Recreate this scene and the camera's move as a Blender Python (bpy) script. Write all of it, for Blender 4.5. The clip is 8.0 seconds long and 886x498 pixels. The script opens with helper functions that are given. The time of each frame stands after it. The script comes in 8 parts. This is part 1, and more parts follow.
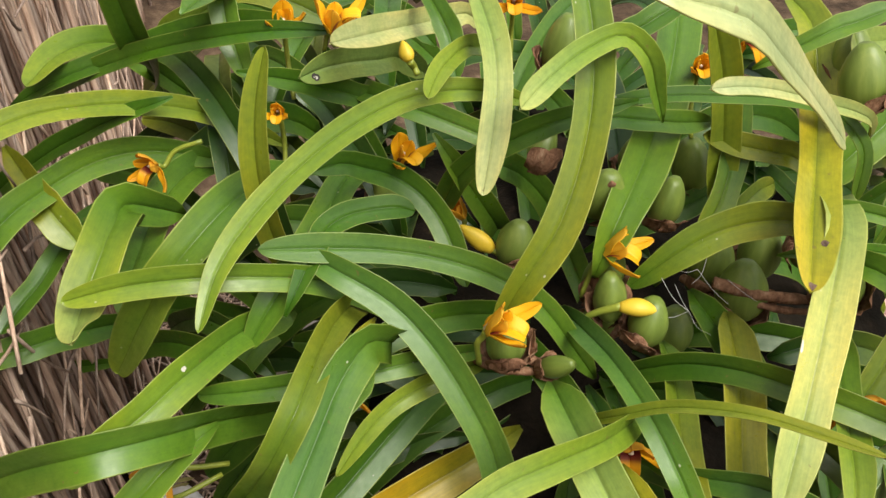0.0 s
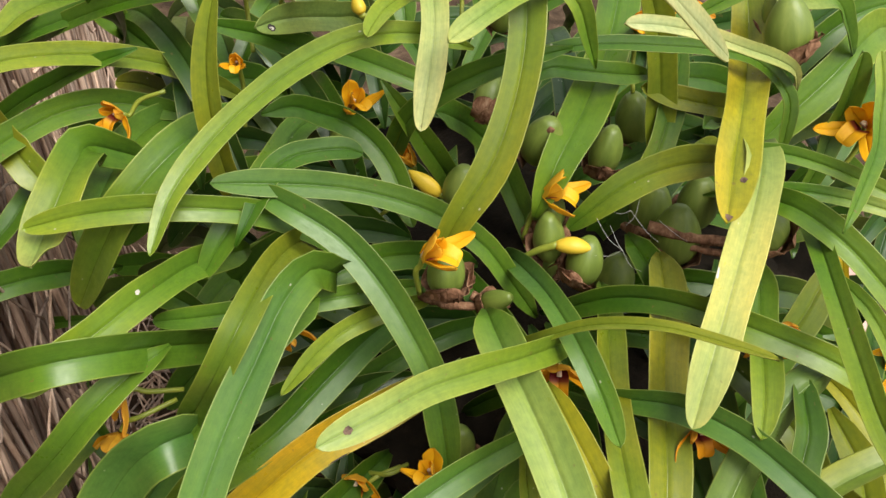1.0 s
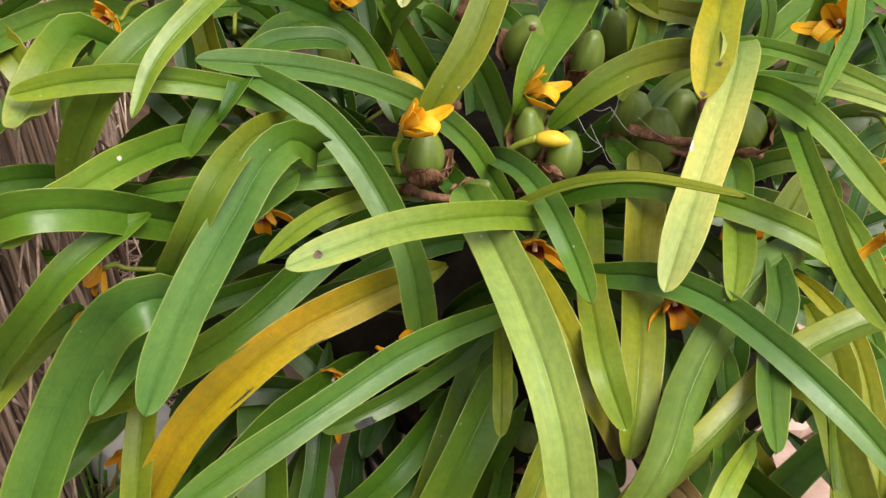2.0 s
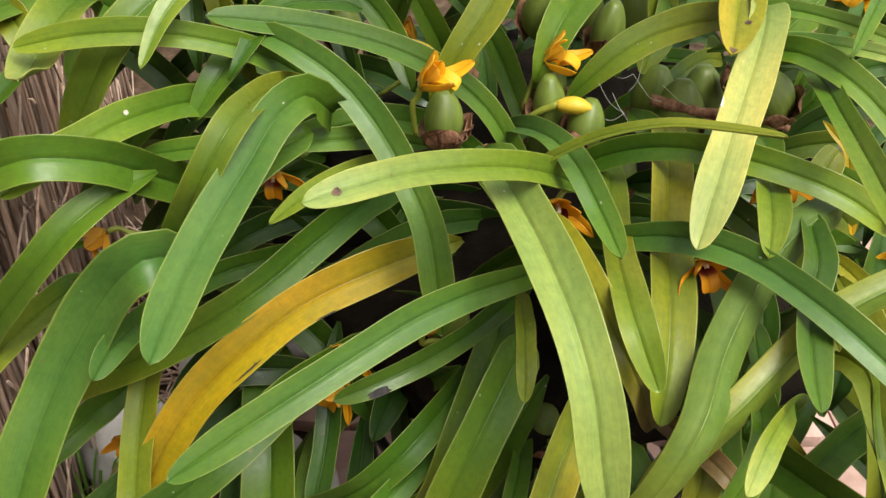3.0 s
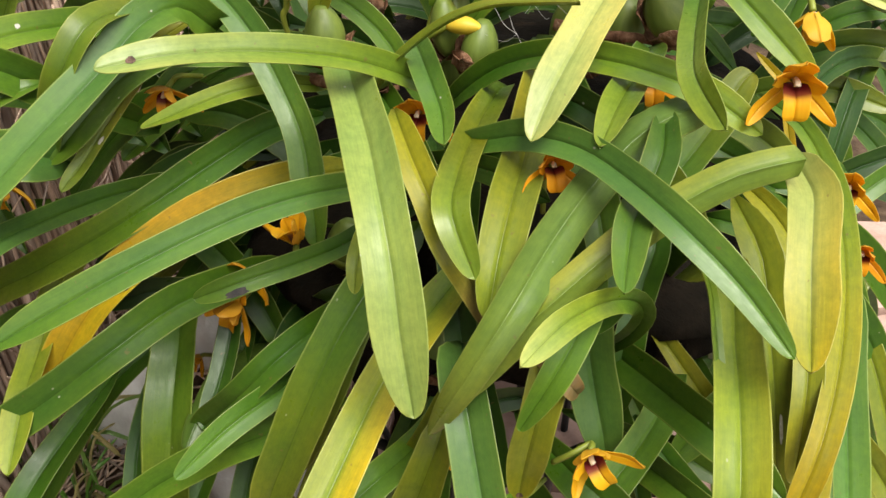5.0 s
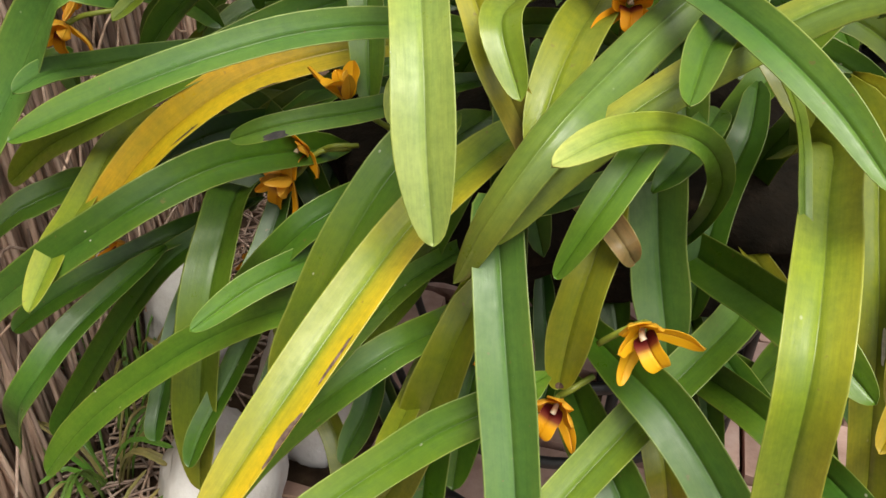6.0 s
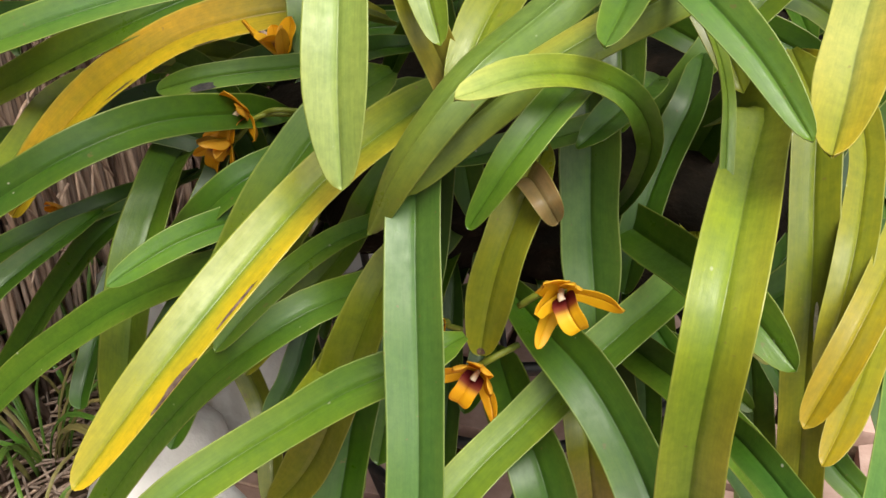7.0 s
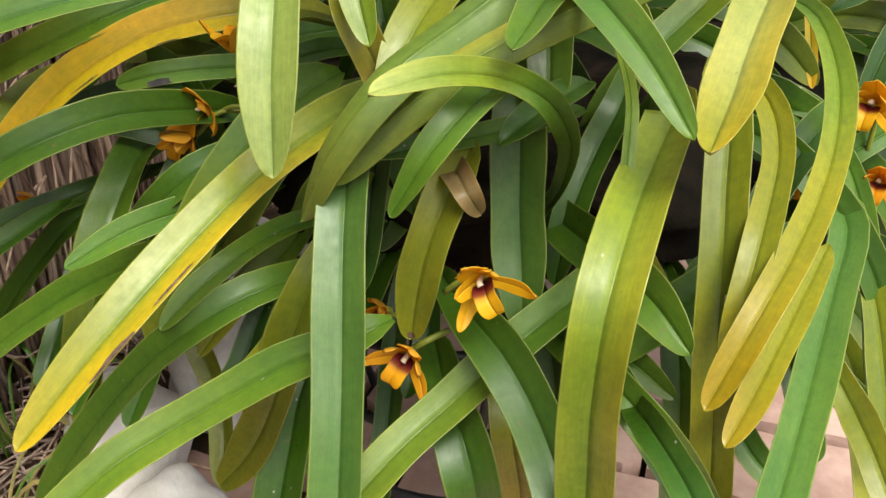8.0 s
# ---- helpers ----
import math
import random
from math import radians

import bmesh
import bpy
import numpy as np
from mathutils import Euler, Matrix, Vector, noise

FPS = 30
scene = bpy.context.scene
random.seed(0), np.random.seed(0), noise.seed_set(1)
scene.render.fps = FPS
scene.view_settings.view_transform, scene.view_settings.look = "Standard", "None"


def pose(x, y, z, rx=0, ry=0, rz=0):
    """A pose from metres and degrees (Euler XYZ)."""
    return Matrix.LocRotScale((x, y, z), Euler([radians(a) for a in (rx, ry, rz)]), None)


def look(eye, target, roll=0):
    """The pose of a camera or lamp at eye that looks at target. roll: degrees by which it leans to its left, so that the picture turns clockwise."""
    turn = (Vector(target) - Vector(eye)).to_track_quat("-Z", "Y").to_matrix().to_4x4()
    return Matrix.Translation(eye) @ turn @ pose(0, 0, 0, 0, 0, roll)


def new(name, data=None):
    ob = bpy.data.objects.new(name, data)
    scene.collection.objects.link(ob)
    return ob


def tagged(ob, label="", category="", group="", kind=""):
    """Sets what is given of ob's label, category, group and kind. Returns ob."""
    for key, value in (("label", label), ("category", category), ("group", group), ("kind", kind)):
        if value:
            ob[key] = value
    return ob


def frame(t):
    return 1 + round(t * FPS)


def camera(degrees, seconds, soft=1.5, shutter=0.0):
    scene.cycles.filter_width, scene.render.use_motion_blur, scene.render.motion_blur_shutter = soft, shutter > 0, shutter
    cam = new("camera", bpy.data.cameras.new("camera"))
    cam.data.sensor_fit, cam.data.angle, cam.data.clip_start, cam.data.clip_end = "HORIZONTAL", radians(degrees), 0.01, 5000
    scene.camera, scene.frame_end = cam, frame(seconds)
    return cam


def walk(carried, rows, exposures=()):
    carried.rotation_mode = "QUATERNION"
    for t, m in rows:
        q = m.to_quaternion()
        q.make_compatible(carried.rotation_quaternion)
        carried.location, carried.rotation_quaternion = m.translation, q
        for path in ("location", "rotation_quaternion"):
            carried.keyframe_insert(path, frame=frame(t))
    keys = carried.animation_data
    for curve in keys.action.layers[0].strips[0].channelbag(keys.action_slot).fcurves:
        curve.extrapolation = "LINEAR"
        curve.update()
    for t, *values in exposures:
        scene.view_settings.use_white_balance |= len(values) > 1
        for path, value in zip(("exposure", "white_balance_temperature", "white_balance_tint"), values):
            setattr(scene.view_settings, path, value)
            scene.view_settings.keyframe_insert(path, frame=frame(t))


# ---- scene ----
cam = camera(53.9, 8.0)
PATH = [
    (0, (-0.0878, -0.3071, 0.6830), (-0.0904, 0.0721, 0.3572), 0.19),
    (0.5, (-0.0757, -0.3247, 0.6771), (-0.0779, 0.0548, 0.3516), 0.26),
    (1, (-0.0612, -0.3455, 0.6738), (-0.0621, 0.0350, 0.3494), 0.72),
    (1.5, (-0.0470, -0.3729, 0.6443), (-0.0510, 0.0202, 0.3354), 0.73),
    (2, (-0.0480, -0.3961, 0.6194), (-0.0507, -0.0030, 0.3104), 1.58),
    (2.2, (-0.0488, -0.4000, 0.6120), (-0.0512, -0.0055, 0.3048), 1.84),
    (3.3, (-0.0582, -0.4026, 0.5694), (-0.0600, 0.0050, 0.2796), 2.01),
    (3.5, (-0.0555, -0.3942, 0.5625), (-0.0581, 0.0118, 0.2707), 1.83),
    (4, (-0.0151, -0.4008, 0.5546), (-0.0255, 0.0090, 0.2682), 1.05),
    (4.2, (0.0041, -0.4074, 0.5495), (-0.0172, 0.0016, 0.2628), 0.34),
    (5.3, (0.0719, -0.4279, 0.5140), (-0.0210, -0.0159, 0.2463), -2.74),
    (5.5, (0.0755, -0.4279, 0.4948), (-0.0342, -0.0178, 0.2307), -2.61),
    (6, (0.0905, -0.4255, 0.4450), (-0.0499, -0.0172, 0.1927), -1.77),
    (6.5, (0.1034, -0.4189, 0.4325), (-0.0379, -0.0060, 0.1885), -0.63),
    (7, (0.1155, -0.4183, 0.4201), (-0.0224, -0.0042, 0.1762), 0.62),
    (7.5, (0.1249, -0.4221, 0.4187), (-0.0112, -0.0082, 0.1733), 1.43),
    (8, (0.1460, -0.4303, 0.4249), (0.0084, -0.0141, 0.1843), 1.82),
]
walk(cam, [(t, look(eye, target, roll)) for t, eye, target, roll in PATH], exposures=[(0, 0.03), (3.5, 0.05), (5.5, 0.09), (8, 0.09)])

# ---- light ----
SUN_EL, SUN_AZ = 60.0, 136.0
world = bpy.data.worlds.new("world")
scene.world = world
world.use_nodes = True
wn = world.node_tree.nodes
sky = wn.new("ShaderNodeTexSky")
sky.sky_type, sky.sun_disc = "NISHITA", False
sky.sun_elevation, sky.sun_rotation = radians(SUN_EL), radians(SUN_AZ)
sky.air_density, sky.dust_density = 1.0, 3.0
wn["Background"].inputs["Strength"].default_value = 0.20
haze = wn.new("ShaderNodeHueSaturation")
haze.inputs["Saturation"].default_value = 0.10
world.node_tree.links.new(sky.outputs[0], haze.inputs["Color"])
world.node_tree.links.new(haze.outputs[0], wn["Background"].inputs["Color"])
sun = new("sun", bpy.data.lights.new("sun", "SUN"))
sun.data.energy, sun.data.angle, sun.data.color = 4.3, radians(40), (1.0, 0.955, 0.85)
sun_from = Vector((math.sin(radians(SUN_AZ)) * math.cos(radians(SUN_EL)), math.cos(radians(SUN_AZ)) * math.cos(radians(SUN_EL)), math.sin(radians(SUN_EL))))
sun.matrix_world = look(sun_from * 10, (0, 0, 0))


# ---- materials ----
class Nodes:
    """A small helper to wire a node material."""

    def __init__(self, name):
        self.mat = bpy.data.materials.new(name)
        self.mat.use_nodes = True
        self.tree = self.mat.node_tree
        self.bsdf = self.tree.nodes["Principled BSDF"]
        self.out = self.tree.nodes["Material Output"]

    def add(self, kind, **values):
        n = self.tree.nodes.new("ShaderNode" + kind)
        for key, value in values.items():
            if key in n.inputs:
                n.inputs[key].default_value = value
        return n

    def link(self, a, b):
        self.tree.links.new(a, b)

    def noise(self, scale, detail=4.0, rough=0.55, vec=None):
        n = self.add("TexNoise", Scale=scale, Detail=detail, Roughness=rough)
        if vec is not None:
            self.link(vec, n.inputs["Vector"])
        return n.outputs["Fac"]

    def coords(self, which="Object", scale=(1, 1, 1)):
        c = self.add("TexCoord")
        m = self.add("Mapping", Scale=scale)
        self.link(c.outputs[which], m.inputs["Vector"])
        return m.outputs["Vector"]

    def ramp(self, fac, stops):
        r = self.add("ValToRGB")
        while len(r.color_ramp.elements) < len(stops):
            r.color_ramp.elements.new(0.5)
        for e, (p, c) in zip(r.color_ramp.elements, stops):
            e.position, e.color = p, (*c, 1)
        self.link(fac, r.inputs["Fac"])
        return r.outputs["Color"]

    def range(self, fac, a, b, c, d):
        m = self.add("MapRange")
        for k, v in zip(("From Min", "From Max", "To Min", "To Max"), (a, b, c, d)):
            m.inputs[k].default_value = v
        self.link(fac, m.inputs["Value"])
        return m.outputs["Result"]

    def mix(self, fac, a, b, blend="MIX"):
        m = self.add("Mix")
        m.data_type, m.blend_type = "RGBA", blend
        for v, i in ((fac, 0), (a, 6), (b, 7)):
            if isinstance(v, (int, float)):
                m.inputs[i].default_value = v
            elif isinstance(v, tuple):
                m.inputs[i].default_value = (*v, 1)
            else:
                self.link(v, m.inputs[i])
        return m.outputs[2]

    def math(self, op, a, b=0.0):
        m = self.add("Math")
        m.operation = op
        for i, v in enumerate((a, b)):
            if isinstance(v, (int, float)):
                m.inputs[i].default_value = v
            else:
                self.link(v, m.inputs[i])
        return m.outputs[0]

    def bump(self, height, strength, distance=0.001):
        b = self.add("Bump", Strength=strength, Distance=distance)
        self.link(height, b.inputs["Height"])
        self.link(b.outputs["Normal"], self.bsdf.inputs["Normal"])

    def color(self, c):
        self.link(c, self.bsdf.inputs["Base Color"])

    def rough(self, value):
        if isinstance(value, (int, float)):
            self.bsdf.inputs["Roughness"].default_value = value
        else:
            self.link(value, self.bsdf.inputs["Roughness"])


def blade_material(name, rough, streak, thin, spots):
    """Plant blades: the pigment is a mesh attribute; streaks follow the blade."""
    m = Nodes(name)
    pig = m.add("Attribute")
    pig.attribute_name = "pigment"
    uv = m.coords("UV", (1, 1, 1))
    fine = m.noise(1.0, 3, 0.6, m.coords("UV", (1300, 70, 1)))
    broad = m.noise(1.0, 3, 0.55, m.coords("UV", (260, 28, 1)))
    blotch = m.noise(42.0, 3, 0.6, m.coords("Object"))
    c = m.mix(m.range(fine, 0.3, 0.7, 0.0, streak), pig.outputs["Color"], (0.03, 0.08, 0.015))
    c = m.mix(m.range(broad, 0.45, 0.80, 0.0, 0.06), c, (0.40, 0.45, 0.08))
    c = m.mix(m.range(blotch, 0.45, 0.72, 0.0, 0.28), c, m.mix(1.0, c, (0.42, 0.60, 0.40), "MULTIPLY"))
    mott = m.noise(1.0, 5, 0.7, m.coords("UV", (320, 230, 1)))
    c = m.mix(m.range(mott, 0.30, 0.72, 0.0, 0.55), m.mix(1.0, c, (1.16, 1.12, 1.0), "MULTIPLY"), m.mix(1.0, c, (0.50, 0.62, 0.55), "MULTIPLY"))
    drift = m.noise(1.0, 2, 0.5, m.coords("UV", (55, 17, 1)))
    c = m.mix(m.range(drift, 0.38, 0.68, 0.0, 0.55), m.mix(1.0, c, (0.86, 0.92, 0.9), "MULTIPLY"), m.mix(1.0, c, (1.45, 1.24, 1.15), "MULTIPLY"))
    if spots:
        dots = m.add("TexVoronoi", Scale=1.0)
        m.link(m.coords("UV", (170, 110, 1)), dots.inputs["Vector"])
        pick = m.noise(90.0, 2, 0.5, m.coords("Object"))
        speck = m.math("MULTIPLY", m.range(dots.outputs["Distance"], 0.05, 0.09, 1.0, 0.0), m.range(pick, 0.60, 0.64, 0.0, 1.0))
        c = m.mix(m.math("MULTIPLY", speck, 0.75), c, (0.62, 0.62, 0.48))
        worn = m.noise(240.0, 2, 0.6, m.coords("Object"))
        c = m.mix(m.math("MULTIPLY", m.range(worn, 0.71, 0.75, 0.0, 1.0), 0.5), c, (0.20, 0.13, 0.05))
    m.color(c)
    m.rough(m.range(m.math("ADD", m.math("MULTIPLY", mott, 0.5), m.math("MULTIPLY", blotch, 0.5)), 0.35, 0.65, rough - 0.10, rough + 0.14))
    m.bsdf.inputs["Specular IOR Level"].default_value = 0.60
    m.bump(m.math("ADD", m.math("ADD", m.math("MULTIPLY", fine, 0.45), m.math("MULTIPLY", mott, 0.8)), m.math("MULTIPLY", broad, 0.7)), 0.22, 0.0005)
    thru = m.add("BsdfTranslucent")
    m.link(m.mix(1.0, c, (1.0, 0.95, 0.45), "MULTIPLY"), thru.inputs["Color"])
    mixer = m.add("MixShader", Fac=thin)
    m.link(m.bsdf.outputs[0], mixer.inputs[1])
    m.link(thru.outputs[0], mixer.inputs[2])
    m.link(mixer.outputs[0], m.out.inputs["Surface"])
    return m.mat


def petal_material(name):
    """Thin waxy petals: pigment attribute with faint veins, light passing through."""
    m = Nodes(name)
    pig = m.add("Attribute")
    pig.attribute_name = "pigment"
    vein = m.noise(1.0, 2, 0.5, m.coords("UV", (900, 60, 1)))
    c = m.mix(m.range(vein, 0.45, 0.75, 0.0, 0.22), pig.outputs["Color"], m.mix(1.0, pig.outputs["Color"], (0.85, 0.62, 0.5), "MULTIPLY"))
    m.color(c)
    m.rough(0.5)
    m.bump(vein, 0.15, 0.0004)
    thru = m.add("BsdfTranslucent")
    m.link(c, thru.inputs["Color"])
    mixer = m.add("MixShader", Fac=0.40)
    m.link(m.bsdf.outputs[0], mixer.inputs[1])
    m.link(thru.outputs[0], mixer.inputs[2])
    m.link(mixer.outputs[0], m.out.inputs["Surface"])
    return m.mat


def mottled(name, stops, scale, rough=0.8, bump=0.4, detail=6, stretch=(1, 1, 1), dist=0.002, vary=0.0):
    m = Nodes(name)
    n = m.noise(scale, detail, 0.6, m.coords("Object", stretch))
    c = m.ramp(n, stops)
    if vary:
        info = m.add("ObjectInfo")
        geo = m.add("NewGeometry")
        r = m.math("FRACT", m.math("ADD", info.outputs["Random"], geo.outputs["Random Per Island"]))
        c = m.mix(1.0, c, m.ramp(r, [(0.0, (1 - vary,) * 3), (0.5, (1.0, 0.97, 0.92)), (1.0, (1 + vary, 1 + vary * 0.8, 1 + vary * 0.5))]), "MULTIPLY")
    m.color(c)
    m.rough(rough)
    m.bsdf.inputs["Specular IOR Level"].default_value = 0.12 if rough > 0.7 else 0.45
    m.bump(m.noise(scale * 4, 4, 0.6, m.coords("Object", stretch)), bump, dist)
    return m.mat


LEAF = blade_material("leaf_blade", 0.36, 0.22, 0.25, True)
PETAL = petal_material("petal")
BULB = mottled("pseudobulb_skin", [(0.25, (0.085, 0.125, 0.020)), (0.55, (0.150, 0.205, 0.034)), (0.8, (0.24, 0.285, 0.058))], 45, 0.42, 0.2, stretch=(3, 3, 0.4), dist=0.0006)
BRACT = mottled("dry_bract", [(0.3, (0.10, 0.045, 0.025)), (0.55, (0.27, 0.14, 0.08)), (0.8, (0.45, 0.30, 0.19))], 90, 0.75, 0.5, stretch=(3, 3, 1))
# Root fibre taken near black: shade in the clump and fence gaps is in this colour.
ROOT_SHADE = mottled("root_fibre_shade", [(0.3, (0.006, 0.005, 0.003)), (0.6, (0.014, 0.010, 0.006)), (0.85, (0.05, 0.032, 0.020))], 60, 0.9, 0.8)
SOIL = mottled("soil", [(0.3, (0.03, 0.02, 0.013)), (0.55, (0.085, 0.055, 0.035)), (0.8, (0.20, 0.14, 0.09))], 30, 0.95, 0.8, dist=0.004)
REED = mottled("dry_reed", [(0.25, (0.21, 0.14, 0.11)), (0.5, (0.50, 0.37, 0.30)), (0.8, (0.74, 0.62, 0.54))], 40, 0.8, 0.5, stretch=(4, 4, 0.35), vary=0.45)
STONE = mottled("white_stone", [(0.3, (0.62, 0.58, 0.52)), (0.6, (0.80, 0.78, 0.74)), (0.85, (0.86, 0.85, 0.83))], 22, 0.75, 0.4, dist=0.004)
PAVER = mottled("pink_paver", [(0.3, (0.36, 0.23, 0.19)), (0.6, (0.52, 0.36, 0.31)), (0.85, (0.60, 0.46, 0.41))], 35, 0.85, 0.4, vary=0.15)
WIRE = mottled("black_wire", [(0.3, (0.008, 0.008, 0.008)), (0.7, (0.02, 0.02, 0.02))], 120, 0.5, 0.1)
STEMS = mottled("flower_stem", [(0.3, (0.13, 0.17, 0.02)), (0.7, (0.28, 0.31, 0.035))], 70, 0.45, 0.1)
THREAD = mottled("pale_thread", [(0.3, (0.55, 0.53, 0.50)), (0.7, (0.75, 0.73, 0.70))], 90, 0.8, 0.1)
COLUMN = mottled("column_flesh", [(0.3, (0.70, 0.55, 0.36)), (0.7, (0.80, 0.70, 0.52))], 200, 0.5, 0.1)
BUD = mottled("bud_skin", [(0.3, (0.50, 0.38, 0.03)), (0.6, (0.68, 0.46, 0.03)), (0.8, (0.62, 0.50, 0.10))], 60, 0.5, 0.1)
MARK_DARK = mottled("dark_blemish", [(0.35, (0.015, 0.014, 0.014)), (0.6, (0.05, 0.04, 0.035)), (0.85, (0.16, 0.13, 0.11))], 260, 0.7, 0.3)
MARK_BROWN = mottled("brown_blemish", [(0.35, (0.06, 0.04, 0.03)), (0.6, (0.17, 0.11, 0.08)), (0.85, (0.30, 0.22, 0.17))], 300, 0.8, 0.3)
MARK_PALE = mottled("pale_blemish", [(0.35, (0.40, 0.36, 0.28)), (0.7, (0.70, 0.68, 0.60))], 260, 0.7, 0.3)

# Tone k is leaf green darkened to stand for shade inside the clump.
TONES = {
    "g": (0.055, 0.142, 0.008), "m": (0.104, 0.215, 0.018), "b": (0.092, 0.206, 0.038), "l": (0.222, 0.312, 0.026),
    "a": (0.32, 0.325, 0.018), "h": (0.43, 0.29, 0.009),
    # Tone c is pale leaf green whitened to stand for strong light from above.
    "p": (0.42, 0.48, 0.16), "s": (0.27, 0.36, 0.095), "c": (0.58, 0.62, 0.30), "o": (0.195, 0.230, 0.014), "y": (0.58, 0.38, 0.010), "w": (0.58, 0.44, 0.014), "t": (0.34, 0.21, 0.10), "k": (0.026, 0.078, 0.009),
}


# ---- building helpers ----
def part(name, bm, material, parent, label=""):
    me = bpy.data.meshes.new(name)
    bm.to_mesh(me)
    bm.free()
    for p in me.polygons:
        p.use_smooth = True
    me.materials.append(material)
    ob = new(name, me)
    if parent is not None:
        ob.parent = parent
    return tagged(ob, label)


def spine(points, n):
    """A smooth curve through the points."""
    p = [Vector(v) for v in points]
    q = [p[0] * 2 - p[1], *p, p[-1] * 2 - p[-2]]
    m, out = len(p) - 1, []
    for j in range(n):
        u = j / (n - 1) * m
        i = min(int(u), m - 1)
        s = u - i
        a, b, c, d = q[i:i + 4]
        out.append(0.5 * (2 * b + (c - a) * s + (2 * a - 5 * b + 4 * c - d) * s * s + (3 * b - a - 3 * c + d) * s ** 3))
    return out


FRAMES = []
ACROSS = (-1.0, -0.95, -0.925, -0.6, -0.25, -0.035, 0.0, 0.035, 0.25, 0.6, 0.925, 0.95, 1.0)


def blade(points, width, facing, tones, n=30, fold=0.30, thick=0.0011, base=0.5, tip=0.34, roll=0.0, twist=0.0, edge=0.27, rib=0.28, sides=(0, 0), wave=0.0, ramp=0.35, taper=2.1, seed=0):
    """A channelled strap with a midrib along the curve: rings of verts, closed, with pigment and UV. tones: colours from base to tip."""
    fine = spine(points, 12 * n)
    at = [1 - (1 - i / (n - 1)) ** 1.45 for i in range(n)]
    c = [fine[min(round(a * (12 * n - 1)), 12 * n - 1)] for a in at]
    rnd = random.Random(seed)
    phase = rnd.uniform(0, 6.28)
    verts, faces, pigment, uvs, rings = [], [], [], [], []
    length, last, k = 0.0, None, len(ACROSS)
    total = sum((c[i + 1] - c[i]).length for i in range(n - 1))
    for i in range(n):
        t = (c[min(i + 1, n - 1)] - c[max(i - 1, 0)]).normalized()
        s = at[i]
        if i:
            length += (c[i] - c[i - 1]).length
        f = facing(c[i]) if callable(facing) else Vector(facing)
        side = t.cross(f)
        if side.length < 0.05 and last is not None:
            side = last.copy()
        side.normalize()
        if last is not None:
            if side.dot(last) < 0:
                side.negate()
            side = (side * 0.6 + last * 0.4)
            side = (side - t * side.dot(t)).normalized()
        last = side.copy()
        up = side.cross(t).normalized()
        a = roll + twist * (s - 0.5)
        sd = side * math.cos(a) + up * math.sin(a)
        up = up * math.cos(a) - side * math.sin(a)
        w = 1.0
        if s < ramp:
            w = base + (1 - base) * math.sin(s / ramp * math.pi / 2)
        if base < 0.9:
            w *= min(1.0, 0.25 + 0.75 * s / 0.07)
        left = (1 - s) * total
        r = min(tip * total, width * taper)
        if left < r:
            w *= max(0.0, 1 - ((r - left) / r) ** 2.1) ** 0.52 * 0.96 + 0.04
        w *= 1 + 0.03 * math.sin(s * 17 + phase)
        h = width / 2 * w
        row = []
        for x in ACROSS:
            lift = fold * h * (abs(x) ** 1.15) * (1 - 0.35 * s) - (0.00045 if x == 0 else 0) + wave * width * math.sin(s * 9 + phase + x * 1.5) * abs(x)
            row.append(c[i] + sd * (x * h) + up * lift)
        ring = []
        u = s * (len(tones) - 1)
        j = min(int(u), len(tones) - 2)
        mixv = u - j
        mixv = mixv * mixv * (3 - 2 * mixv)
        tone = Vector(tones[j]).lerp(Vector(tones[j + 1]), mixv)
        for layer in (0, 1):
            for x, v in zip(ACROSS, row):
                ring.append(len(verts))
                verts.append(v - up * (thick * layer * (1 - 0.6 * abs(x) ** 4)))
                col = tone.copy()
                pull = sides[0] if x < 0 else sides[1]
                if pull:
                    col = col.lerp(Vector(TONES["w"]), pull * min(1.0, abs(x) * 3) * min(1, s * 1.6))
                if edge > 0:
                    col = col.lerp(Vector((col.x * 1.75, col.y * 1.22, col.z * 0.9)), 0.28 * x * x)
                if abs(x) > 0.94:
                    col = col.lerp(Vector((0.52, 0.54, 0.15)), edge)
                if x == 0.0 and layer == 0:
                    col = col * (1 - rib)
                if layer:
                    col = col.lerp(Vector((0.25, 0.32, 0.10)), 0.25)
                pigment.append((*col, 1.0))
                uvs.append((x * h + 0.1 * layer + seed * 0.013, length))
        rings.append(ring)
        FRAMES.append((c[i], sd, up, h))
    for i in range(n - 1):
        a, b = rings[i], rings[i + 1]
        for j in range(k - 1):
            faces.append((a[j], a[j + 1], b[j + 1], b[j]))
            faces.append((a[k + j + 1], a[k + j], b[k + j], b[k + j + 1]))
        faces.append((a[k], a[0], b[0], b[k]))
        faces.append((a[k - 1], a[2 * k - 1], b[2 * k - 1], b[k - 1]))
    for ring in (rings[0], rings[-1]):
        for j in range(k - 1):
            faces.append((ring[j], ring[k + j], ring[k + j + 1], ring[j + 1]))
    return verts, faces, pigment, uvs


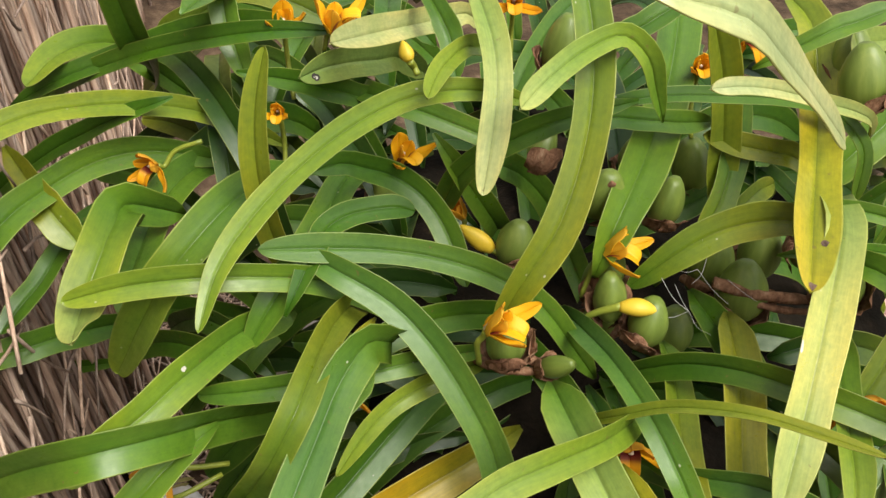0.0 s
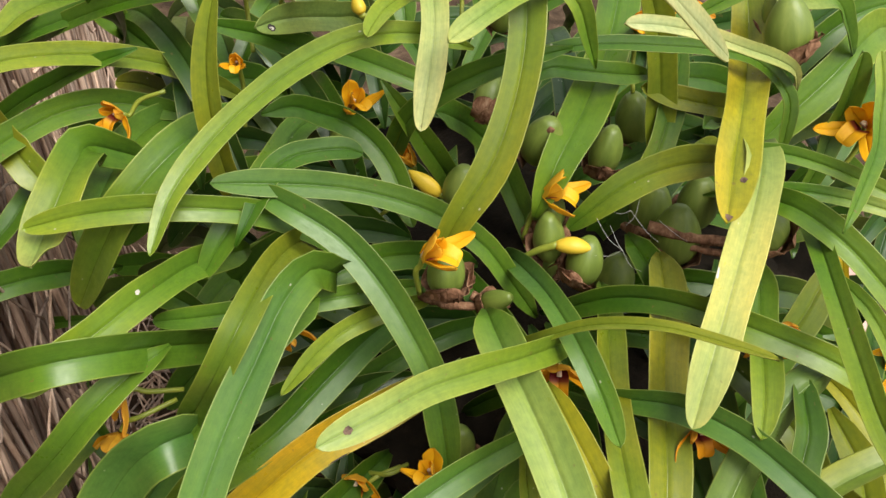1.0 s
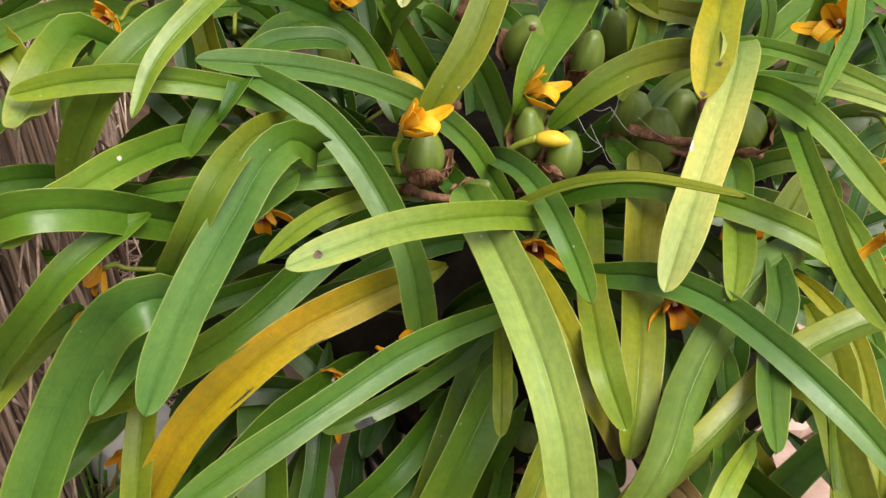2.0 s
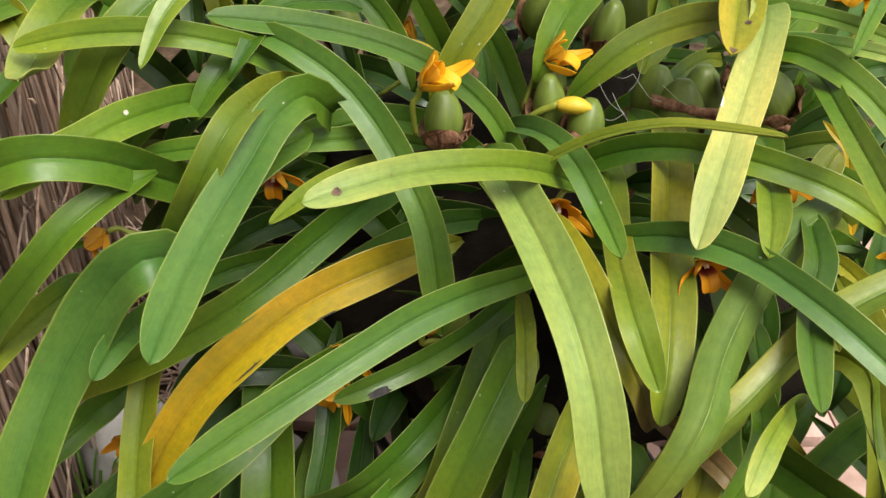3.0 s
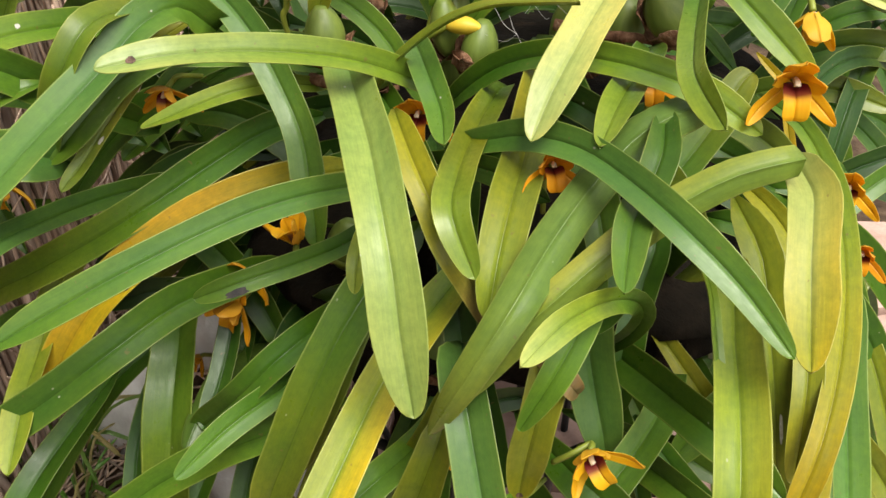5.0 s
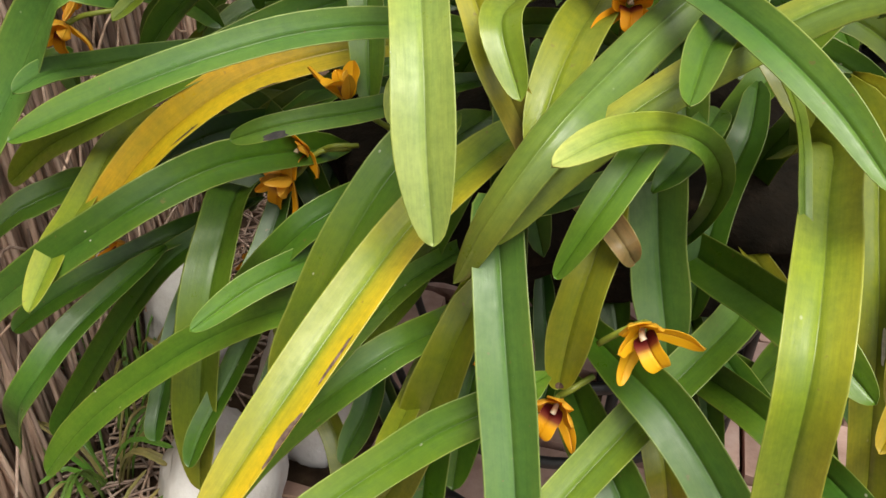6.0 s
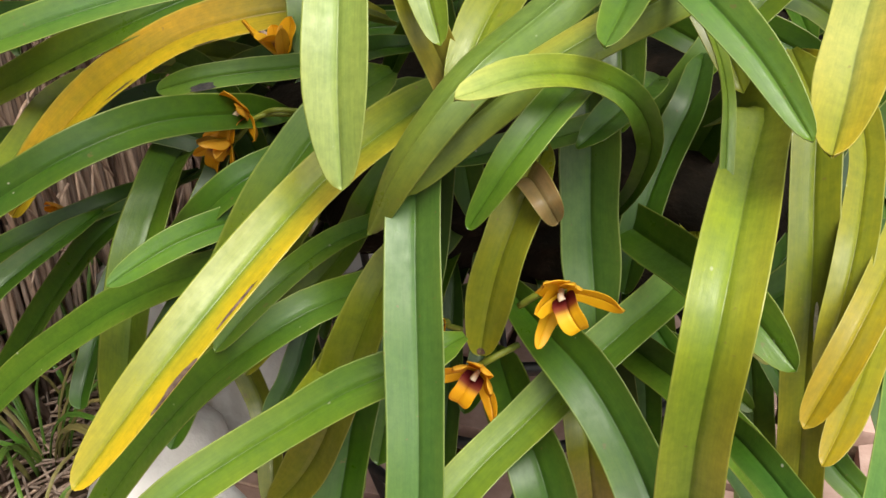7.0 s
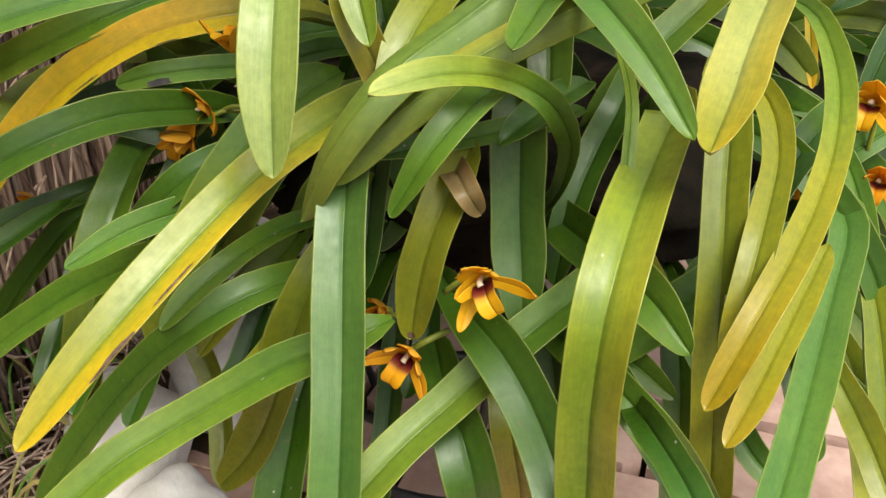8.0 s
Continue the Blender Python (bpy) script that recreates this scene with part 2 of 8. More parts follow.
def blade_part(name, parent, material, label="", **args):
    FRAMES.clear()
    verts, faces, pigment, uvs = blade(**args)
    me = bpy.data.meshes.new(name)
    me.from_pydata([tuple(v) for v in verts], [], faces)
    att = me.color_attributes.new("pigment", "FLOAT_COLOR", "POINT")
    att.data.foreach_set("color", np.array(pigment, dtype=np.float32).ravel())
    layer = me.uv_layers.new(name="UVMap")
    index = np.empty(len(me.loops), dtype=np.int32)
    me.loops.foreach_get("vertex_index", index)
    layer.data.foreach_set("uv", np.array(uvs, dtype=np.float32)[index].ravel())
    me.polygons.foreach_set("use_smooth", np.ones(len(me.polygons), dtype=bool))
    me.materials.append(material)
    ob = new(name, me)
    ob.parent = parent
    return tagged(ob, label)


def tube(bm, points, r0, r1, sides=6, n=10, knobs=0.0, seed=0):
    """A tapered round strand along the curve, added to bm."""
    rnd = random.Random(seed)
    c, rows = spine(points, n), []
    for i in range(n):
        t = (c[min(i + 1, n - 1)] - c[max(i - 1, 0)]).normalized()
        x = t.orthogonal().normalized() if i == 0 else (x - t * x.dot(t)).normalized()
        y = t.cross(x)
        r = (r0 + (r1 - r0) * i / (n - 1)) * (1 + knobs * rnd.uniform(-1, 1))
        rows.append([bm.verts.new(c[i] + (x * math.cos(a) + y * math.sin(a)) * r) for a in (j * 2 * math.pi / sides for j in range(sides))])
    for a, b in zip(rows, rows[1:]):
        for j in range(sides):
            bm.faces.new((a[j], a[(j + 1) % sides], b[(j + 1) % sides], b[j]))
    bm.faces.new(rows[0][::-1])
    bm.faces.new(rows[-1])
    return c


def outline(bm, z0, z1, corners):
    """A prism with the given corners."""
    low = [bm.verts.new((x, y, z0)) for x, y in corners]
    top = [bm.verts.new((x, y, z1)) for x, y in corners]
    bm.faces.new(low[::-1])
    bm.faces.new(top)
    for i in range(len(corners)):
        j = (i + 1) % len(corners)
        bm.faces.new((low[i], low[j], top[j], top[i]))


# ---- ground ----
bm = bmesh.new()
bmesh.ops.create_grid(bm, x_segments=80, y_segments=80, size=0.9)
for v in bm.verts:
    v.co.z = 0.008 * noise.noise(v.co * 9) + 0.003 * noise.noise(v.co * 40) - 0.008
edge = [e for e in bm.edges if e.is_boundary]
far = bmesh.ops.extrude_edge_only(bm, edges=edge)["geom"]
for v in far:
    if isinstance(v, bmesh.types.BMVert):
        v.co.x, v.co.y = v.co.x * 60, v.co.y * 60
tagged(part("ground", bm, SOIL, None), "bare brown soil with fine litter", "ground", kind="structure")

# ---- brushwood fence ----
FENCE_A, FENCE_B = Vector((-0.20, -0.50, 0)), Vector((-0.56, 1.00, 0))
fence = new("fence", bpy.data.meshes.new("fence"))
tagged(fence, "brushwood fence of dry brown upright reeds", "fence", kind="structure")
along = (FENCE_B - FENCE_A)
run = along.length
along.normalize()
back = Vector((-along.y, along.x, 0))
if back.x > 0:
    back.negate()


def reed(bm, s, depth, r, rnd):
    lean = rnd.gauss(0, 0.10)
    p0 = FENCE_A + along * s + back * depth
    pts = []
    for z in (-0.02, 0.25, 0.5, 0.72):
        wob = Vector((rnd.uniform(-1, 1), rnd.uniform(-1, 1), 0)) * 0.010
        pts.append(p0 + Vector((0, 0, z)) + along * (lean * z) + wob)
    tube(bm, pts, r, r * rnd.uniform(0.5, 0.9), 5, 9, 0.10, rnd.random())


rnd = random.Random(11)
for i in range(240):
    bm = bmesh.new()
    reed(bm, 0.12 + 0.95 * (i + rnd.random()) / 240, rnd.uniform(0.0, 0.05), rnd.uniform(0.0013, 0.0034), rnd)
    part("reed", bm, REED, fence)
bm = bmesh.new()
for i in range(1500):
    reed(bm, rnd.uniform(-0.6, run + 0.4), rnd.uniform(0.03, 0.11), rnd.uniform(0.0015, 0.0042), rnd)
tagged(part("reed_bundle", bm, REED, fence), kind="stuff")
# Near-black sheet added behind the reeds; it paints the shade in their gaps.
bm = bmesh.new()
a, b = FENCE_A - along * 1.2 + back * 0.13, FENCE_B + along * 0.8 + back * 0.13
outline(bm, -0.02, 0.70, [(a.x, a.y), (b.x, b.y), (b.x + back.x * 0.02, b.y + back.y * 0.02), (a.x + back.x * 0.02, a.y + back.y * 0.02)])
part("gap_shade_sheet", bm, ROOT_SHADE, fence)
bm = bmesh.new()
for i in range(300):
    s, z = rnd.uniform(0.0, 1.15), rnd.uniform(0.04, 0.62)
    p = FENCE_A + along * s - back * rnd.uniform(0.002, 0.014) + Vector((0, 0, z))
    d = along * rnd.uniform(-0.10, 0.10) + Vector((0, 0, rnd.uniform(-0.12, 0.12))) - back * rnd.uniform(-0.01, 0.012)
    tube(bm, [p, p + d * 0.5 + Vector((0, 0, rnd.uniform(-0.012, 0.012))), p + d], 0.0013, 0.0007, 5, 6, 0.1, i)
tagged(part("loose_reed", bm, REED, fence), kind="stuff")

# ---- pavers, stones and stand ----
paving = tagged(new("pavement", bpy.data.meshes.new("pavement")), "paving of pinkish concrete pieces on soil", "pavement", kind="structure")
rnd = random.Random(5)
for i in range(-2, 5):
    for j in range(-4, 6):
        x, y = -0.02 + i * 0.105 + 0.05 * (j % 2) - 0.05, j * 0.085
        if x < -0.16 - y * 0.2:
            continue
        w, h = 0.048, 0.038
        bm = bmesh.new()
        outline(bm, -0.03, 0.006 + rnd.uniform(-0.002, 0.002), [(sx * w + rnd.uniform(-0.004, 0.004), sy * h + rnd.uniform(-0.004, 0.004)) for sx, sy in ((-1, -0.8), (-0.8, -1), (0.8, -1), (1, -0.8), (1, 0.8), (0.8, 1), (-0.8, 1), (-1, 0.8))])
        ob = part("paver", bm, PAVER, paving)
        ob.location = (x, y, 0)
        for p in ob.data.polygons:
            p.use_smooth = False


def stone(x, y, sx, sy, sz, turn, seed):
    bm = bmesh.new()
    bmesh.ops.create_icosphere(bm, subdivisions=4, radius=1)
    off = Vector((seed * 3.1, seed * 1.7, 0))
    for v in bm.verts:
        n = noise.noise(v.co * 1.3 + off) * 0.28 + noise.noise(v.co * 4 + off) * 0.07
        v.co = v.co * (1 + n)
        v.co.z = max(v.co.z, -0.5)
        v.co = Vector((v.co.x * sx, v.co.y * sy, (v.co.z + 0.5) * sz - 0.012))
    ob = part("edging_stone", bm, STONE, None)
    ob.matrix_world = pose(x, y, 0, 0, 0, turn)
    return tagged(ob, "smooth white edging stone on the soil", "stone", group="white edging stones")


def grass_tuft(x, y, count, tall, seed):
    rnd = random.Random(seed)
    tuft = tagged(new("grass_tuft", bpy.data.meshes.new("grass_tuft")), "small tuft of thin green grass on soil", "grass", group="grass tufts")
    tuft.location = (x, y, 0)
    for i in range(count):
        a = rnd.uniform(0, 6.28)
        d = Vector((math.cos(a), math.sin(a), 0))
        h, o = tall * rnd.uniform(0.5, 1.0), d * rnd.uniform(0, 0.018)
        dry = rnd.random() < 0.25
        tone = (0.42, 0.34, 0.14) if dry else (0.16, 0.27 + rnd.uniform(0, 0.1), 0.05)
        blade_part("blade", tuft, LEAF, points=[o, o + d * h * 0.15 + Vector((0, 0, h * 0.5)), o + d * h * 0.45 + Vector((0, 0, h * 0.85)), o + d * h * 0.9 + Vector((0, 0, h * rnd.uniform(0.6, 1.0)))],
                   width=rnd.uniform(0.002, 0.0036), facing=Vector((0, -0.6, 0.8)) - d * 0.4, tones=[tone, tone], n=9, fold=0.3, base=0.8, tip=0.7, thick=0.0004, edge=0.0, rib=0.2, seed=i)


grass_tuft(-0.275, -0.085, 26, 0.075, 1)
grass_tuft(-0.225, -0.150, 22, 0.060, 2)
grass_tuft(-0.325, 0.020, 20, 0.080, 3)
grass_tuft(-0.300, -0.020, 16, 0.060, 4)
grass_tuft(-0.365, 0.110, 14, 0.080, 5)
bm = bmesh.new()
rnd = random.Random(21)
for i in range(620):
    s = rnd.uniform(0.0, 0.95)
    p = FENCE_A + along * s - back * abs(rnd.gauss(0, 0.05)) + Vector((0, 0, rnd.uniform(0.0, 0.012)))
    a = rnd.uniform(0, 6.28)
    d = Vector((math.cos(a), math.sin(a), rnd.uniform(-0.05, 0.2))) * rnd.uniform(0.015, 0.045)
    tube(bm, [p - d, p + Vector((0, 0, 0.003)), p + d], 0.0013, 0.0008, 4, 5, 0.1, i)
tagged(part("straw_litter", bm, REED, None), "loose dry straw litter lying on the soil", "straw", kind="stuff")

stone(-0.315, 0.085, 0.050, 0.040, 0.055, -45, 1)
stone(-0.175, 0.030, 0.060, 0.042, 0.065, -60, 2)
stone(-0.188, -0.082, 0.058, 0.042, 0.060, -66, 3)
stone(-0.118, -0.118, 0.040, 0.034, 0.045, -30, 6)
stone(-0.250, 0.180, 0.050, 0.040, 0.050, -40, 4)
stone(-0.205, 0.275, 0.055, 0.045, 0.055, -60, 5)

stand = tagged(new("plant_stand", bpy.data.meshes.new("plant_stand")), "black wire stand carrying the orchid above the paving", "plant stand")
for z, r in ((0.05, 0.105), (0.11, 0.115), (0.165, 0.120)):
    bm = bmesh.new()
    tube(bm, [(0.01 + r * math.cos(a), 0.03 + r * math.sin(a), z) for a in (i * math.pi / 12 for i in range(25))], 0.0035, 0.0035, 6, 60)
    part("ring", bm, WIRE, stand)
for i in range(14):
    a = i * 2 * math.pi / 14
    bm = bmesh.new()
    tube(bm, [(0.01 + r * math.cos(a + k), 0.03 + r * math.sin(a + k), z) for z, r, k in ((0.004, 0.09, 0), (0.06, 0.107, 0.08), (0.11, 0.115, 0.16), (0.165, 0.120, 0.2))], 0.003, 0.003, 6, 10)
    part("upright", bm, WIRE, stand)

# ---- the orchid ----
plant = tagged(new("orchid_plant", bpy.data.meshes.new("orchid_plant")), "dense orchid clump with strap leaves, green pseudobulbs and small orange flowers", "orchid")
DEEP = Vector((0.0, 0.16, 0.16))


def outward(p):
    """Upper faces look away from the heart of the clump, up and to the open side."""
    return ((p - DEEP).normalized() * 0.35 + (Vector((0.02, -0.42, max(0.56, p.z + 0.24))) - p).normalized() * 0.65).normalized()


# Root mass, enlarged and near-black so it paints shade behind the leaf gaps.
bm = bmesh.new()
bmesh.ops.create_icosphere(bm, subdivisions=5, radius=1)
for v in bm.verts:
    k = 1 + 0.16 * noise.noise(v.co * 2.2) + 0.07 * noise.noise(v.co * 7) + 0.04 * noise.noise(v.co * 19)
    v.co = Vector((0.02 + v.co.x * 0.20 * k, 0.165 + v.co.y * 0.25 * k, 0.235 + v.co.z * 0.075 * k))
part("shaded_root_mass", bm, ROOT_SHADE, plant, "matted root mass, near-black to paint the inner shade")

COUNT = [0]
SURFACE = {}
NAMES = {"c": "pale green strap leaf, whitened to paint strong light", "s": "pale sage-green strap leaf", "g": "deep green strap leaf, darker where inner shade is painted", "m": "", "b": "", "l": "yellow-green strap leaf", "p": "", "o": "olive strap leaf", "y": "strap leaf turning golden yellow", "t": "withered tan leaf", "k": "deep green strap leaf, darker where inner shade is painted", "a": "strap leaf turning yellow", "h": "old strap leaf turned gold"}


def leaf(width, tones, *points, roll=0, fold=0.52, sides=(0, 0), base=0.55, n=30, twist=0, wave=0.02, ramp=0.35, taper=2.1):
    """A strap leaf through the given places, base first; width in mm; tones: letters from base to tip."""
    COUNT[0] += 1
    rnd = random.Random(COUNT[0] * 7)
    jig = rnd.uniform(0.92, 1.08)
    cols = [tuple(v * jig * f for v, f in zip(TONES[t], (rnd.uniform(0.93, 1.07), 1, rnd.uniform(0.85, 1.15)))) for t in tones]
    if len(cols) == 2:
        cols = [cols[0], cols[0], tuple(0.5 * (a + b) for a, b in zip(*cols)), cols[1]]
    ob = blade_part("leaf", plant, LEAF, NAMES[tones[-1]], points=points, width=width / 1000, facing=outward, tones=cols, n=n, fold=fold, base=base,
                      roll=radians(roll + rnd.uniform(-7, 7)), twist=radians(twist + rnd.uniform(-14, 14)), sides=sides, wave=wave, ramp=ramp, tip=0.34 if taper < 3 else 0.62, taper=taper, seed=COUNT[0])
    SURFACE[ob.name] = [(v.co.copy()) for v in ob.data.vertices], list(FRAMES)
    return ob


def blemish(owner, place, length, wide, material, label, seed=1):
    """A ragged dry or dark patch that lies on the upper face of a leaf, nearest to the given place; length runs along the leaf."""
    verts, frames = SURFACE[owner.name]
    k, place = len(ACROSS), Vector(place)
    i = min(range(len(frames)), key=lambda q: (frames[q][0] - place).length)
    centre, side, up, half = frames[i]
    across = max(-0.96, min(0.96, (place - centre).dot(side) / max(half, 1e-4)))
    ahead = (frames[min(i + 1, len(frames) - 1)][0] - frames[max(i - 1, 0)][0]).normalized()
    shift = (place - centre).dot(ahead)
    rnd = random.Random(seed)
    bm = bmesh.new()
    n = 18

    def on(a, b):
        """The leaf's face at a metres along and b of the half width across, from the place."""
        q = i
        left = a + shift
        while left > 0 and q < len(frames) - 2 and left > (frames[q + 1][0] - frames[q][0]).length:
            left -= (frames[q + 1][0] - frames[q][0]).length
            q += 1
        while left < 0 and q > 0:
            q -= 1
            left += (frames[q + 1][0] - frames[q][0]).length
        w = min(1.0, left / max(1e-6, (frames[q + 1][0] - frames[q][0]).length))
        x = max(-1.0, min(1.0, across + b))
        j = max(m for m in range(k - 1) if ACROSS[m] <= x)
        f = (x - ACROSS[j]) / (ACROSS[j + 1] - ACROSS[j])
        low = verts[q * 2 * k + j].lerp(verts[q * 2 * k + j + 1], f)
        top = verts[(q + 1) * 2 * k + j].lerp(verts[(q + 1) * 2 * k + j + 1], f)
        return low.lerp(top, w) + frames[q][2] * 0.00022

    rows = []
    ragged = [rnd.uniform(0.8, 1.15) for _ in range(n)]
    for ring in (0.33, 0.66, 1.0):
        rows.append([bm.verts.new(on(length / 2 * ring * (ragged[m] if ring == 1.0 else 1) * math.cos(m * 2 * math.pi / n), wide / 2 / max(half, 1e-4) * ring * (ragged[m] if ring == 1.0 else 1) * math.sin(m * 2 * math.pi / n))) for m in range(n)])
    mid = bm.verts.new(on(0, 0))
    for m in range(n):
        bm.faces.new((mid, rows[0][m], rows[0][(m + 1) % n]))
        for a, b in zip(rows, rows[1:]):
            bm.faces.new((a[m], b[m], b[(m + 1) % n], a[(m + 1) % n]))
    part("blemish", bm, material, owner, label)


def bulb(x, y, z, length, width, lean=(0, 0), seed=0, old=False, bract=True, torn=3):
    """An egg-shaped pseudobulb with its dry bracts."""
    bm = bmesh.new()
    rows, n, m = [], 18, 20
    rnd = random.Random(seed)
    for i in range(n):
        s = i / (n - 1)
        r = width / 2 * max(0.02, math.sin(math.pi * min(1, s * 0.90 + 0.055)) ** 0.55) * (1.06 - 0.20 * s)
        rows.append([bm.verts.new(((r * (1 + 0.03 * math.cos(a * 5 + seed))) * math.cos(a), 0.86 * r * math.sin(a) * (1 + 0.03 * math.sin(a * 4 + seed)), s * length)) for a in (j * 2 * math.pi / m for j in range(m))])
    for a, b in zip(rows, rows[1:]):
        for j in range(m):
            bm.faces.new((a[j], a[(j + 1) % m], b[(j + 1) % m], b[j]))
    bm.faces.new(rows[0][::-1])
    bm.faces.new(rows[-1])
    ob = part("pseudobulb", bm, BULB, plant, "smooth green egg-shaped pseudobulb")
    ob.matrix_basis = pose(x, y, z, lean[0], lean[1], rnd.uniform(0, 360) if not old else 0)
    if bract:
        for k in range(torn):
            a = k * (6.3 / torn) + rnd.uniform(0, 6)
            d = Vector((math.cos(a), math.sin(a), 0))
            r = width / 2
            blade_part("bract", ob, BRACT, "torn brown papery bract", points=[d * r * 0.35 + Vector((0, 0, -0.003)), d * r * 0.95 + Vector((0, 0, length * 0.10)), d * r * 1.10 + Vector((0, 0, length * 0.26)), d * r * (1.05 + rnd.uniform(0, 0.4)) + Vector((0, 0, length * rnd.uniform(0.34, 0.5)))],
                       width=width * 0.8, facing=d, tones=[(0.2, 0.1, 0.06)] * 2, n=8, fold=-0.35, base=0.9, tip=0.5, seed=k, wave=0.06, thick=0.0005)
    if old:
        bm = bmesh.new()
        tube(bm, [(0, -0.004, length * 0.86), (0.0, -0.0065, length * 0.90), (0.001, -0.006, length * 0.965)], width * 0.13, width * 0.06, 9, 6, 0.12, 2)
        for v in bm.verts:
            v.co.y = v.co.y * 0.7 - 0.0005
        part("scar", bm, BRACT, ob, "dry tan leaf scar")
    return ob


ORANGE, DEEPER = (0.98, 0.60, 0.012), (0.95, 0.38, 0.009)


def flower(x, y, z, face, size=0.026, spread=55, stem=None, seed=0, tint=0.0, up=(0, 0, 1)):
    """A small orchid flower: stem with ovary, three sepals, two petals, a lip with a maroon heart and a pale column."""
    rnd = random.Random(seed + 50)
    f = Vector(face).normalized()
    o = Vector((x, y, z))
    u = Vector(up)
    u = (u - f * u.dot(f)).normalized()
    r = u.cross(f)
    bm = bmesh.new()
    pts = [o - f * 0.001, o - f * 0.006 - u * 0.002, *(Vector(p) for p in (stem or [tuple(o - f * 0.018 - u * 0.012), tuple(o - f * 0.022 - u * 0.03)]))]
    tube(bm, pts, 0.0015, 0.0013, 8, 14)
    head = part("flower", bm, STEMS, plant, "orange orchid flower with a dark maroon lip")
    col = tuple(a * (1 - tint) + b * tint for a, b in zip(ORANGE, DEEPER))
    tip = tuple(a * 0.75 + b * 0.25 for a, b in zip(col, DEEPER))
    for name, ang, ln, wd, extra, point in (("sepal", 90, 0.52, 0.38, -4, 0.5), ("sepal", 214, 0.68, 0.22, 14, 0.8), ("sepal", 326, 0.68, 0.22, 14, 0.8), ("petal", 28, 0.42, 0.27, -12, 0.5), ("petal", 152, 0.42, 0.27, -12, 0.5)):
        a = radians(ang + rnd.uniform(-9, 9))
        out = r * math.cos(a) + u * math.sin(a)
        sp = radians(max(6, spread + extra + rnd.uniform(-8, 8)))
        ln, wd = ln * size, wd * size
        d1 = f * math.cos(sp * 1.15) + out * math.sin(sp * 1.15)
        d2 = f * math.cos(sp) + out * math.sin(sp)
        d3 = f * math.cos(sp * 0.7) + out * math.sin(sp * 0.7)
        p = [o + out * 0.0012, o + out * 0.0012 + d1 * ln * 0.35, o + out * 0.0012 + d1 * ln * 0.35 + d2 * ln * 0.35, o + out * 0.0012 + d1 * ln * 0.35 + d2 * ln * 0.35 + d3 * ln * 0.34]
        blade_part(name, head, PETAL, points=p, width=wd, facing=f - out * 0.6 if spread > 30 else -out, tones=[col, col, tip], n=14, fold=0.30, base=0.62, tip=point, thick=0.0007, edge=0.0, rib=0.05, seed=seed + ang, wave=0.05, ramp=0.5)
    low = -u
    p = [o + low * 0.0012, o + f * size * 0.16 + low * size * 0.05, o + f * size * 0.30 + low * size * 0.12, o + f * size * 0.36 + low * size * 0.26, o + f * size * 0.35 + low * size * 0.33]
    maroon = (0.17, 0.012, 0.022)
    blade_part("lip", head, PETAL, "maroon-hearted lip", points=p, width=size * 0.30, facing=u + f * 0.7, tones=[maroon, maroon, (0.26, 0.03, 0.02), col, col, col, col], n=16, fold=0.45, base=0.75, tip=0.4, thick=0.0009, edge=0.0, rib=0.0, seed=seed)
    bm = bmesh.new()
    tube(bm, [o + u * 0.001, o + f * size * 0.16 + u * size * 0.06, o + f * size * 0.20 + u * size * 0.03], size * 0.035, size * 0.042, 10, 8)
    part("column", bm, COLUMN, head, "creamy white column")
    return head


def bud(points, r, stem):
    """A closed flower bud on its stem."""
    bm = bmesh.new()
    tube(bm, stem, 0.0016, 0.0022, 8, 10)
    ob = part("flower_bud", bm, STEMS, plant, "closed yellow flower bud")
    verts = spine(points, 14)
    bm = bmesh.new()
    rows = []
    t = (verts[-1] - verts[0]).normalized()
    x = t.orthogonal().normalized()
    y = t.cross(x)
    for i, c in enumerate(verts):
        s = i / 13
        q = r * max(0.05, math.sin(math.pi * (0.10 + 0.88 * s)) ** 0.75) * (1.1 - 0.25 * s)
        rows.append([bm.verts.new(c + (x * math.cos(a) + y * math.sin(a)) * q * (1 + 0.05 * math.cos(3 * a))) for a in (j * math.pi / 8 for j in range(16))])
    for a, b in zip(rows, rows[1:]):
        for j in range(16):
            bm.faces.new((a[j], a[(j + 1) % 16], b[(j + 1) % 16], b[j]))
    bm.faces.new(rows[0][::-1])
    bm.faces.new(rows[-1])
    part("bud_case", bm, BUD, ob)


leaf(12.3, "ll", (-0.0485, 0.0362, 0.4752), (-0.0738, 0.0286, 0.4865), (-0.1022, 0.0253, 0.4857), (-0.1280, 0.0161, 0.4770), (-0.1504, 0.0028, 0.4648), (-0.1696, -0.0141, 0.4516), (-0.1842, -0.0346, 0.4376), (-0.1905, -0.0581, 0.4223), taper=5.0)
leaf(13.9, "ll", (-0.1838, 0.1285, 0.3888), (-0.2067, 0.1224, 0.4067), (-0.2311, 0.1153, 0.4219), (-0.2557, 0.1030, 0.4331), (-0.2787, 0.0864, 0.4418), (-0.2990, 0.0658, 0.4482), (-0.3172, 0.0426, 0.4490), (-0.3356, 0.0194, 0.4460))
leaf(17.6, "mm", (-0.2192, 0.1253, 0.3792), (-0.2415, 0.1167, 0.3910), (-0.2644, 0.1064, 0.3997), (-0.2856, 0.0907, 0.4026), (-0.3024, 0.0700, 0.4014), (-0.3153, 0.0468, 0.4003), (-0.3257, 0.0234, 0.3932), (-0.3360, 0.0004, 0.3843))
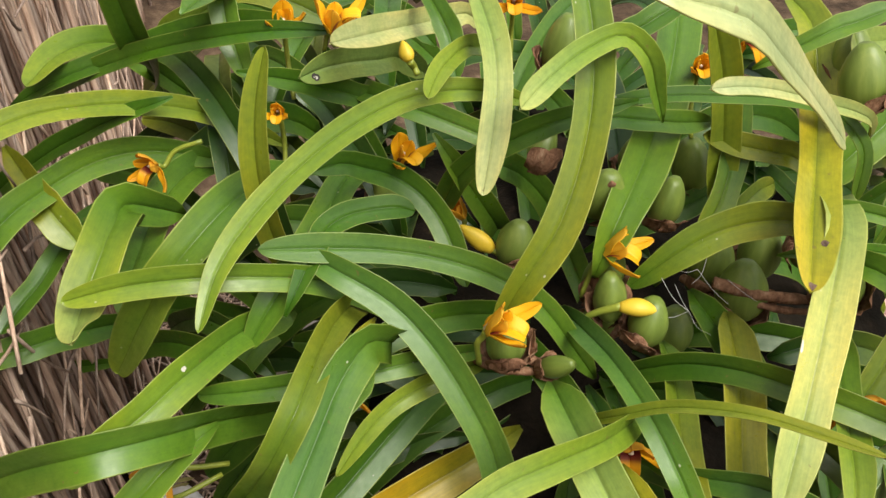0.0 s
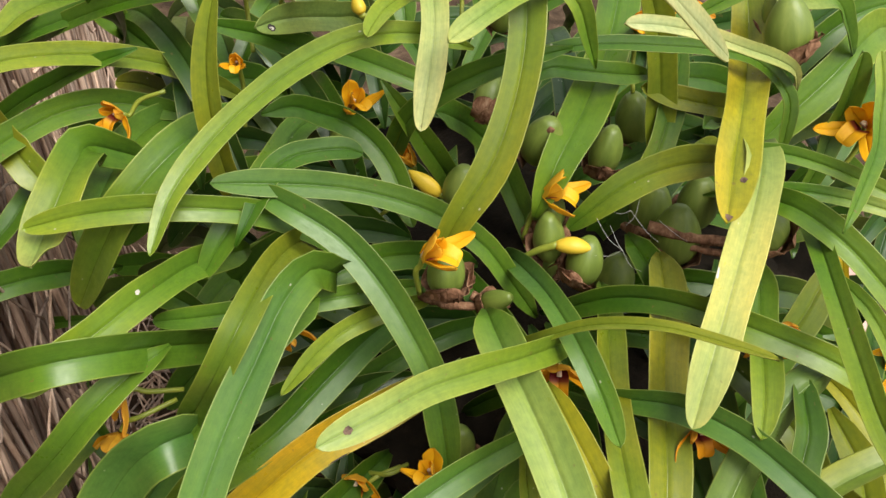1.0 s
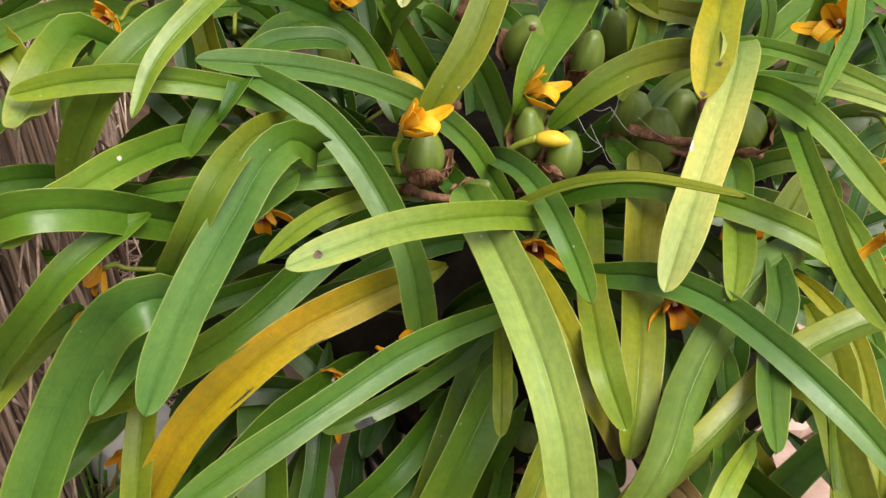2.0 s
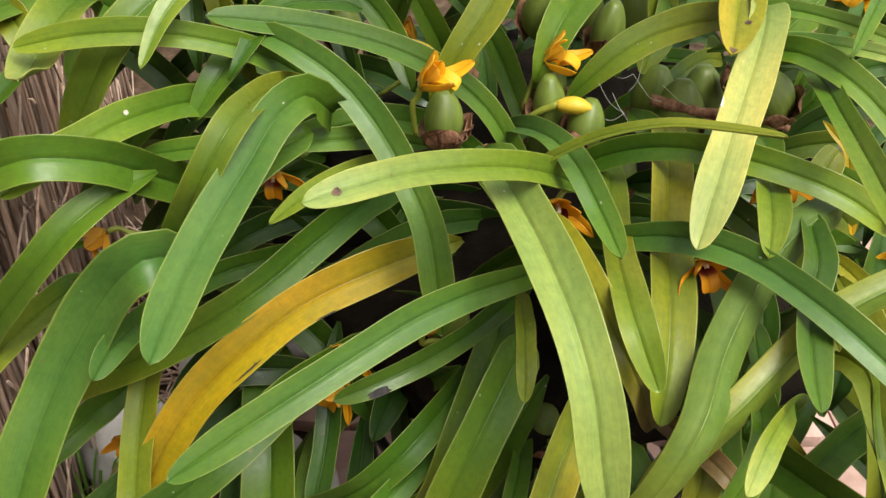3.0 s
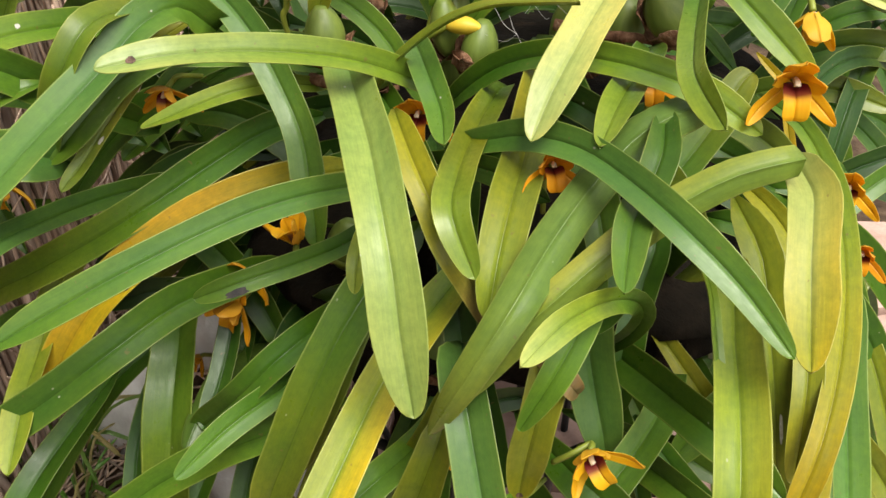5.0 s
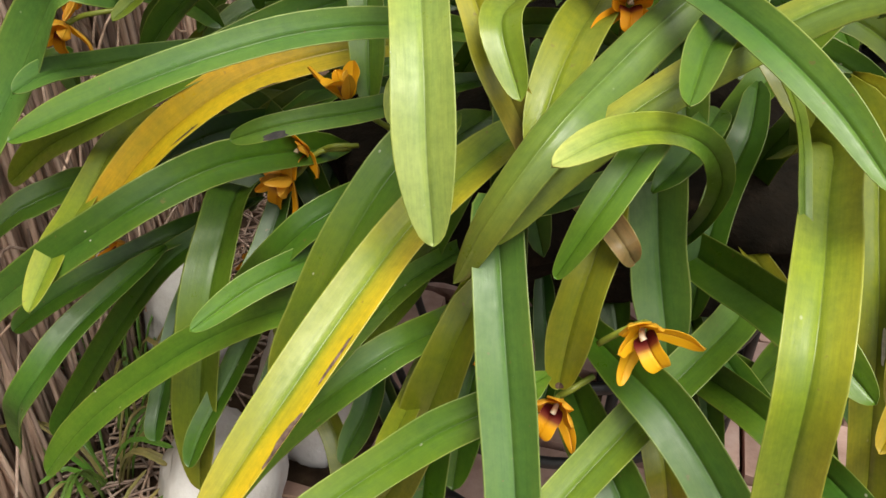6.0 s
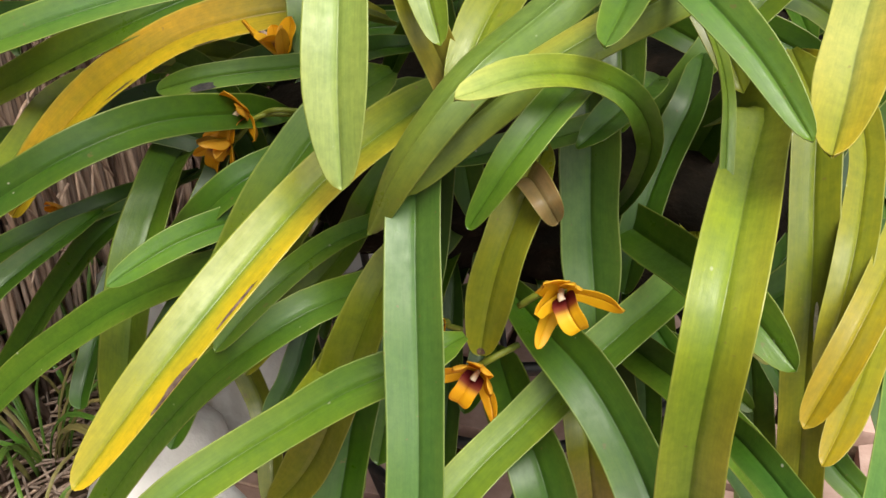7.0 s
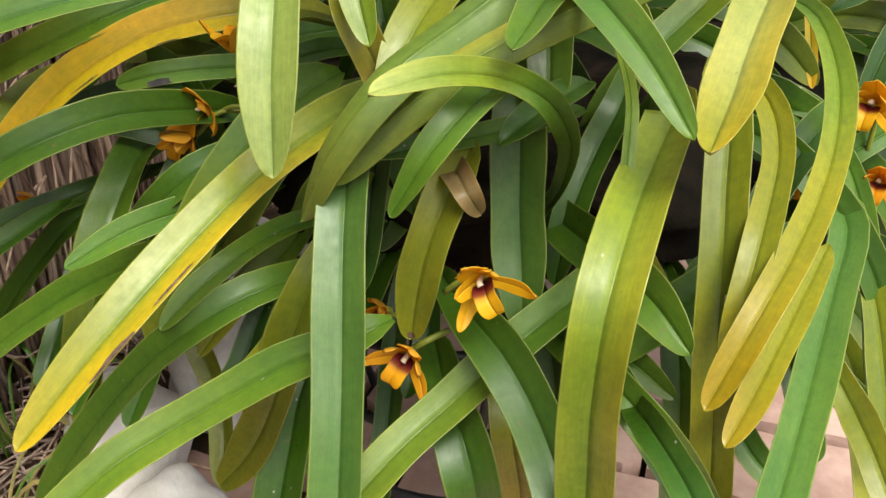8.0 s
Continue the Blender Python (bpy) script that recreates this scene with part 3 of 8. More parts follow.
leaf(22.0, "mmlp", (-0.2262, 0.0512, 0.3977), (-0.2368, 0.0414, 0.4096), (-0.2462, 0.0298, 0.4205), (-0.2457, 0.0117, 0.4229), (-0.2453, -0.0069, 0.4229), (-0.2482, -0.0234, 0.4155), (-0.2495, -0.0404, 0.4100), (-0.2451, -0.0578, 0.4152))
leaf(12.9, "ol", (-0.1572, 0.0070, 0.3858), (-0.1630, 0.0045, 0.4035), (-0.1684, 0.0026, 0.4214), (-0.1713, 0.0044, 0.4398), (-0.1724, 0.0069, 0.4584), (-0.1716, 0.0100, 0.4769), (-0.1687, 0.0140, 0.4950), (-0.1637, 0.0182, 0.5126), taper=3.6)
ringed_leaf = leaf(17.2, "ss", (-0.1014, 0.1854, 0.4054), (-0.1106, 0.1742, 0.4193), (-0.1194, 0.1611, 0.4314), (-0.1272, 0.1442, 0.4389), (-0.1351, 0.1276, 0.4469), (-0.1434, 0.1110, 0.4545), (-0.1524, 0.0943, 0.4607), (-0.1622, 0.0772, 0.4645), roll=25)
leaf(15.7, "cc", (-0.0619, 0.2280, 0.4145), (-0.0765, 0.2077, 0.4370), (-0.0901, 0.1787, 0.4477), (-0.1026, 0.1495, 0.4593), (-0.1136, 0.1198, 0.4712), (-0.1232, 0.0897, 0.4834), (-0.1312, 0.0593, 0.4959), (-0.1377, 0.0288, 0.5089), roll=30, taper=3.6)
leaf(13.2, "sc", (-0.0782, 0.0759, 0.5168), (-0.0758, 0.0600, 0.5180), (-0.0720, 0.0452, 0.5141), (-0.0684, 0.0326, 0.5048), (-0.0672, 0.0198, 0.4951), (-0.0683, 0.0081, 0.4840), (-0.0705, -0.0014, 0.4711), (-0.0729, -0.0082, 0.4567))
leaf(9.8, "ll", (-0.0591, 0.0685, 0.4863), (-0.0661, 0.0605, 0.4908), (-0.0730, 0.0526, 0.4953), (-0.0802, 0.0446, 0.4992), (-0.0869, 0.0358, 0.4985), (-0.0911, 0.0251, 0.4989), (-0.0942, 0.0141, 0.4986), (-0.0964, 0.0029, 0.4978))
leaf(10.9, "mlp", (0.0123, 0.0408, 0.4629), (0.0060, 0.0384, 0.4809), (-0.0007, 0.0363, 0.4988), (-0.0135, 0.0340, 0.5106), (-0.0296, 0.0238, 0.5097), (-0.0426, 0.0099, 0.5077), (-0.0527, -0.0065, 0.5079), (-0.0606, -0.0239, 0.5097), base=0.4)
leaf(17.5, "om", (-0.0663, -0.0259, 0.3889), (-0.0564, -0.0253, 0.4165), (-0.0412, -0.0141, 0.4386), (-0.0311, 0.0031, 0.4600), (-0.0254, 0.0214, 0.4821), (-0.0247, 0.0406, 0.5043), (-0.0276, 0.0629, 0.5229), (-0.0306, 0.0871, 0.5392))
leaf(24.6, "mm", (-0.0142, 0.0151, 0.3893), (-0.0025, 0.0321, 0.4132), (0.0110, 0.0591, 0.4233), (0.0231, 0.0867, 0.4338), (0.0323, 0.1142, 0.4470), (0.0392, 0.1416, 0.4616), (0.0453, 0.1705, 0.4732), (0.0519, 0.2010, 0.4799))
# The bright light on this blade is put into its whitish tone.
leaf(10.6, "ccc", (-0.0595, -0.1870, 0.6296), (-0.0408, -0.1779, 0.6211), (-0.0277, -0.1642, 0.6073), (-0.0157, -0.1495, 0.5936), (-0.0042, -0.1344, 0.5799), (0.0072, -0.1192, 0.5662), (0.0187, -0.1041, 0.5524), (0.0302, -0.0891, 0.5385), fold=0.22, taper=3.6)
hanging_leaf = leaf(22.0, "laa", (0.0947, 0.1447, 0.4807), (0.1023, 0.1183, 0.4757), (0.1030, 0.0954, 0.4586), (0.0980, 0.0694, 0.4476), (0.0905, 0.0423, 0.4417), (0.0819, 0.0150, 0.4385), (0.0735, -0.0123, 0.4350), (0.0654, -0.0396, 0.4309), sides=(0.15, 0.45))
scarred_leaf = leaf(19.2, "spp", (0.0943, 0.0254, 0.4312), (0.0914, 0.0028, 0.4341), (0.0847, -0.0179, 0.4276), (0.0767, -0.0377, 0.4191), (0.0684, -0.0575, 0.4108), (0.0603, -0.0767, 0.4011), (0.0523, -0.0955, 0.3905), (0.0452, -0.1126, 0.3769), base=0.95)
leaf(7.6, "pc", (0.1269, 0.0681, 0.4362), (0.1174, 0.0554, 0.4550), (0.1011, 0.0431, 0.4683), (0.0826, 0.0311, 0.4792), (0.0642, 0.0189, 0.4903), (0.0456, 0.0066, 0.5008), (0.0271, -0.0069, 0.5099), (0.0098, -0.0225, 0.5179))
leaf(13.9, "oo", (0.1111, 0.0712, 0.4092), (0.1029, 0.0735, 0.4149), (0.0945, 0.0759, 0.4203), (0.0853, 0.0795, 0.4205), (0.0753, 0.0821, 0.4211), (0.0653, 0.0830, 0.4230), (0.0556, 0.0822, 0.4264), (0.0465, 0.0804, 0.4308))
leaf(12.4, "gm", (-0.0286, 0.0635, 0.4406), (-0.0170, 0.0652, 0.4452), (-0.0052, 0.0673, 0.4488), (0.0062, 0.0712, 0.4456), (0.0182, 0.0741, 0.4429), (0.0300, 0.0774, 0.4400), (0.0411, 0.0824, 0.4370), (0.0518, 0.0883, 0.4339))
leaf(9.0, "ml", (0.0661, 0.0296, 0.4200), (0.0843, 0.0209, 0.4286), (0.1040, 0.0138, 0.4327), (0.1235, 0.0041, 0.4322), (0.1411, -0.0087, 0.4302), (0.1596, -0.0188, 0.4251), (0.1771, -0.0275, 0.4152), (0.1946, -0.0360, 0.4052))
leaf(8.0, "mp", (0.0670, 0.0032, 0.4140), (0.0849, -0.0029, 0.4215), (0.1039, -0.0070, 0.4254), (0.1238, -0.0109, 0.4251), (0.1430, -0.0175, 0.4240), (0.1615, -0.0250, 0.4210), (0.1793, -0.0322, 0.4142), (0.1970, -0.0394, 0.4072))
leaf(13.0, "ml", (-0.0920, 0.0111, 0.3497), (-0.1081, 0.0015, 0.3713), (-0.1260, -0.0044, 0.3928), (-0.1467, -0.0127, 0.4105), (-0.1706, -0.0233, 0.4219), (-0.1977, -0.0303, 0.4272), (-0.2260, -0.0343, 0.4261), (-0.2538, -0.0397, 0.4214))
leaf(13.8, "mb", (-0.0102, -0.0046, 0.3346), (-0.0236, -0.0080, 0.3599), (-0.0400, -0.0022, 0.3828), (-0.0629, 0.0014, 0.3996), (-0.0892, 0.0014, 0.4115), (-0.1168, -0.0015, 0.4196), (-0.1447, -0.0068, 0.4248), (-0.1725, -0.0132, 0.4293))
leaf(16.5, "bm", (-0.1572, -0.0018, 0.4198), (-0.1355, -0.0171, 0.4191), (-0.1122, -0.0246, 0.4069), (-0.0935, -0.0372, 0.3914), (-0.0786, -0.0508, 0.3728), (-0.0665, -0.0643, 0.3523), (-0.0607, -0.0783, 0.3295), (-0.0572, -0.0900, 0.3050))
flecked_leaf = leaf(16.3, "ml", (-0.1635, 0.0019, 0.3764), (-0.1734, -0.0135, 0.3847), (-0.1832, -0.0293, 0.3924), (-0.1920, -0.0468, 0.3967), (-0.2012, -0.0645, 0.3994), (-0.2117, -0.0816, 0.3986), (-0.2251, -0.0962, 0.3954), (-0.2379, -0.1094, 0.3872), base=0.88)
leaf(19.2, "mm", (-0.1607, -0.0229, 0.3323), (-0.1762, -0.0442, 0.3526), (-0.1907, -0.0658, 0.3733), (-0.2025, -0.0890, 0.3939), (-0.2258, -0.1051, 0.4029), (-0.2549, -0.1009, 0.3876), (-0.2810, -0.0947, 0.3681), (-0.3045, -0.0893, 0.3452), base=0.88)
leaf(14.0, "om", (-0.1277, 0.0050, 0.3833), (-0.1344, -0.0166, 0.3960), (-0.1391, -0.0402, 0.4056), (-0.1422, -0.0653, 0.4118), (-0.1465, -0.0906, 0.4127), (-0.1573, -0.1025, 0.3944), (-0.1688, -0.0998, 0.3714), (-0.1803, -0.0942, 0.3487), base=0.95)
leaf(18.4, "mbb", (-0.1124, -0.0347, 0.3924), (-0.1215, -0.0507, 0.4091), (-0.1316, -0.0712, 0.4073), (-0.1397, -0.0924, 0.3973), (-0.1471, -0.1146, 0.3889), (-0.1526, -0.1379, 0.3822), (-0.1555, -0.1621, 0.3771), (-0.1567, -0.1865, 0.3726), base=0.95)
leaf(19.8, "mm", (-0.1206, -0.0475, 0.3893), (-0.1294, -0.0565, 0.3879), (-0.1381, -0.0655, 0.3864), (-0.1467, -0.0732, 0.3822), (-0.1543, -0.0803, 0.3751), (-0.1603, -0.0892, 0.3685), (-0.1669, -0.0970, 0.3611), (-0.1745, -0.1028, 0.3529))
chipped_leaf = leaf(8.7, "al", (-0.1205, -0.0250, 0.3989), (-0.1296, -0.0385, 0.3954), (-0.1383, -0.0513, 0.3899), (-0.1449, -0.0607, 0.3779), (-0.1525, -0.0708, 0.3672), (-0.1587, -0.0828, 0.3576), (-0.1623, -0.0970, 0.3499), (-0.1667, -0.1116, 0.3432))
spotted_leaf = leaf(12.9, "mlp", (0.0045, -0.0472, 0.3643), (-0.0039, -0.0651, 0.3792), (-0.0150, -0.0827, 0.3928), (-0.0290, -0.0994, 0.4046), (-0.0477, -0.1137, 0.4124), (-0.0676, -0.1275, 0.4177), (-0.0852, -0.1444, 0.4221), (-0.1054, -0.1584, 0.4219))
leaf(20.7, "msss", (-0.0414, -0.0529, 0.3878), (-0.0356, -0.0795, 0.3921), (-0.0261, -0.1049, 0.3879), (-0.0164, -0.1296, 0.3804), (-0.0079, -0.1537, 0.3702), (-0.0007, -0.1736, 0.3530), (0.0039, -0.1869, 0.3294), (0.0090, -0.1978, 0.3046), base=0.7, ramp=0.2)
leaf(14.3, "mbm", (-0.0073, -0.0713, 0.3345), (-0.0235, -0.0930, 0.3439), (-0.0451, -0.1110, 0.3486), (-0.0673, -0.1291, 0.3492), (-0.0886, -0.1479, 0.3461), (-0.1108, -0.1651, 0.3400), (-0.1335, -0.1804, 0.3317), (-0.1559, -0.1957, 0.3224))
golden_leaf = leaf(21.6, "ohh", (-0.0484, -0.0188, 0.3115), (-0.0707, -0.0414, 0.3179), (-0.0974, -0.0592, 0.3159), (-0.1250, -0.0743, 0.3086), (-0.1498, -0.0890, 0.2940), (-0.1724, -0.1015, 0.2746), (-0.1897, -0.1150, 0.2509), (-0.2036, -0.1265, 0.2241), sides=(0.9, 0.1))
leaf(18.5, "go", (-0.0787, 0.0119, 0.3272), (-0.1004, -0.0175, 0.3319), (-0.1233, -0.0455, 0.3248), (-0.1466, -0.0723, 0.3151), (-0.1763, -0.0882, 0.3007), (-0.2086, -0.0942, 0.2839), (-0.2411, -0.0945, 0.2666), (-0.2701, -0.0950, 0.2437), base=0.88)
nicked_leaf = leaf(11.1, "gm", (-0.0117, -0.0472, 0.3078), (-0.0211, -0.0630, 0.3102), (-0.0311, -0.0785, 0.3118), (-0.0440, -0.0916, 0.3088), (-0.0574, -0.1043, 0.3082), (-0.0712, -0.1168, 0.3087), (-0.0868, -0.1266, 0.3070), (-0.1038, -0.1318, 0.3020))
leaf(12.7, "bm", (-0.0273, 0.0298, 0.3506), (-0.0248, 0.0097, 0.3651), (-0.0204, -0.0119, 0.3768), (-0.0145, -0.0342, 0.3862), (-0.0092, -0.0574, 0.3938), (-0.0020, -0.0808, 0.3947), (0.0073, -0.1013, 0.3841), (0.0122, -0.1254, 0.3806))
leaf(5.6, "lla", (-0.0349, -0.0565, 0.3636), (-0.0265, -0.0676, 0.3794), (-0.0162, -0.0772, 0.3949), (-0.0020, -0.0840, 0.4087), (0.0126, -0.0937, 0.4203), (0.0284, -0.1044, 0.4290), (0.0449, -0.1163, 0.4340), (0.0615, -0.1285, 0.4382), roll=35, taper=5.0)
leaf(13.9, "gl", (-0.0086, -0.0041, 0.3377), (0.0049, -0.0188, 0.3570), (0.0234, -0.0298, 0.3744), (0.0440, -0.0440, 0.3862), (0.0653, -0.0606, 0.3925), (0.0890, -0.0750, 0.3931), (0.1142, -0.0845, 0.3868), (0.1372, -0.0918, 0.3730))
leaf(15.0, "mol", (0.0252, 0.0096, 0.3486), (0.0242, -0.0154, 0.3577), (0.0215, -0.0418, 0.3609), (0.0185, -0.0683, 0.3613), (0.0169, -0.0950, 0.3628), (0.0164, -0.1216, 0.3646), (0.0179, -0.1480, 0.3626), (0.0277, -0.1595, 0.3415))
leaf(19.7, "oaol", (0.0520, 0.0040, 0.3756), (0.0501, -0.0214, 0.3766), (0.0470, -0.0464, 0.3736), (0.0435, -0.0701, 0.3653), (0.0409, -0.0938, 0.3564), (0.0380, -0.1185, 0.3514), (0.0349, -0.1406, 0.3396), (0.0321, -0.1578, 0.3211), base=0.65, ramp=0.2)
leaf(14.0, "mbbm", (0.0026, -0.0653, 0.3477), (0.0200, -0.0832, 0.3613), (0.0434, -0.0957, 0.3712), (0.0654, -0.1129, 0.3745), (0.0843, -0.1340, 0.3720), (0.1035, -0.1535, 0.3641), (0.1228, -0.1696, 0.3509), (0.1397, -0.1857, 0.3345), taper=3.6)
leaf(17.6, "mbmo", (0.1100, -0.0502, 0.3587), (0.1164, -0.0749, 0.3780), (0.0909, -0.0956, 0.3749), (0.0707, -0.1182, 0.3615), (0.0547, -0.1442, 0.3482), (0.0419, -0.1727, 0.3370), (0.0257, -0.1861, 0.3124), (0.0114, -0.1833, 0.2825), taper=6.0)
leaf(14.6, "mll", (0.1384, -0.0942, 0.3585), (0.1485, -0.1152, 0.3744), (0.1239, -0.1239, 0.3711), (0.0995, -0.1315, 0.3591), (0.0782, -0.1468, 0.3486), (0.0583, -0.1622, 0.3362), (0.0385, -0.1723, 0.3187), (0.0215, -0.1806, 0.2976), sides=(0.35, 0.0))
leaf(14.2, "gm", (0.0996, -0.0812, 0.3785), (0.0983, -0.0955, 0.3757), (0.0968, -0.1097, 0.3723), (0.0926, -0.1210, 0.3648), (0.0881, -0.1348, 0.3630), (0.0847, -0.1488, 0.3605), (0.0831, -0.1624, 0.3554), (0.0819, -0.1764, 0.3514))
leaf(15.0, "ml", (0.0965, 0.0095, 0.3710), (0.0963, -0.0085, 0.3777), (0.0949, -0.0269, 0.3828), (0.0903, -0.0455, 0.3828), (0.0860, -0.0642, 0.3834), (0.0816, -0.0828, 0.3846), (0.0771, -0.1015, 0.3842), (0.0721, -0.1192, 0.3790))
leaf(10.6, "ggmmlp", (0.0754, -0.0803, 0.2457), (0.0830, -0.0988, 0.2632), (0.0909, -0.1141, 0.2833), (0.0947, -0.1283, 0.3052), (0.0891, -0.1450, 0.3250), (0.0767, -0.1643, 0.3381), (0.0620, -0.1858, 0.3435), (0.0485, -0.2086, 0.3427), base=0.45, ramp=0.75)
leaf(12.8, "mm", (0.0743, -0.1292, 0.3308), (0.0726, -0.1418, 0.3307), (0.0709, -0.1544, 0.3305), (0.0687, -0.1669, 0.3296), (0.0641, -0.1774, 0.3243), (0.0585, -0.1842, 0.3154), (0.0527, -0.1870, 0.3044), (0.0470, -0.1883, 0.2932), taper=3.6)
leaf(10.8, "tt", (0.0378, -0.0990, 0.2790), (0.0417, -0.1103, 0.2829), (0.0456, -0.1216, 0.2869), (0.0497, -0.1328, 0.2907), (0.0546, -0.1439, 0.2939), (0.0600, -0.1550, 0.2965), (0.0662, -0.1618, 0.2930), (0.0692, -0.1549, 0.2829))
leaf(9.7, "mb", (0.0904, -0.0754, 0.3002), (0.0850, -0.0906, 0.3025), (0.0791, -0.1056, 0.3046), (0.0692, -0.1181, 0.3033), (0.0585, -0.1303, 0.3027), (0.0483, -0.1429, 0.3034), (0.0402, -0.1569, 0.3044), (0.0343, -0.1719, 0.3063))
brown_tipped_leaf = leaf(16.8, "oo", (0.0585, -0.1321, 0.3021), (0.0574, -0.1430, 0.2953), (0.0561, -0.1537, 0.2883), (0.0537, -0.1604, 0.2782), (0.0511, -0.1640, 0.2661), (0.0489, -0.1648, 0.2535), (0.0472, -0.1645, 0.2407), (0.0459, -0.1642, 0.2279))
leaf(22.6, "bb", (0.0620, -0.0818, 0.3198), (0.0663, -0.0951, 0.3108), (0.0700, -0.1063, 0.2995), (0.0723, -0.1116, 0.2840), (0.0747, -0.1171, 0.2685), (0.0780, -0.1236, 0.2536), (0.0819, -0.1322, 0.2399), (0.0852, -0.1395, 0.2253), base=0.85)
leaf(19.2, "oll", (0.1175, -0.0858, 0.3046), (0.1292, -0.1152, 0.3185), (0.1277, -0.1502, 0.3136), (0.1260, -0.1850, 0.3076), (0.1246, -0.2140, 0.2894), (0.1244, -0.2166, 0.2545), (0.1260, -0.2125, 0.2194), (0.1273, -0.2092, 0.1841), sides=(0.25, 0.0), base=0.95)
burnt_leaf = leaf(18.6, "mlla", (0.0205, -0.0893, 0.3080), (0.0123, -0.1190, 0.3088), (-0.0003, -0.1463, 0.3020), (-0.0113, -0.1735, 0.2924), (-0.0196, -0.2008, 0.2805), (-0.0281, -0.2270, 0.2665), (-0.0384, -0.2502, 0.2489), (-0.0493, -0.2710, 0.2288), sides=(0.9, 0.2), taper=3.6)
leaf(19.4, "bb", (0.0193, -0.1378, 0.2921), (0.0214, -0.1626, 0.3008), (0.0274, -0.1826, 0.2885), (0.0335, -0.1989, 0.2687), (0.0393, -0.2130, 0.2473), (0.0447, -0.2274, 0.2259), (0.0485, -0.2394, 0.2028), (0.0521, -0.2508, 0.1794), base=0.75)
leaf(20.2, "gb", (0.0409, -0.1204, 0.2377), (0.0536, -0.1395, 0.2392), (0.0681, -0.1572, 0.2398), (0.0855, -0.1710, 0.2344), (0.1009, -0.1845, 0.2241), (0.1139, -0.2006, 0.2142), (0.1249, -0.2154, 0.2004), (0.1358, -0.2300, 0.1864), base=0.25, ramp=0.45)
leaf(17.1, "ml", (0.1142, -0.0903, 0.2422), (0.1087, -0.1165, 0.2414), (0.0968, -0.1396, 0.2370), (0.0817, -0.1579, 0.2250), (0.0669, -0.1741, 0.2097), (0.0534, -0.1942, 0.1987), (0.0415, -0.2135, 0.1846), (0.0299, -0.2320, 0.1691), base=0.92)
leaf(19.5, "gm", (0.0696, -0.0646, 0.2486), (0.0796, -0.0824, 0.2530), (0.0900, -0.1000, 0.2571), (0.1016, -0.1170, 0.2602), (0.1114, -0.1348, 0.2650), (0.1221, -0.1522, 0.2686), (0.1364, -0.1670, 0.2665), (0.1505, -0.1799, 0.2583))
leaf(16.1, "mm", (0.0775, -0.0760, 0.1976), (0.0899, -0.1002, 0.2045), (0.1038, -0.1233, 0.2124), (0.1187, -0.1459, 0.2195), (0.1390, -0.1609, 0.2131), (0.1551, -0.1551, 0.1911), (0.1669, -0.1473, 0.1669), (0.1778, -0.1403, 0.1420))
leaf(17.3, "mm", (-0.0433, -0.1166, 0.2349), (-0.0697, -0.1364, 0.2304), (-0.1001, -0.1439, 0.2191), (-0.1287, -0.1499, 0.2030), (-0.1554, -0.1551, 0.1835), (-0.1808, -0.1604, 0.1625), (-0.2041, -0.1656, 0.1392), (-0.2246, -0.1702, 0.1133), base=0.88)
leaf(15.5, "mmm", (0.0100, -0.1134, 0.2335), (-0.0005, -0.1466, 0.2393), (-0.0171, -0.1775, 0.2418), (-0.0407, -0.1967, 0.2262), (-0.0642, -0.2018, 0.2004), (-0.0854, -0.2045, 0.1722), (-0.1050, -0.2069, 0.1429), (-0.1216, -0.2090, 0.1118), base=0.88)
leaf(15.7, "ml", (0.0446, -0.1801, 0.2469), (0.0300, -0.1965, 0.2420), (0.0120, -0.2061, 0.2340), (-0.0048, -0.2167, 0.2237), (-0.0203, -0.2304, 0.2150), (-0.0335, -0.2469, 0.2079), (-0.0450, -0.2627, 0.1968), (-0.0565, -0.2784, 0.1855), base=0.88)
leaf(11.3, "mm", (-0.0116, -0.0795, 0.2383), (-0.0142, -0.0977, 0.2429), (-0.0167, -0.1159, 0.2473), (-0.0202, -0.1341, 0.2511), (-0.0239, -0.1526, 0.2527), (-0.0294, -0.1704, 0.2500), (-0.0370, -0.1860, 0.2428), (-0.0443, -0.1998, 0.2321))
leaf(20.0, "gb", (-0.0910, -0.0424, 0.2623), (-0.1098, -0.0721, 0.2703), (-0.1305, -0.1014, 0.2739), (-0.1502, -0.1311, 0.2687), (-0.1766, -0.1491, 0.2528), (-0.2059, -0.1558, 0.2328), (-0.2343, -0.1597, 0.2110), (-0.2592, -0.1634, 0.1851), base=0.88)
leaf(15.7, "gg", (-0.174, 0.002, 0.200), (-0.187, -0.030, 0.201), (-0.201, -0.058, 0.200), (-0.217, -0.081, 0.196), (-0.235, -0.100, 0.189), (-0.254, -0.116, 0.178), (-0.267, -0.126, 0.167))
leaf(17.5, "gg", (-0.160, -0.032, 0.217), (-0.182, -0.055, 0.202), (-0.201, -0.070, 0.188), (-0.221, -0.082, 0.163), (-0.244, -0.094, 0.129), (-0.271, -0.106, 0.087), (-0.279, -0.110, 0.070))
leaf(17.3, "gb", (-0.187, -0.083, 0.210), (-0.194, -0.117, 0.204), (-0.202, -0.148, 0.195), (-0.211, -0.167, 0.180), (-0.223, -0.174, 0.162), (-0.235, -0.169, 0.139), (-0.243, -0.166, 0.121))
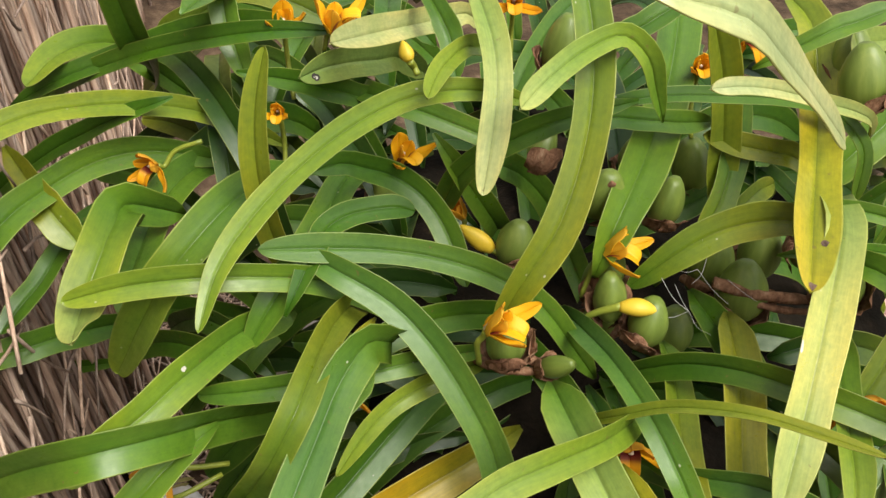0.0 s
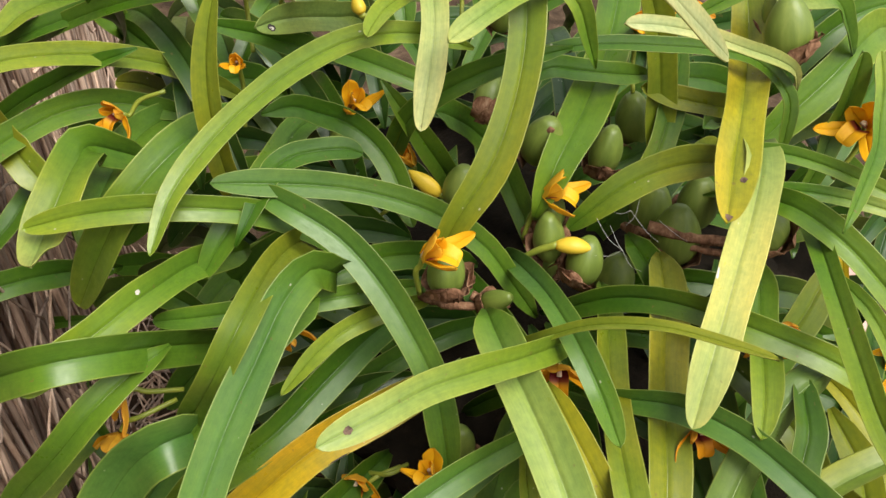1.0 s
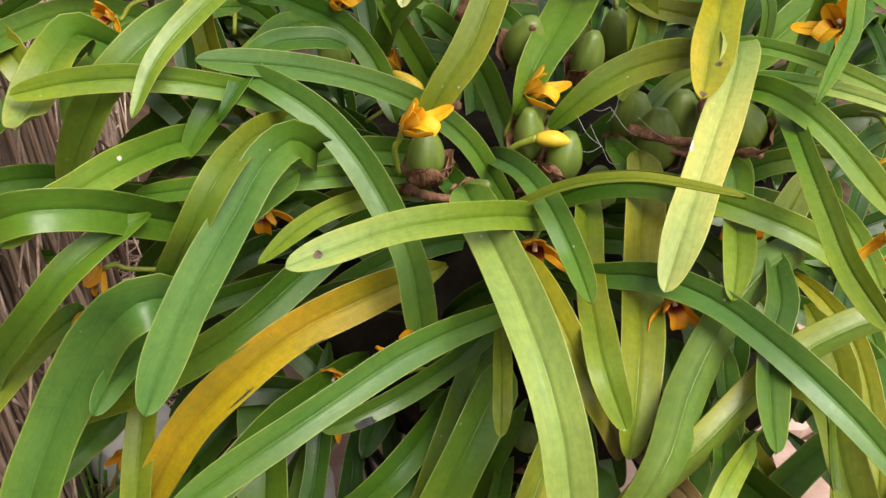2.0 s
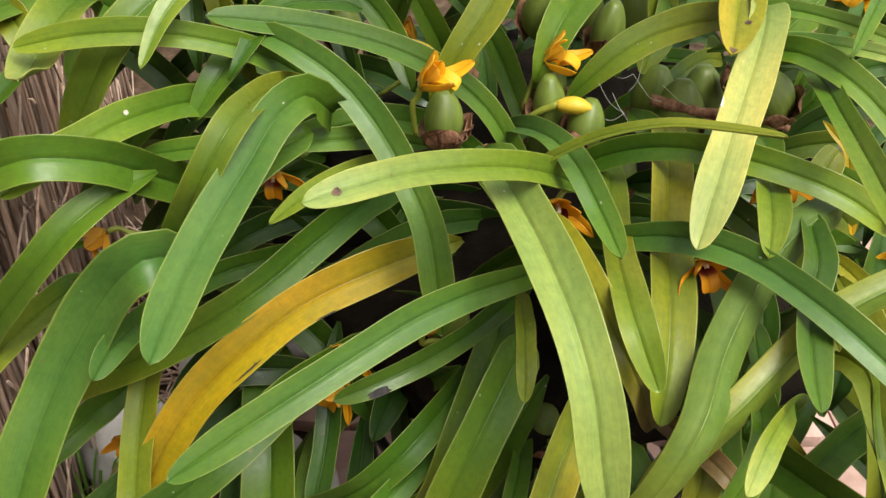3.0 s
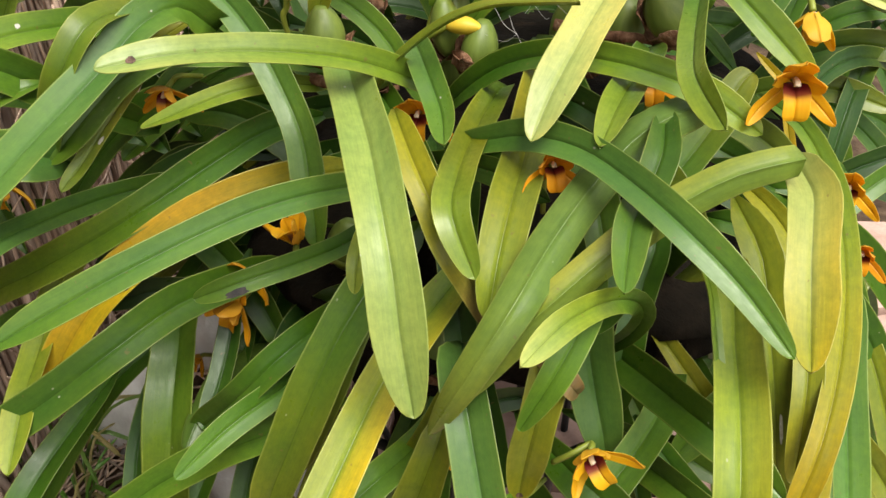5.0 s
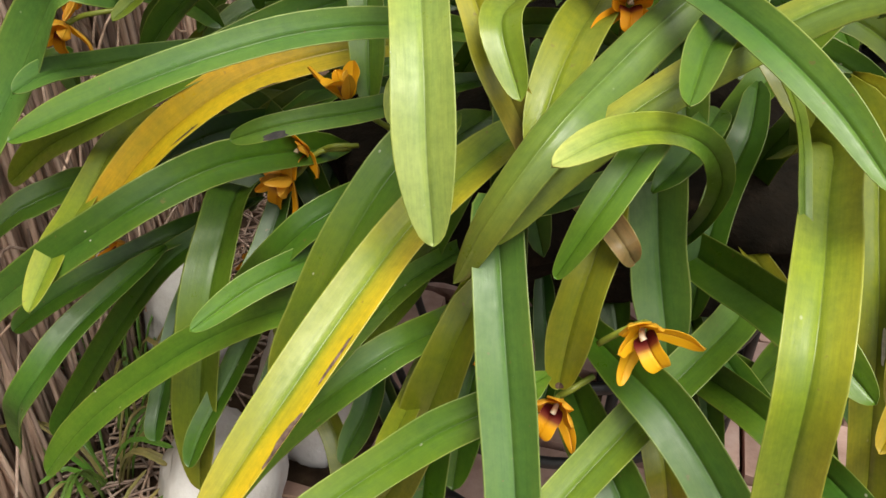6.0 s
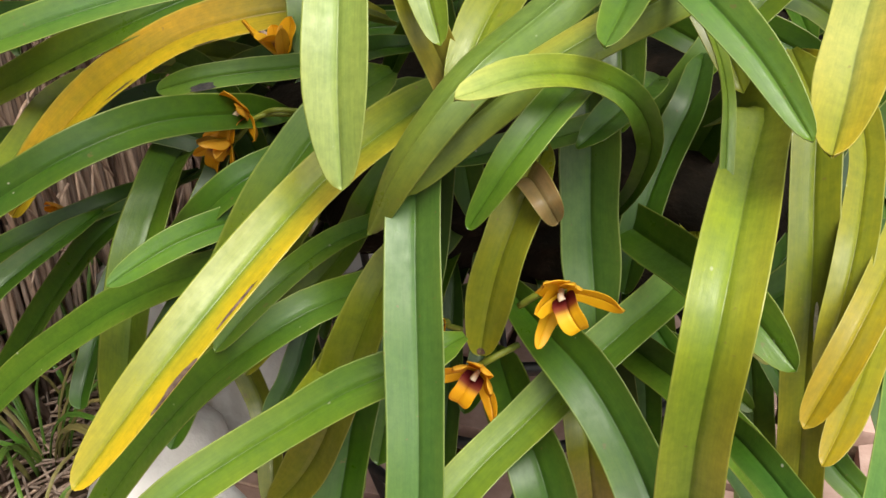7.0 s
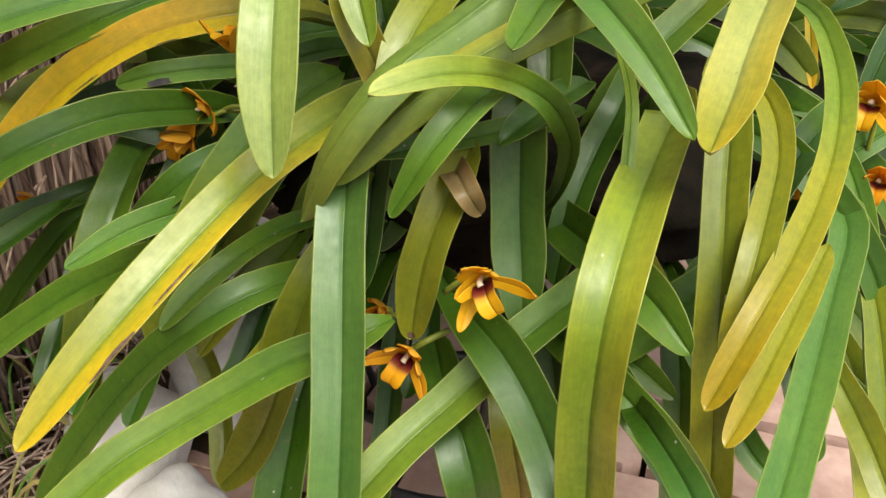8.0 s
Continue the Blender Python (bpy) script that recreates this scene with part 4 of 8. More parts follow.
leaf(27.9, "mo", (-0.1486, -0.0331, 0.2423), (-0.1510, -0.0616, 0.2378), (-0.1459, -0.0877, 0.2272), (-0.1442, -0.1087, 0.2077), (-0.1447, -0.1228, 0.1825), (-0.1458, -0.1327, 0.1554), (-0.1471, -0.1397, 0.1273), (-0.1482, -0.1461, 0.0991), base=0.88)
leaf(16.1, "gm", (-0.048, -0.084, 0.280), (-0.065, -0.067, 0.254), (-0.084, -0.033, 0.221), (-0.104, -0.024, 0.198), (-0.124, -0.037, 0.183), (-0.142, -0.073, 0.174), (-0.151, -0.089, 0.166))
leaf(23.2, "mo", (-0.019, -0.022, 0.280), (-0.027, -0.056, 0.281), (-0.036, -0.088, 0.278), (-0.044, -0.112, 0.266), (-0.052, -0.128, 0.247), (-0.064, -0.135, 0.220), (-0.071, -0.138, 0.201))
grazed_leaf = leaf(18.1, "ooa", (0.1379, -0.0558, 0.3232), (0.1483, -0.0840, 0.3094), (0.1528, -0.1042, 0.2833), (0.1573, -0.1208, 0.2548), (0.1613, -0.1298, 0.2231), (0.1659, -0.1337, 0.1903), (0.1701, -0.1358, 0.1573), (0.1736, -0.1377, 0.1242), base=0.88)
leaf(13.3, "mlah", (0.1618, 0.0451, 0.3322), (0.1792, 0.0134, 0.3294), (0.1902, -0.0179, 0.3141), (0.1924, -0.0511, 0.2994), (0.1887, -0.0849, 0.2860), (0.1810, -0.1183, 0.2731), (0.1703, -0.1488, 0.2563), (0.1591, -0.1664, 0.2270))
leaf(12.6, "aah", (0.2022, -0.0439, 0.2418), (0.1977, -0.0610, 0.2378), (0.1932, -0.0780, 0.2338), (0.1887, -0.0951, 0.2298), (0.1842, -0.1122, 0.2258), (0.1796, -0.1291, 0.2214), (0.1746, -0.1456, 0.2158), (0.1691, -0.1613, 0.2088))
leaf(18.8, "ppa", (0.1511, -0.0899, 0.3636), (0.1523, -0.1052, 0.3632), (0.1533, -0.1204, 0.3625), (0.1514, -0.1346, 0.3575), (0.1495, -0.1481, 0.3506), (0.1481, -0.1616, 0.3434), (0.1463, -0.1757, 0.3378), (0.1445, -0.1902, 0.3331), sides=(0.7, 0.1))
leaf(17.8, "bb", (0.2023, 0.0046, 0.2507), (0.2104, -0.0264, 0.2442), (0.2074, -0.0557, 0.2302), (0.2033, -0.0858, 0.2181), (0.1990, -0.1166, 0.2080), (0.1940, -0.1480, 0.2006), (0.1888, -0.1791, 0.1929), (0.1839, -0.2087, 0.1799), base=0.88)
leaf(13.1, "aoa", (0.1441, -0.0154, 0.3122), (0.1559, -0.0365, 0.3104), (0.1662, -0.0569, 0.3030), (0.1704, -0.0781, 0.2923), (0.1695, -0.1004, 0.2829), (0.1677, -0.1220, 0.2721), (0.1658, -0.1367, 0.2535), (0.1643, -0.1459, 0.2311))
leaf(4.8, "lm", (0.0897, -0.1295, 0.3670), (0.0978, -0.1386, 0.3611), (0.1060, -0.1475, 0.3549), (0.1128, -0.1505, 0.3441), (0.1170, -0.1515, 0.3313), (0.1188, -0.1585, 0.3204), (0.1202, -0.1684, 0.3113), (0.1214, -0.1776, 0.3015), roll=25)
leaf(8.8, "ol", (-0.0206, -0.0759, 0.3236), (-0.0210, -0.0871, 0.3274), (-0.0215, -0.0982, 0.3311), (-0.0219, -0.1094, 0.3348), (-0.0221, -0.1209, 0.3372), (-0.0224, -0.1327, 0.3378), (-0.0226, -0.1436, 0.3340), (-0.0226, -0.1509, 0.3248))
leaf(14.1, "aat", (-0.0147, -0.0897, 0.3788), (-0.0080, -0.1063, 0.3754), (-0.0006, -0.1213, 0.3690), (0.0076, -0.1333, 0.3582), (0.0157, -0.1463, 0.3484), (0.0235, -0.1462, 0.3322), (0.0299, -0.1420, 0.3156), (0.0353, -0.1386, 0.2985))
leaf(15.5, "gm", (-0.0400, -0.0634, 0.2627), (-0.0489, -0.0857, 0.2665), (-0.0589, -0.1078, 0.2686), (-0.0729, -0.1266, 0.2634), (-0.0897, -0.1331, 0.2477), (-0.1053, -0.1288, 0.2297), (-0.1200, -0.1214, 0.2117), (-0.1325, -0.1154, 0.1917))
leaf(13.7, "gm", (-0.055, -0.036, 0.228), (-0.056, -0.070, 0.239), (-0.056, -0.090, 0.245), (-0.062, -0.111, 0.249), (-0.074, -0.132, 0.248), (-0.091, -0.154, 0.244), (-0.109, -0.176, 0.233))
leaf(15.8, "gg", (-0.112, -0.010, 0.171), (-0.116, -0.037, 0.193), (-0.117, -0.052, 0.208), (-0.119, -0.071, 0.216), (-0.122, -0.091, 0.218), (-0.125, -0.115, 0.212), (-0.128, -0.132, 0.203))
leaf(14.5, "ml", (0.0834, 0.0093, 0.4132), (0.0932, -0.0040, 0.4187), (0.1033, -0.0174, 0.4235), (0.1142, -0.0308, 0.4226), (0.1254, -0.0430, 0.4174), (0.1367, -0.0526, 0.4082), (0.1483, -0.0599, 0.3975), (0.1602, -0.0652, 0.3859))
leaf(11.2, "ml", (0.1136, 0.0268, 0.3985), (0.1162, 0.0004, 0.4102), (0.1140, -0.0282, 0.4138), (0.1104, -0.0569, 0.4153), (0.1064, -0.0855, 0.4172), (0.1028, -0.1143, 0.4184), (0.1010, -0.1432, 0.4175), (0.1083, -0.1700, 0.4114), roll=-35)
leaf(26.3, "ml", (0.135, 0.125, 0.358), (0.159, 0.136, 0.381), (0.183, 0.151, 0.398), (0.203, 0.169, 0.409), (0.220, 0.188, 0.412), (0.236, 0.207, 0.407), (0.254, 0.227, 0.395))
leaf(12.4, "mm", (0.123, 0.024, 0.381), (0.133, 0.030, 0.414), (0.137, 0.036, 0.427), (0.140, 0.038, 0.440), (0.140, 0.037, 0.454), (0.138, 0.034, 0.469), (0.136, 0.031, 0.479))
leaf(8.9, "ml", (0.111, -0.053, 0.437), (0.128, -0.025, 0.449), (0.138, -0.007, 0.450), (0.144, 0.010, 0.455), (0.148, 0.025, 0.464), (0.149, 0.040, 0.475))
leaf(12.5, "gg", (-0.236, 0.099, 0.440), (-0.269, 0.097, 0.428), (-0.289, 0.099, 0.417), (-0.310, 0.101, 0.405), (-0.330, 0.102, 0.391), (-0.350, 0.104, 0.376), (-0.364, 0.105, 0.361))
leaf(19.8, "ml", (-0.1624, 0.0469, 0.4313), (-0.1760, 0.0283, 0.4374), (-0.1882, 0.0083, 0.4378), (-0.2011, -0.0105, 0.4313), (-0.2153, -0.0232, 0.4175), (-0.2276, -0.0274, 0.3977), (-0.2390, -0.0261, 0.3769), (-0.2500, -0.0229, 0.3560))
leaf(21.8, "mm", (-0.2195, 0.1423, 0.3692), (-0.2317, 0.1238, 0.3805), (-0.2391, 0.1014, 0.3871), (-0.2435, 0.0772, 0.3904), (-0.2453, 0.0525, 0.3919), (-0.2446, 0.0278, 0.3932), (-0.2416, 0.0033, 0.3959), (-0.2382, -0.0211, 0.3928))
leaf(15.9, "mm", (-0.1266, 0.0908, 0.4027), (-0.1348, 0.0732, 0.4116), (-0.1417, 0.0538, 0.4167), (-0.1467, 0.0330, 0.4165), (-0.1523, 0.0124, 0.4157), (-0.1594, -0.0070, 0.4109), (-0.1699, -0.0221, 0.4003), (-0.1803, -0.0312, 0.3841))
leaf(14.3, "gm", (-0.1528, 0.0249, 0.4438), (-0.1396, 0.0354, 0.4422), (-0.1278, 0.0441, 0.4334), (-0.1139, 0.0488, 0.4246), (-0.1005, 0.0461, 0.4146), (-0.0903, 0.0365, 0.4047), (-0.0838, 0.0243, 0.3946), (-0.0780, 0.0136, 0.3825))
leaf(13.1, "gm", (0.001, 0.047, 0.471), (-0.033, 0.042, 0.464), (-0.054, 0.042, 0.454), (-0.070, 0.045, 0.441), (-0.082, 0.050, 0.425), (-0.089, 0.057, 0.405), (-0.091, 0.060, 0.396))
leaf(17.2, "mm", (0.007, 0.074, 0.286), (-0.005, 0.085, 0.317), (-0.018, 0.099, 0.343), (-0.030, 0.102, 0.369), (-0.045, 0.095, 0.392), (-0.061, 0.076, 0.414), (-0.067, 0.070, 0.419))
leaf(11.9, "gm", (-0.144, 0.107, 0.475), (-0.179, 0.105, 0.476), (-0.214, 0.110, 0.469), (-0.249, 0.117, 0.458), (-0.284, 0.126, 0.442), (-0.318, 0.138, 0.421), (-0.332, 0.142, 0.408))
leaf(18.3, "gm", (-0.278, 0.200, 0.379), (-0.271, 0.175, 0.403), (-0.263, 0.153, 0.424), (-0.259, 0.133, 0.448), (-0.257, 0.116, 0.474), (-0.255, 0.103, 0.504), (-0.254, 0.092, 0.521))
leaf(19.0, "ml", (-0.255, 0.190, 0.386), (-0.272, 0.177, 0.414), (-0.285, 0.170, 0.433), (-0.298, 0.153, 0.443), (-0.308, 0.129, 0.447), (-0.313, 0.099, 0.446))
leaf(16.9, "gm", (-0.270, 0.075, 0.296), (-0.287, 0.051, 0.314), (-0.295, 0.039, 0.322), (-0.305, 0.029, 0.327), (-0.316, 0.019, 0.330), (-0.329, 0.011, 0.331), (-0.345, -0.001, 0.327))
leaf(11.5, "gm", (-0.328, 0.142, 0.182), (-0.363, 0.137, 0.181), (-0.379, 0.137, 0.178), (-0.396, 0.135, 0.175), (-0.412, 0.134, 0.173), (-0.428, 0.132, 0.171), (-0.447, 0.130, 0.164))
leaf(11.4, "mm", (-0.0665, -0.0107, 0.3633), (-0.0821, -0.0221, 0.3718), (-0.0991, -0.0327, 0.3785), (-0.1186, -0.0406, 0.3807), (-0.1383, -0.0478, 0.3829), (-0.1587, -0.0533, 0.3835), (-0.1796, -0.0549, 0.3811), (-0.2001, -0.0529, 0.3762))
leaf(10.6, "ll", (-0.0656, -0.0081, 0.3535), (-0.0765, -0.0181, 0.3583), (-0.0874, -0.0282, 0.3629), (-0.0999, -0.0369, 0.3640), (-0.1122, -0.0463, 0.3630), (-0.1217, -0.0585, 0.3625), (-0.1288, -0.0724, 0.3629), (-0.1348, -0.0866, 0.3641), taper=5.0)
leaf(15.3, "mm", (-0.1869, -0.0701, 0.3786), (-0.2011, -0.0871, 0.3768), (-0.2144, -0.1030, 0.3707), (-0.2283, -0.1118, 0.3562), (-0.2424, -0.1133, 0.3391), (-0.2562, -0.1119, 0.3219), (-0.2679, -0.1106, 0.3030), (-0.2793, -0.1093, 0.2840))
leaf(26.1, "bbm", (-0.1681, -0.0930, 0.3485), (-0.1832, -0.1126, 0.3609), (-0.2016, -0.1137, 0.3431), (-0.2163, -0.1187, 0.3202), (-0.2289, -0.1291, 0.2978), (-0.2382, -0.1439, 0.2764), (-0.2451, -0.1582, 0.2537), (-0.2516, -0.1713, 0.2301), base=0.88)
leaf(15.0, "go", (-0.215, -0.087, 0.291), (-0.239, -0.065, 0.302), (-0.243, -0.061, 0.303), (-0.247, -0.068, 0.303), (-0.253, -0.086, 0.304), (-0.260, -0.114, 0.304), (-0.266, -0.142, 0.297))
leaf(15.5, "ol", (-0.1988, -0.0445, 0.2742), (-0.2037, -0.0648, 0.2716), (-0.2060, -0.0847, 0.2667), (-0.2048, -0.1035, 0.2575), (-0.2021, -0.1229, 0.2503), (-0.1976, -0.1429, 0.2463), (-0.1933, -0.1619, 0.2386), (-0.1889, -0.1808, 0.2307))
leaf(15.8, "mo", (-0.005, -0.092, 0.284), (-0.021, -0.106, 0.256), (-0.027, -0.107, 0.242), (-0.034, -0.111, 0.229), (-0.042, -0.118, 0.218), (-0.050, -0.128, 0.209), (-0.067, -0.149, 0.179))
leaf(13.5, "gm", (-0.028, 0.100, 0.455), (0.001, 0.105, 0.474), (0.011, 0.108, 0.478), (0.020, 0.112, 0.482), (0.030, 0.116, 0.487), (0.039, 0.120, 0.492))
leaf(11.7, "mm", (0.061, 0.076, 0.472), (0.091, 0.078, 0.489), (0.100, 0.081, 0.492), (0.109, 0.083, 0.494), (0.118, 0.085, 0.497), (0.127, 0.087, 0.499))
leaf(14.5, "mp", (0.200, 0.165, 0.408), (0.183, 0.151, 0.435), (0.168, 0.142, 0.455), (0.146, 0.126, 0.462), (0.124, 0.103, 0.472), (0.107, 0.070, 0.480))
leaf(19.4, "ol", (-0.332, 0.091, 0.413), (-0.310, 0.067, 0.399), (-0.304, 0.062, 0.394), (-0.298, 0.057, 0.389), (-0.291, 0.052, 0.383), (-0.285, 0.047, 0.378))
leaf(13.2, "gg", (-0.293, 0.101, 0.368), (-0.301, 0.067, 0.367), (-0.305, 0.052, 0.364), (-0.309, 0.037, 0.360), (-0.315, 0.022, 0.357), (-0.321, 0.007, 0.352))
leaf(13.1, "gb", (-0.129, -0.017, 0.304), (-0.152, -0.042, 0.310), (-0.171, -0.056, 0.311), (-0.184, -0.074, 0.313), (-0.194, -0.096, 0.316), (-0.200, -0.121, 0.320), (-0.204, -0.140, 0.317))
leaf(16.8, "gm", (-0.215, -0.046, 0.240), (-0.229, -0.078, 0.243), (-0.235, -0.088, 0.243), (-0.241, -0.098, 0.242), (-0.247, -0.107, 0.240), (-0.253, -0.116, 0.237), (-0.267, -0.139, 0.223))
leaf(10.8, "oo", (0.020, -0.140, 0.285), (0.006, -0.152, 0.256), (-0.004, -0.152, 0.234), (-0.011, -0.159, 0.220), (-0.013, -0.174, 0.213), (-0.012, -0.196, 0.213), (-0.012, -0.205, 0.211))
leaf(11.2, "mm", (0.1863, 0.0197, 0.2812), (0.2008, 0.0075, 0.2713), (0.2118, -0.0021, 0.2566), (0.2201, -0.0106, 0.2388), (0.2261, -0.0200, 0.2205), (0.2315, -0.0294, 0.2021), (0.2360, -0.0372, 0.1826), (0.2405, -0.0449, 0.1632))
leaf(22.4, "gb", (0.0427, -0.1284, 0.2072), (0.0514, -0.1442, 0.2037), (0.0603, -0.1598, 0.2000), (0.0712, -0.1728, 0.1935), (0.0794, -0.1818, 0.1810), (0.0828, -0.1806, 0.1630), (0.0858, -0.1796, 0.1450), (0.0888, -0.1785, 0.1269))
leaf(22.4, "mo", (-0.0171, -0.0887, 0.3067), (-0.0252, -0.1092, 0.3015), (-0.0343, -0.1267, 0.2913), (-0.0437, -0.1397, 0.2753), (-0.0523, -0.1493, 0.2567), (-0.0608, -0.1565, 0.2370), (-0.0693, -0.1627, 0.2169), (-0.0763, -0.1676, 0.1959), base=0.88)
leaf(28.5, "oa", (0.2174, 0.0882, 0.1428), (0.2334, 0.0700, 0.1338), (0.2444, 0.0496, 0.1231), (0.2522, 0.0276, 0.1120), (0.2575, 0.0045, 0.1017), (0.2611, -0.0196, 0.0933), (0.2641, -0.0419, 0.0806), (0.2669, -0.0636, 0.0669))
leaf(18.4, "gm", (0.181, 0.001, 0.200), (0.204, -0.013, 0.178), (0.217, -0.017, 0.163), (0.231, -0.021, 0.150), (0.246, -0.024, 0.139), (0.263, -0.026, 0.128), (0.278, -0.027, 0.115))
leaf(12.1, "gb", (0.127, -0.132, 0.205), (0.136, -0.163, 0.218), (0.140, -0.176, 0.224), (0.145, -0.190, 0.229), (0.152, -0.205, 0.232), (0.159, -0.220, 0.233), (0.172, -0.246, 0.228))
leaf(21.0, "gm", (0.196, -0.055, 0.259), (0.171, -0.075, 0.245), (0.160, -0.080, 0.236), (0.150, -0.086, 0.228), (0.139, -0.093, 0.219), (0.129, -0.099, 0.210), (0.118, -0.107, 0.196))
leaf(14.4, "gg", (0.055, -0.012, 0.215), (0.089, -0.012, 0.210), (0.098, -0.010, 0.208), (0.107, -0.009, 0.207), (0.117, -0.012, 0.206), (0.127, -0.016, 0.205), (0.145, -0.024, 0.199))
leaf(14.2, "mm", (-0.138, 0.186, 0.395), (-0.139, 0.156, 0.413), (-0.140, 0.132, 0.426), (-0.128, 0.115, 0.432), (-0.104, 0.102, 0.431), (-0.070, 0.095, 0.420), (-0.061, 0.093, 0.415))
leaf(14.2, "gm", (-0.195, 0.084, 0.464), (-0.167, 0.099, 0.450), (-0.157, 0.107, 0.442), (-0.146, 0.114, 0.435), (-0.135, 0.120, 0.428), (-0.124, 0.126, 0.424), (-0.109, 0.133, 0.413))
leaf(16.9, "ml", (-0.215, 0.078, 0.498), (-0.212, 0.112, 0.491), (-0.210, 0.143, 0.480), (-0.218, 0.169, 0.466), (-0.236, 0.190, 0.447), (-0.266, 0.208, 0.425), (-0.278, 0.215, 0.411))
leaf(13.0, "gg", (-0.337, 0.118, 0.421), (-0.306, 0.122, 0.437), (-0.268, 0.133, 0.448), (-0.235, 0.137, 0.459), (-0.207, 0.133, 0.467), (-0.184, 0.120, 0.472), (-0.175, 0.115, 0.471))
leaf(15.7, "mm", (-0.216, 0.165, 0.500), (-0.210, 0.137, 0.480), (-0.209, 0.131, 0.474), (-0.207, 0.125, 0.467), (-0.204, 0.120, 0.461), (-0.201, 0.115, 0.455), (-0.198, 0.110, 0.446))
leaf(14.1, "gm", (-0.110, 0.152, 0.494), (-0.094, 0.124, 0.479), (-0.091, 0.119, 0.475), (-0.088, 0.115, 0.470), (-0.086, 0.110, 0.465), (-0.085, 0.105, 0.460), (-0.084, 0.099, 0.452))
leaf(12.6, "gg", (-0.160, -0.033, 0.407), (-0.148, -0.005, 0.424), (-0.144, 0.006, 0.426), (-0.136, 0.014, 0.427), (-0.126, 0.020, 0.426), (-0.113, 0.025, 0.424), (-0.104, 0.027, 0.420))
leaf(14.9, "mm", (-0.095, 0.053, 0.448), (-0.078, 0.054, 0.418), (-0.067, 0.060, 0.395), (-0.061, 0.070, 0.377), (-0.059, 0.084, 0.362), (-0.060, 0.103, 0.353), (-0.060, 0.111, 0.347))
leaf(18.1, "om", (0.0910, 0.0115, 0.4231), (0.0764, 0.0134, 0.4265), (0.0633, 0.0187, 0.4224), (0.0495, 0.0207, 0.4167), (0.0360, 0.0190, 0.4102), (0.0238, 0.0168, 0.4016), (0.0134, 0.0166, 0.3907), (0.0047, 0.0187, 0.3785), taper=3.6)
leaf(15.7, "ml", (0.075, 0.119, 0.442), (0.068, 0.090, 0.424), (0.065, 0.081, 0.414), (0.062, 0.073, 0.405), (0.058, 0.065, 0.396), (0.052, 0.058, 0.387), (0.049, 0.053, 0.379))
leaf(15.3, "gg", (-0.008, 0.078, 0.351), (0.022, 0.081, 0.368), (0.031, 0.084, 0.371), (0.040, 0.086, 0.374), (0.049, 0.089, 0.377), (0.058, 0.092, 0.381), (0.067, 0.095, 0.382))
leaf(18.8, "mo", (0.085, -0.046, 0.281), (0.105, -0.036, 0.308), (0.115, -0.026, 0.320), (0.125, -0.017, 0.331), (0.135, -0.007, 0.343), (0.144, 0.004, 0.355), (0.150, 0.010, 0.359))
leaf(16.4, "oh", (0.0724, -0.1132, 0.2123), (0.0778, -0.1321, 0.2114), (0.0832, -0.1509, 0.2103), (0.0888, -0.1665, 0.2015), (0.0919, -0.1658, 0.1824), (0.0936, -0.1603, 0.1636), (0.0950, -0.1557, 0.1445), (0.0963, -0.1511, 0.1254))
leaf(12.4, "aa", (0.100, -0.050, 0.254), (0.120, -0.073, 0.237), (0.127, -0.079, 0.230), (0.134, -0.084, 0.222), (0.142, -0.090, 0.213), (0.152, -0.097, 0.203))
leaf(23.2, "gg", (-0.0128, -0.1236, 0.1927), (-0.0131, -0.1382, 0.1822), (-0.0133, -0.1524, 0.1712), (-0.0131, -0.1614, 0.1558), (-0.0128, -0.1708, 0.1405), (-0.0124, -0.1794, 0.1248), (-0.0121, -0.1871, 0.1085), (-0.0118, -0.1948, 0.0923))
# Low leaves; where tone k is used, shade between leaves is in the colour.
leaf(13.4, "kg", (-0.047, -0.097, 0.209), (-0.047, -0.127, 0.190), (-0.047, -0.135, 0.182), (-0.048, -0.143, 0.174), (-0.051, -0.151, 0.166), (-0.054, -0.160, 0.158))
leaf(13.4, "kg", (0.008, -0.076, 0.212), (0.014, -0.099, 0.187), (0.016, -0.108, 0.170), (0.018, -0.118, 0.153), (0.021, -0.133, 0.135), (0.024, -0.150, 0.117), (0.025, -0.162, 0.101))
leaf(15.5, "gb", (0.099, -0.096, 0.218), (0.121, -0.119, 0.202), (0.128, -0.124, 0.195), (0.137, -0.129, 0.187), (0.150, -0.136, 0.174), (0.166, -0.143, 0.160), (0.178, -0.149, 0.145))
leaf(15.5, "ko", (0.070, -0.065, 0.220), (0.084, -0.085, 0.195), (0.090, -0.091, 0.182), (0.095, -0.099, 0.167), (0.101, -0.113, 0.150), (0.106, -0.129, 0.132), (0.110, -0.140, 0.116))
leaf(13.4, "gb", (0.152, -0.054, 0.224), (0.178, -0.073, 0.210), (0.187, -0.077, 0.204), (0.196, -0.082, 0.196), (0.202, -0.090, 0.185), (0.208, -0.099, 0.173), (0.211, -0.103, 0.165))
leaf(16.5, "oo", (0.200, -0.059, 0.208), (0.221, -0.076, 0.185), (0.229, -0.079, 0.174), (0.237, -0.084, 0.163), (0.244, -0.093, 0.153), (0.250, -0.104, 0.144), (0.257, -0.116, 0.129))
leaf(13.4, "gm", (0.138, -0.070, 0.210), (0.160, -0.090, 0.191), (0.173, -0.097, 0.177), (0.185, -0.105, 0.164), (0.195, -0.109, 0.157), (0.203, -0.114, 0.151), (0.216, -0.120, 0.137))
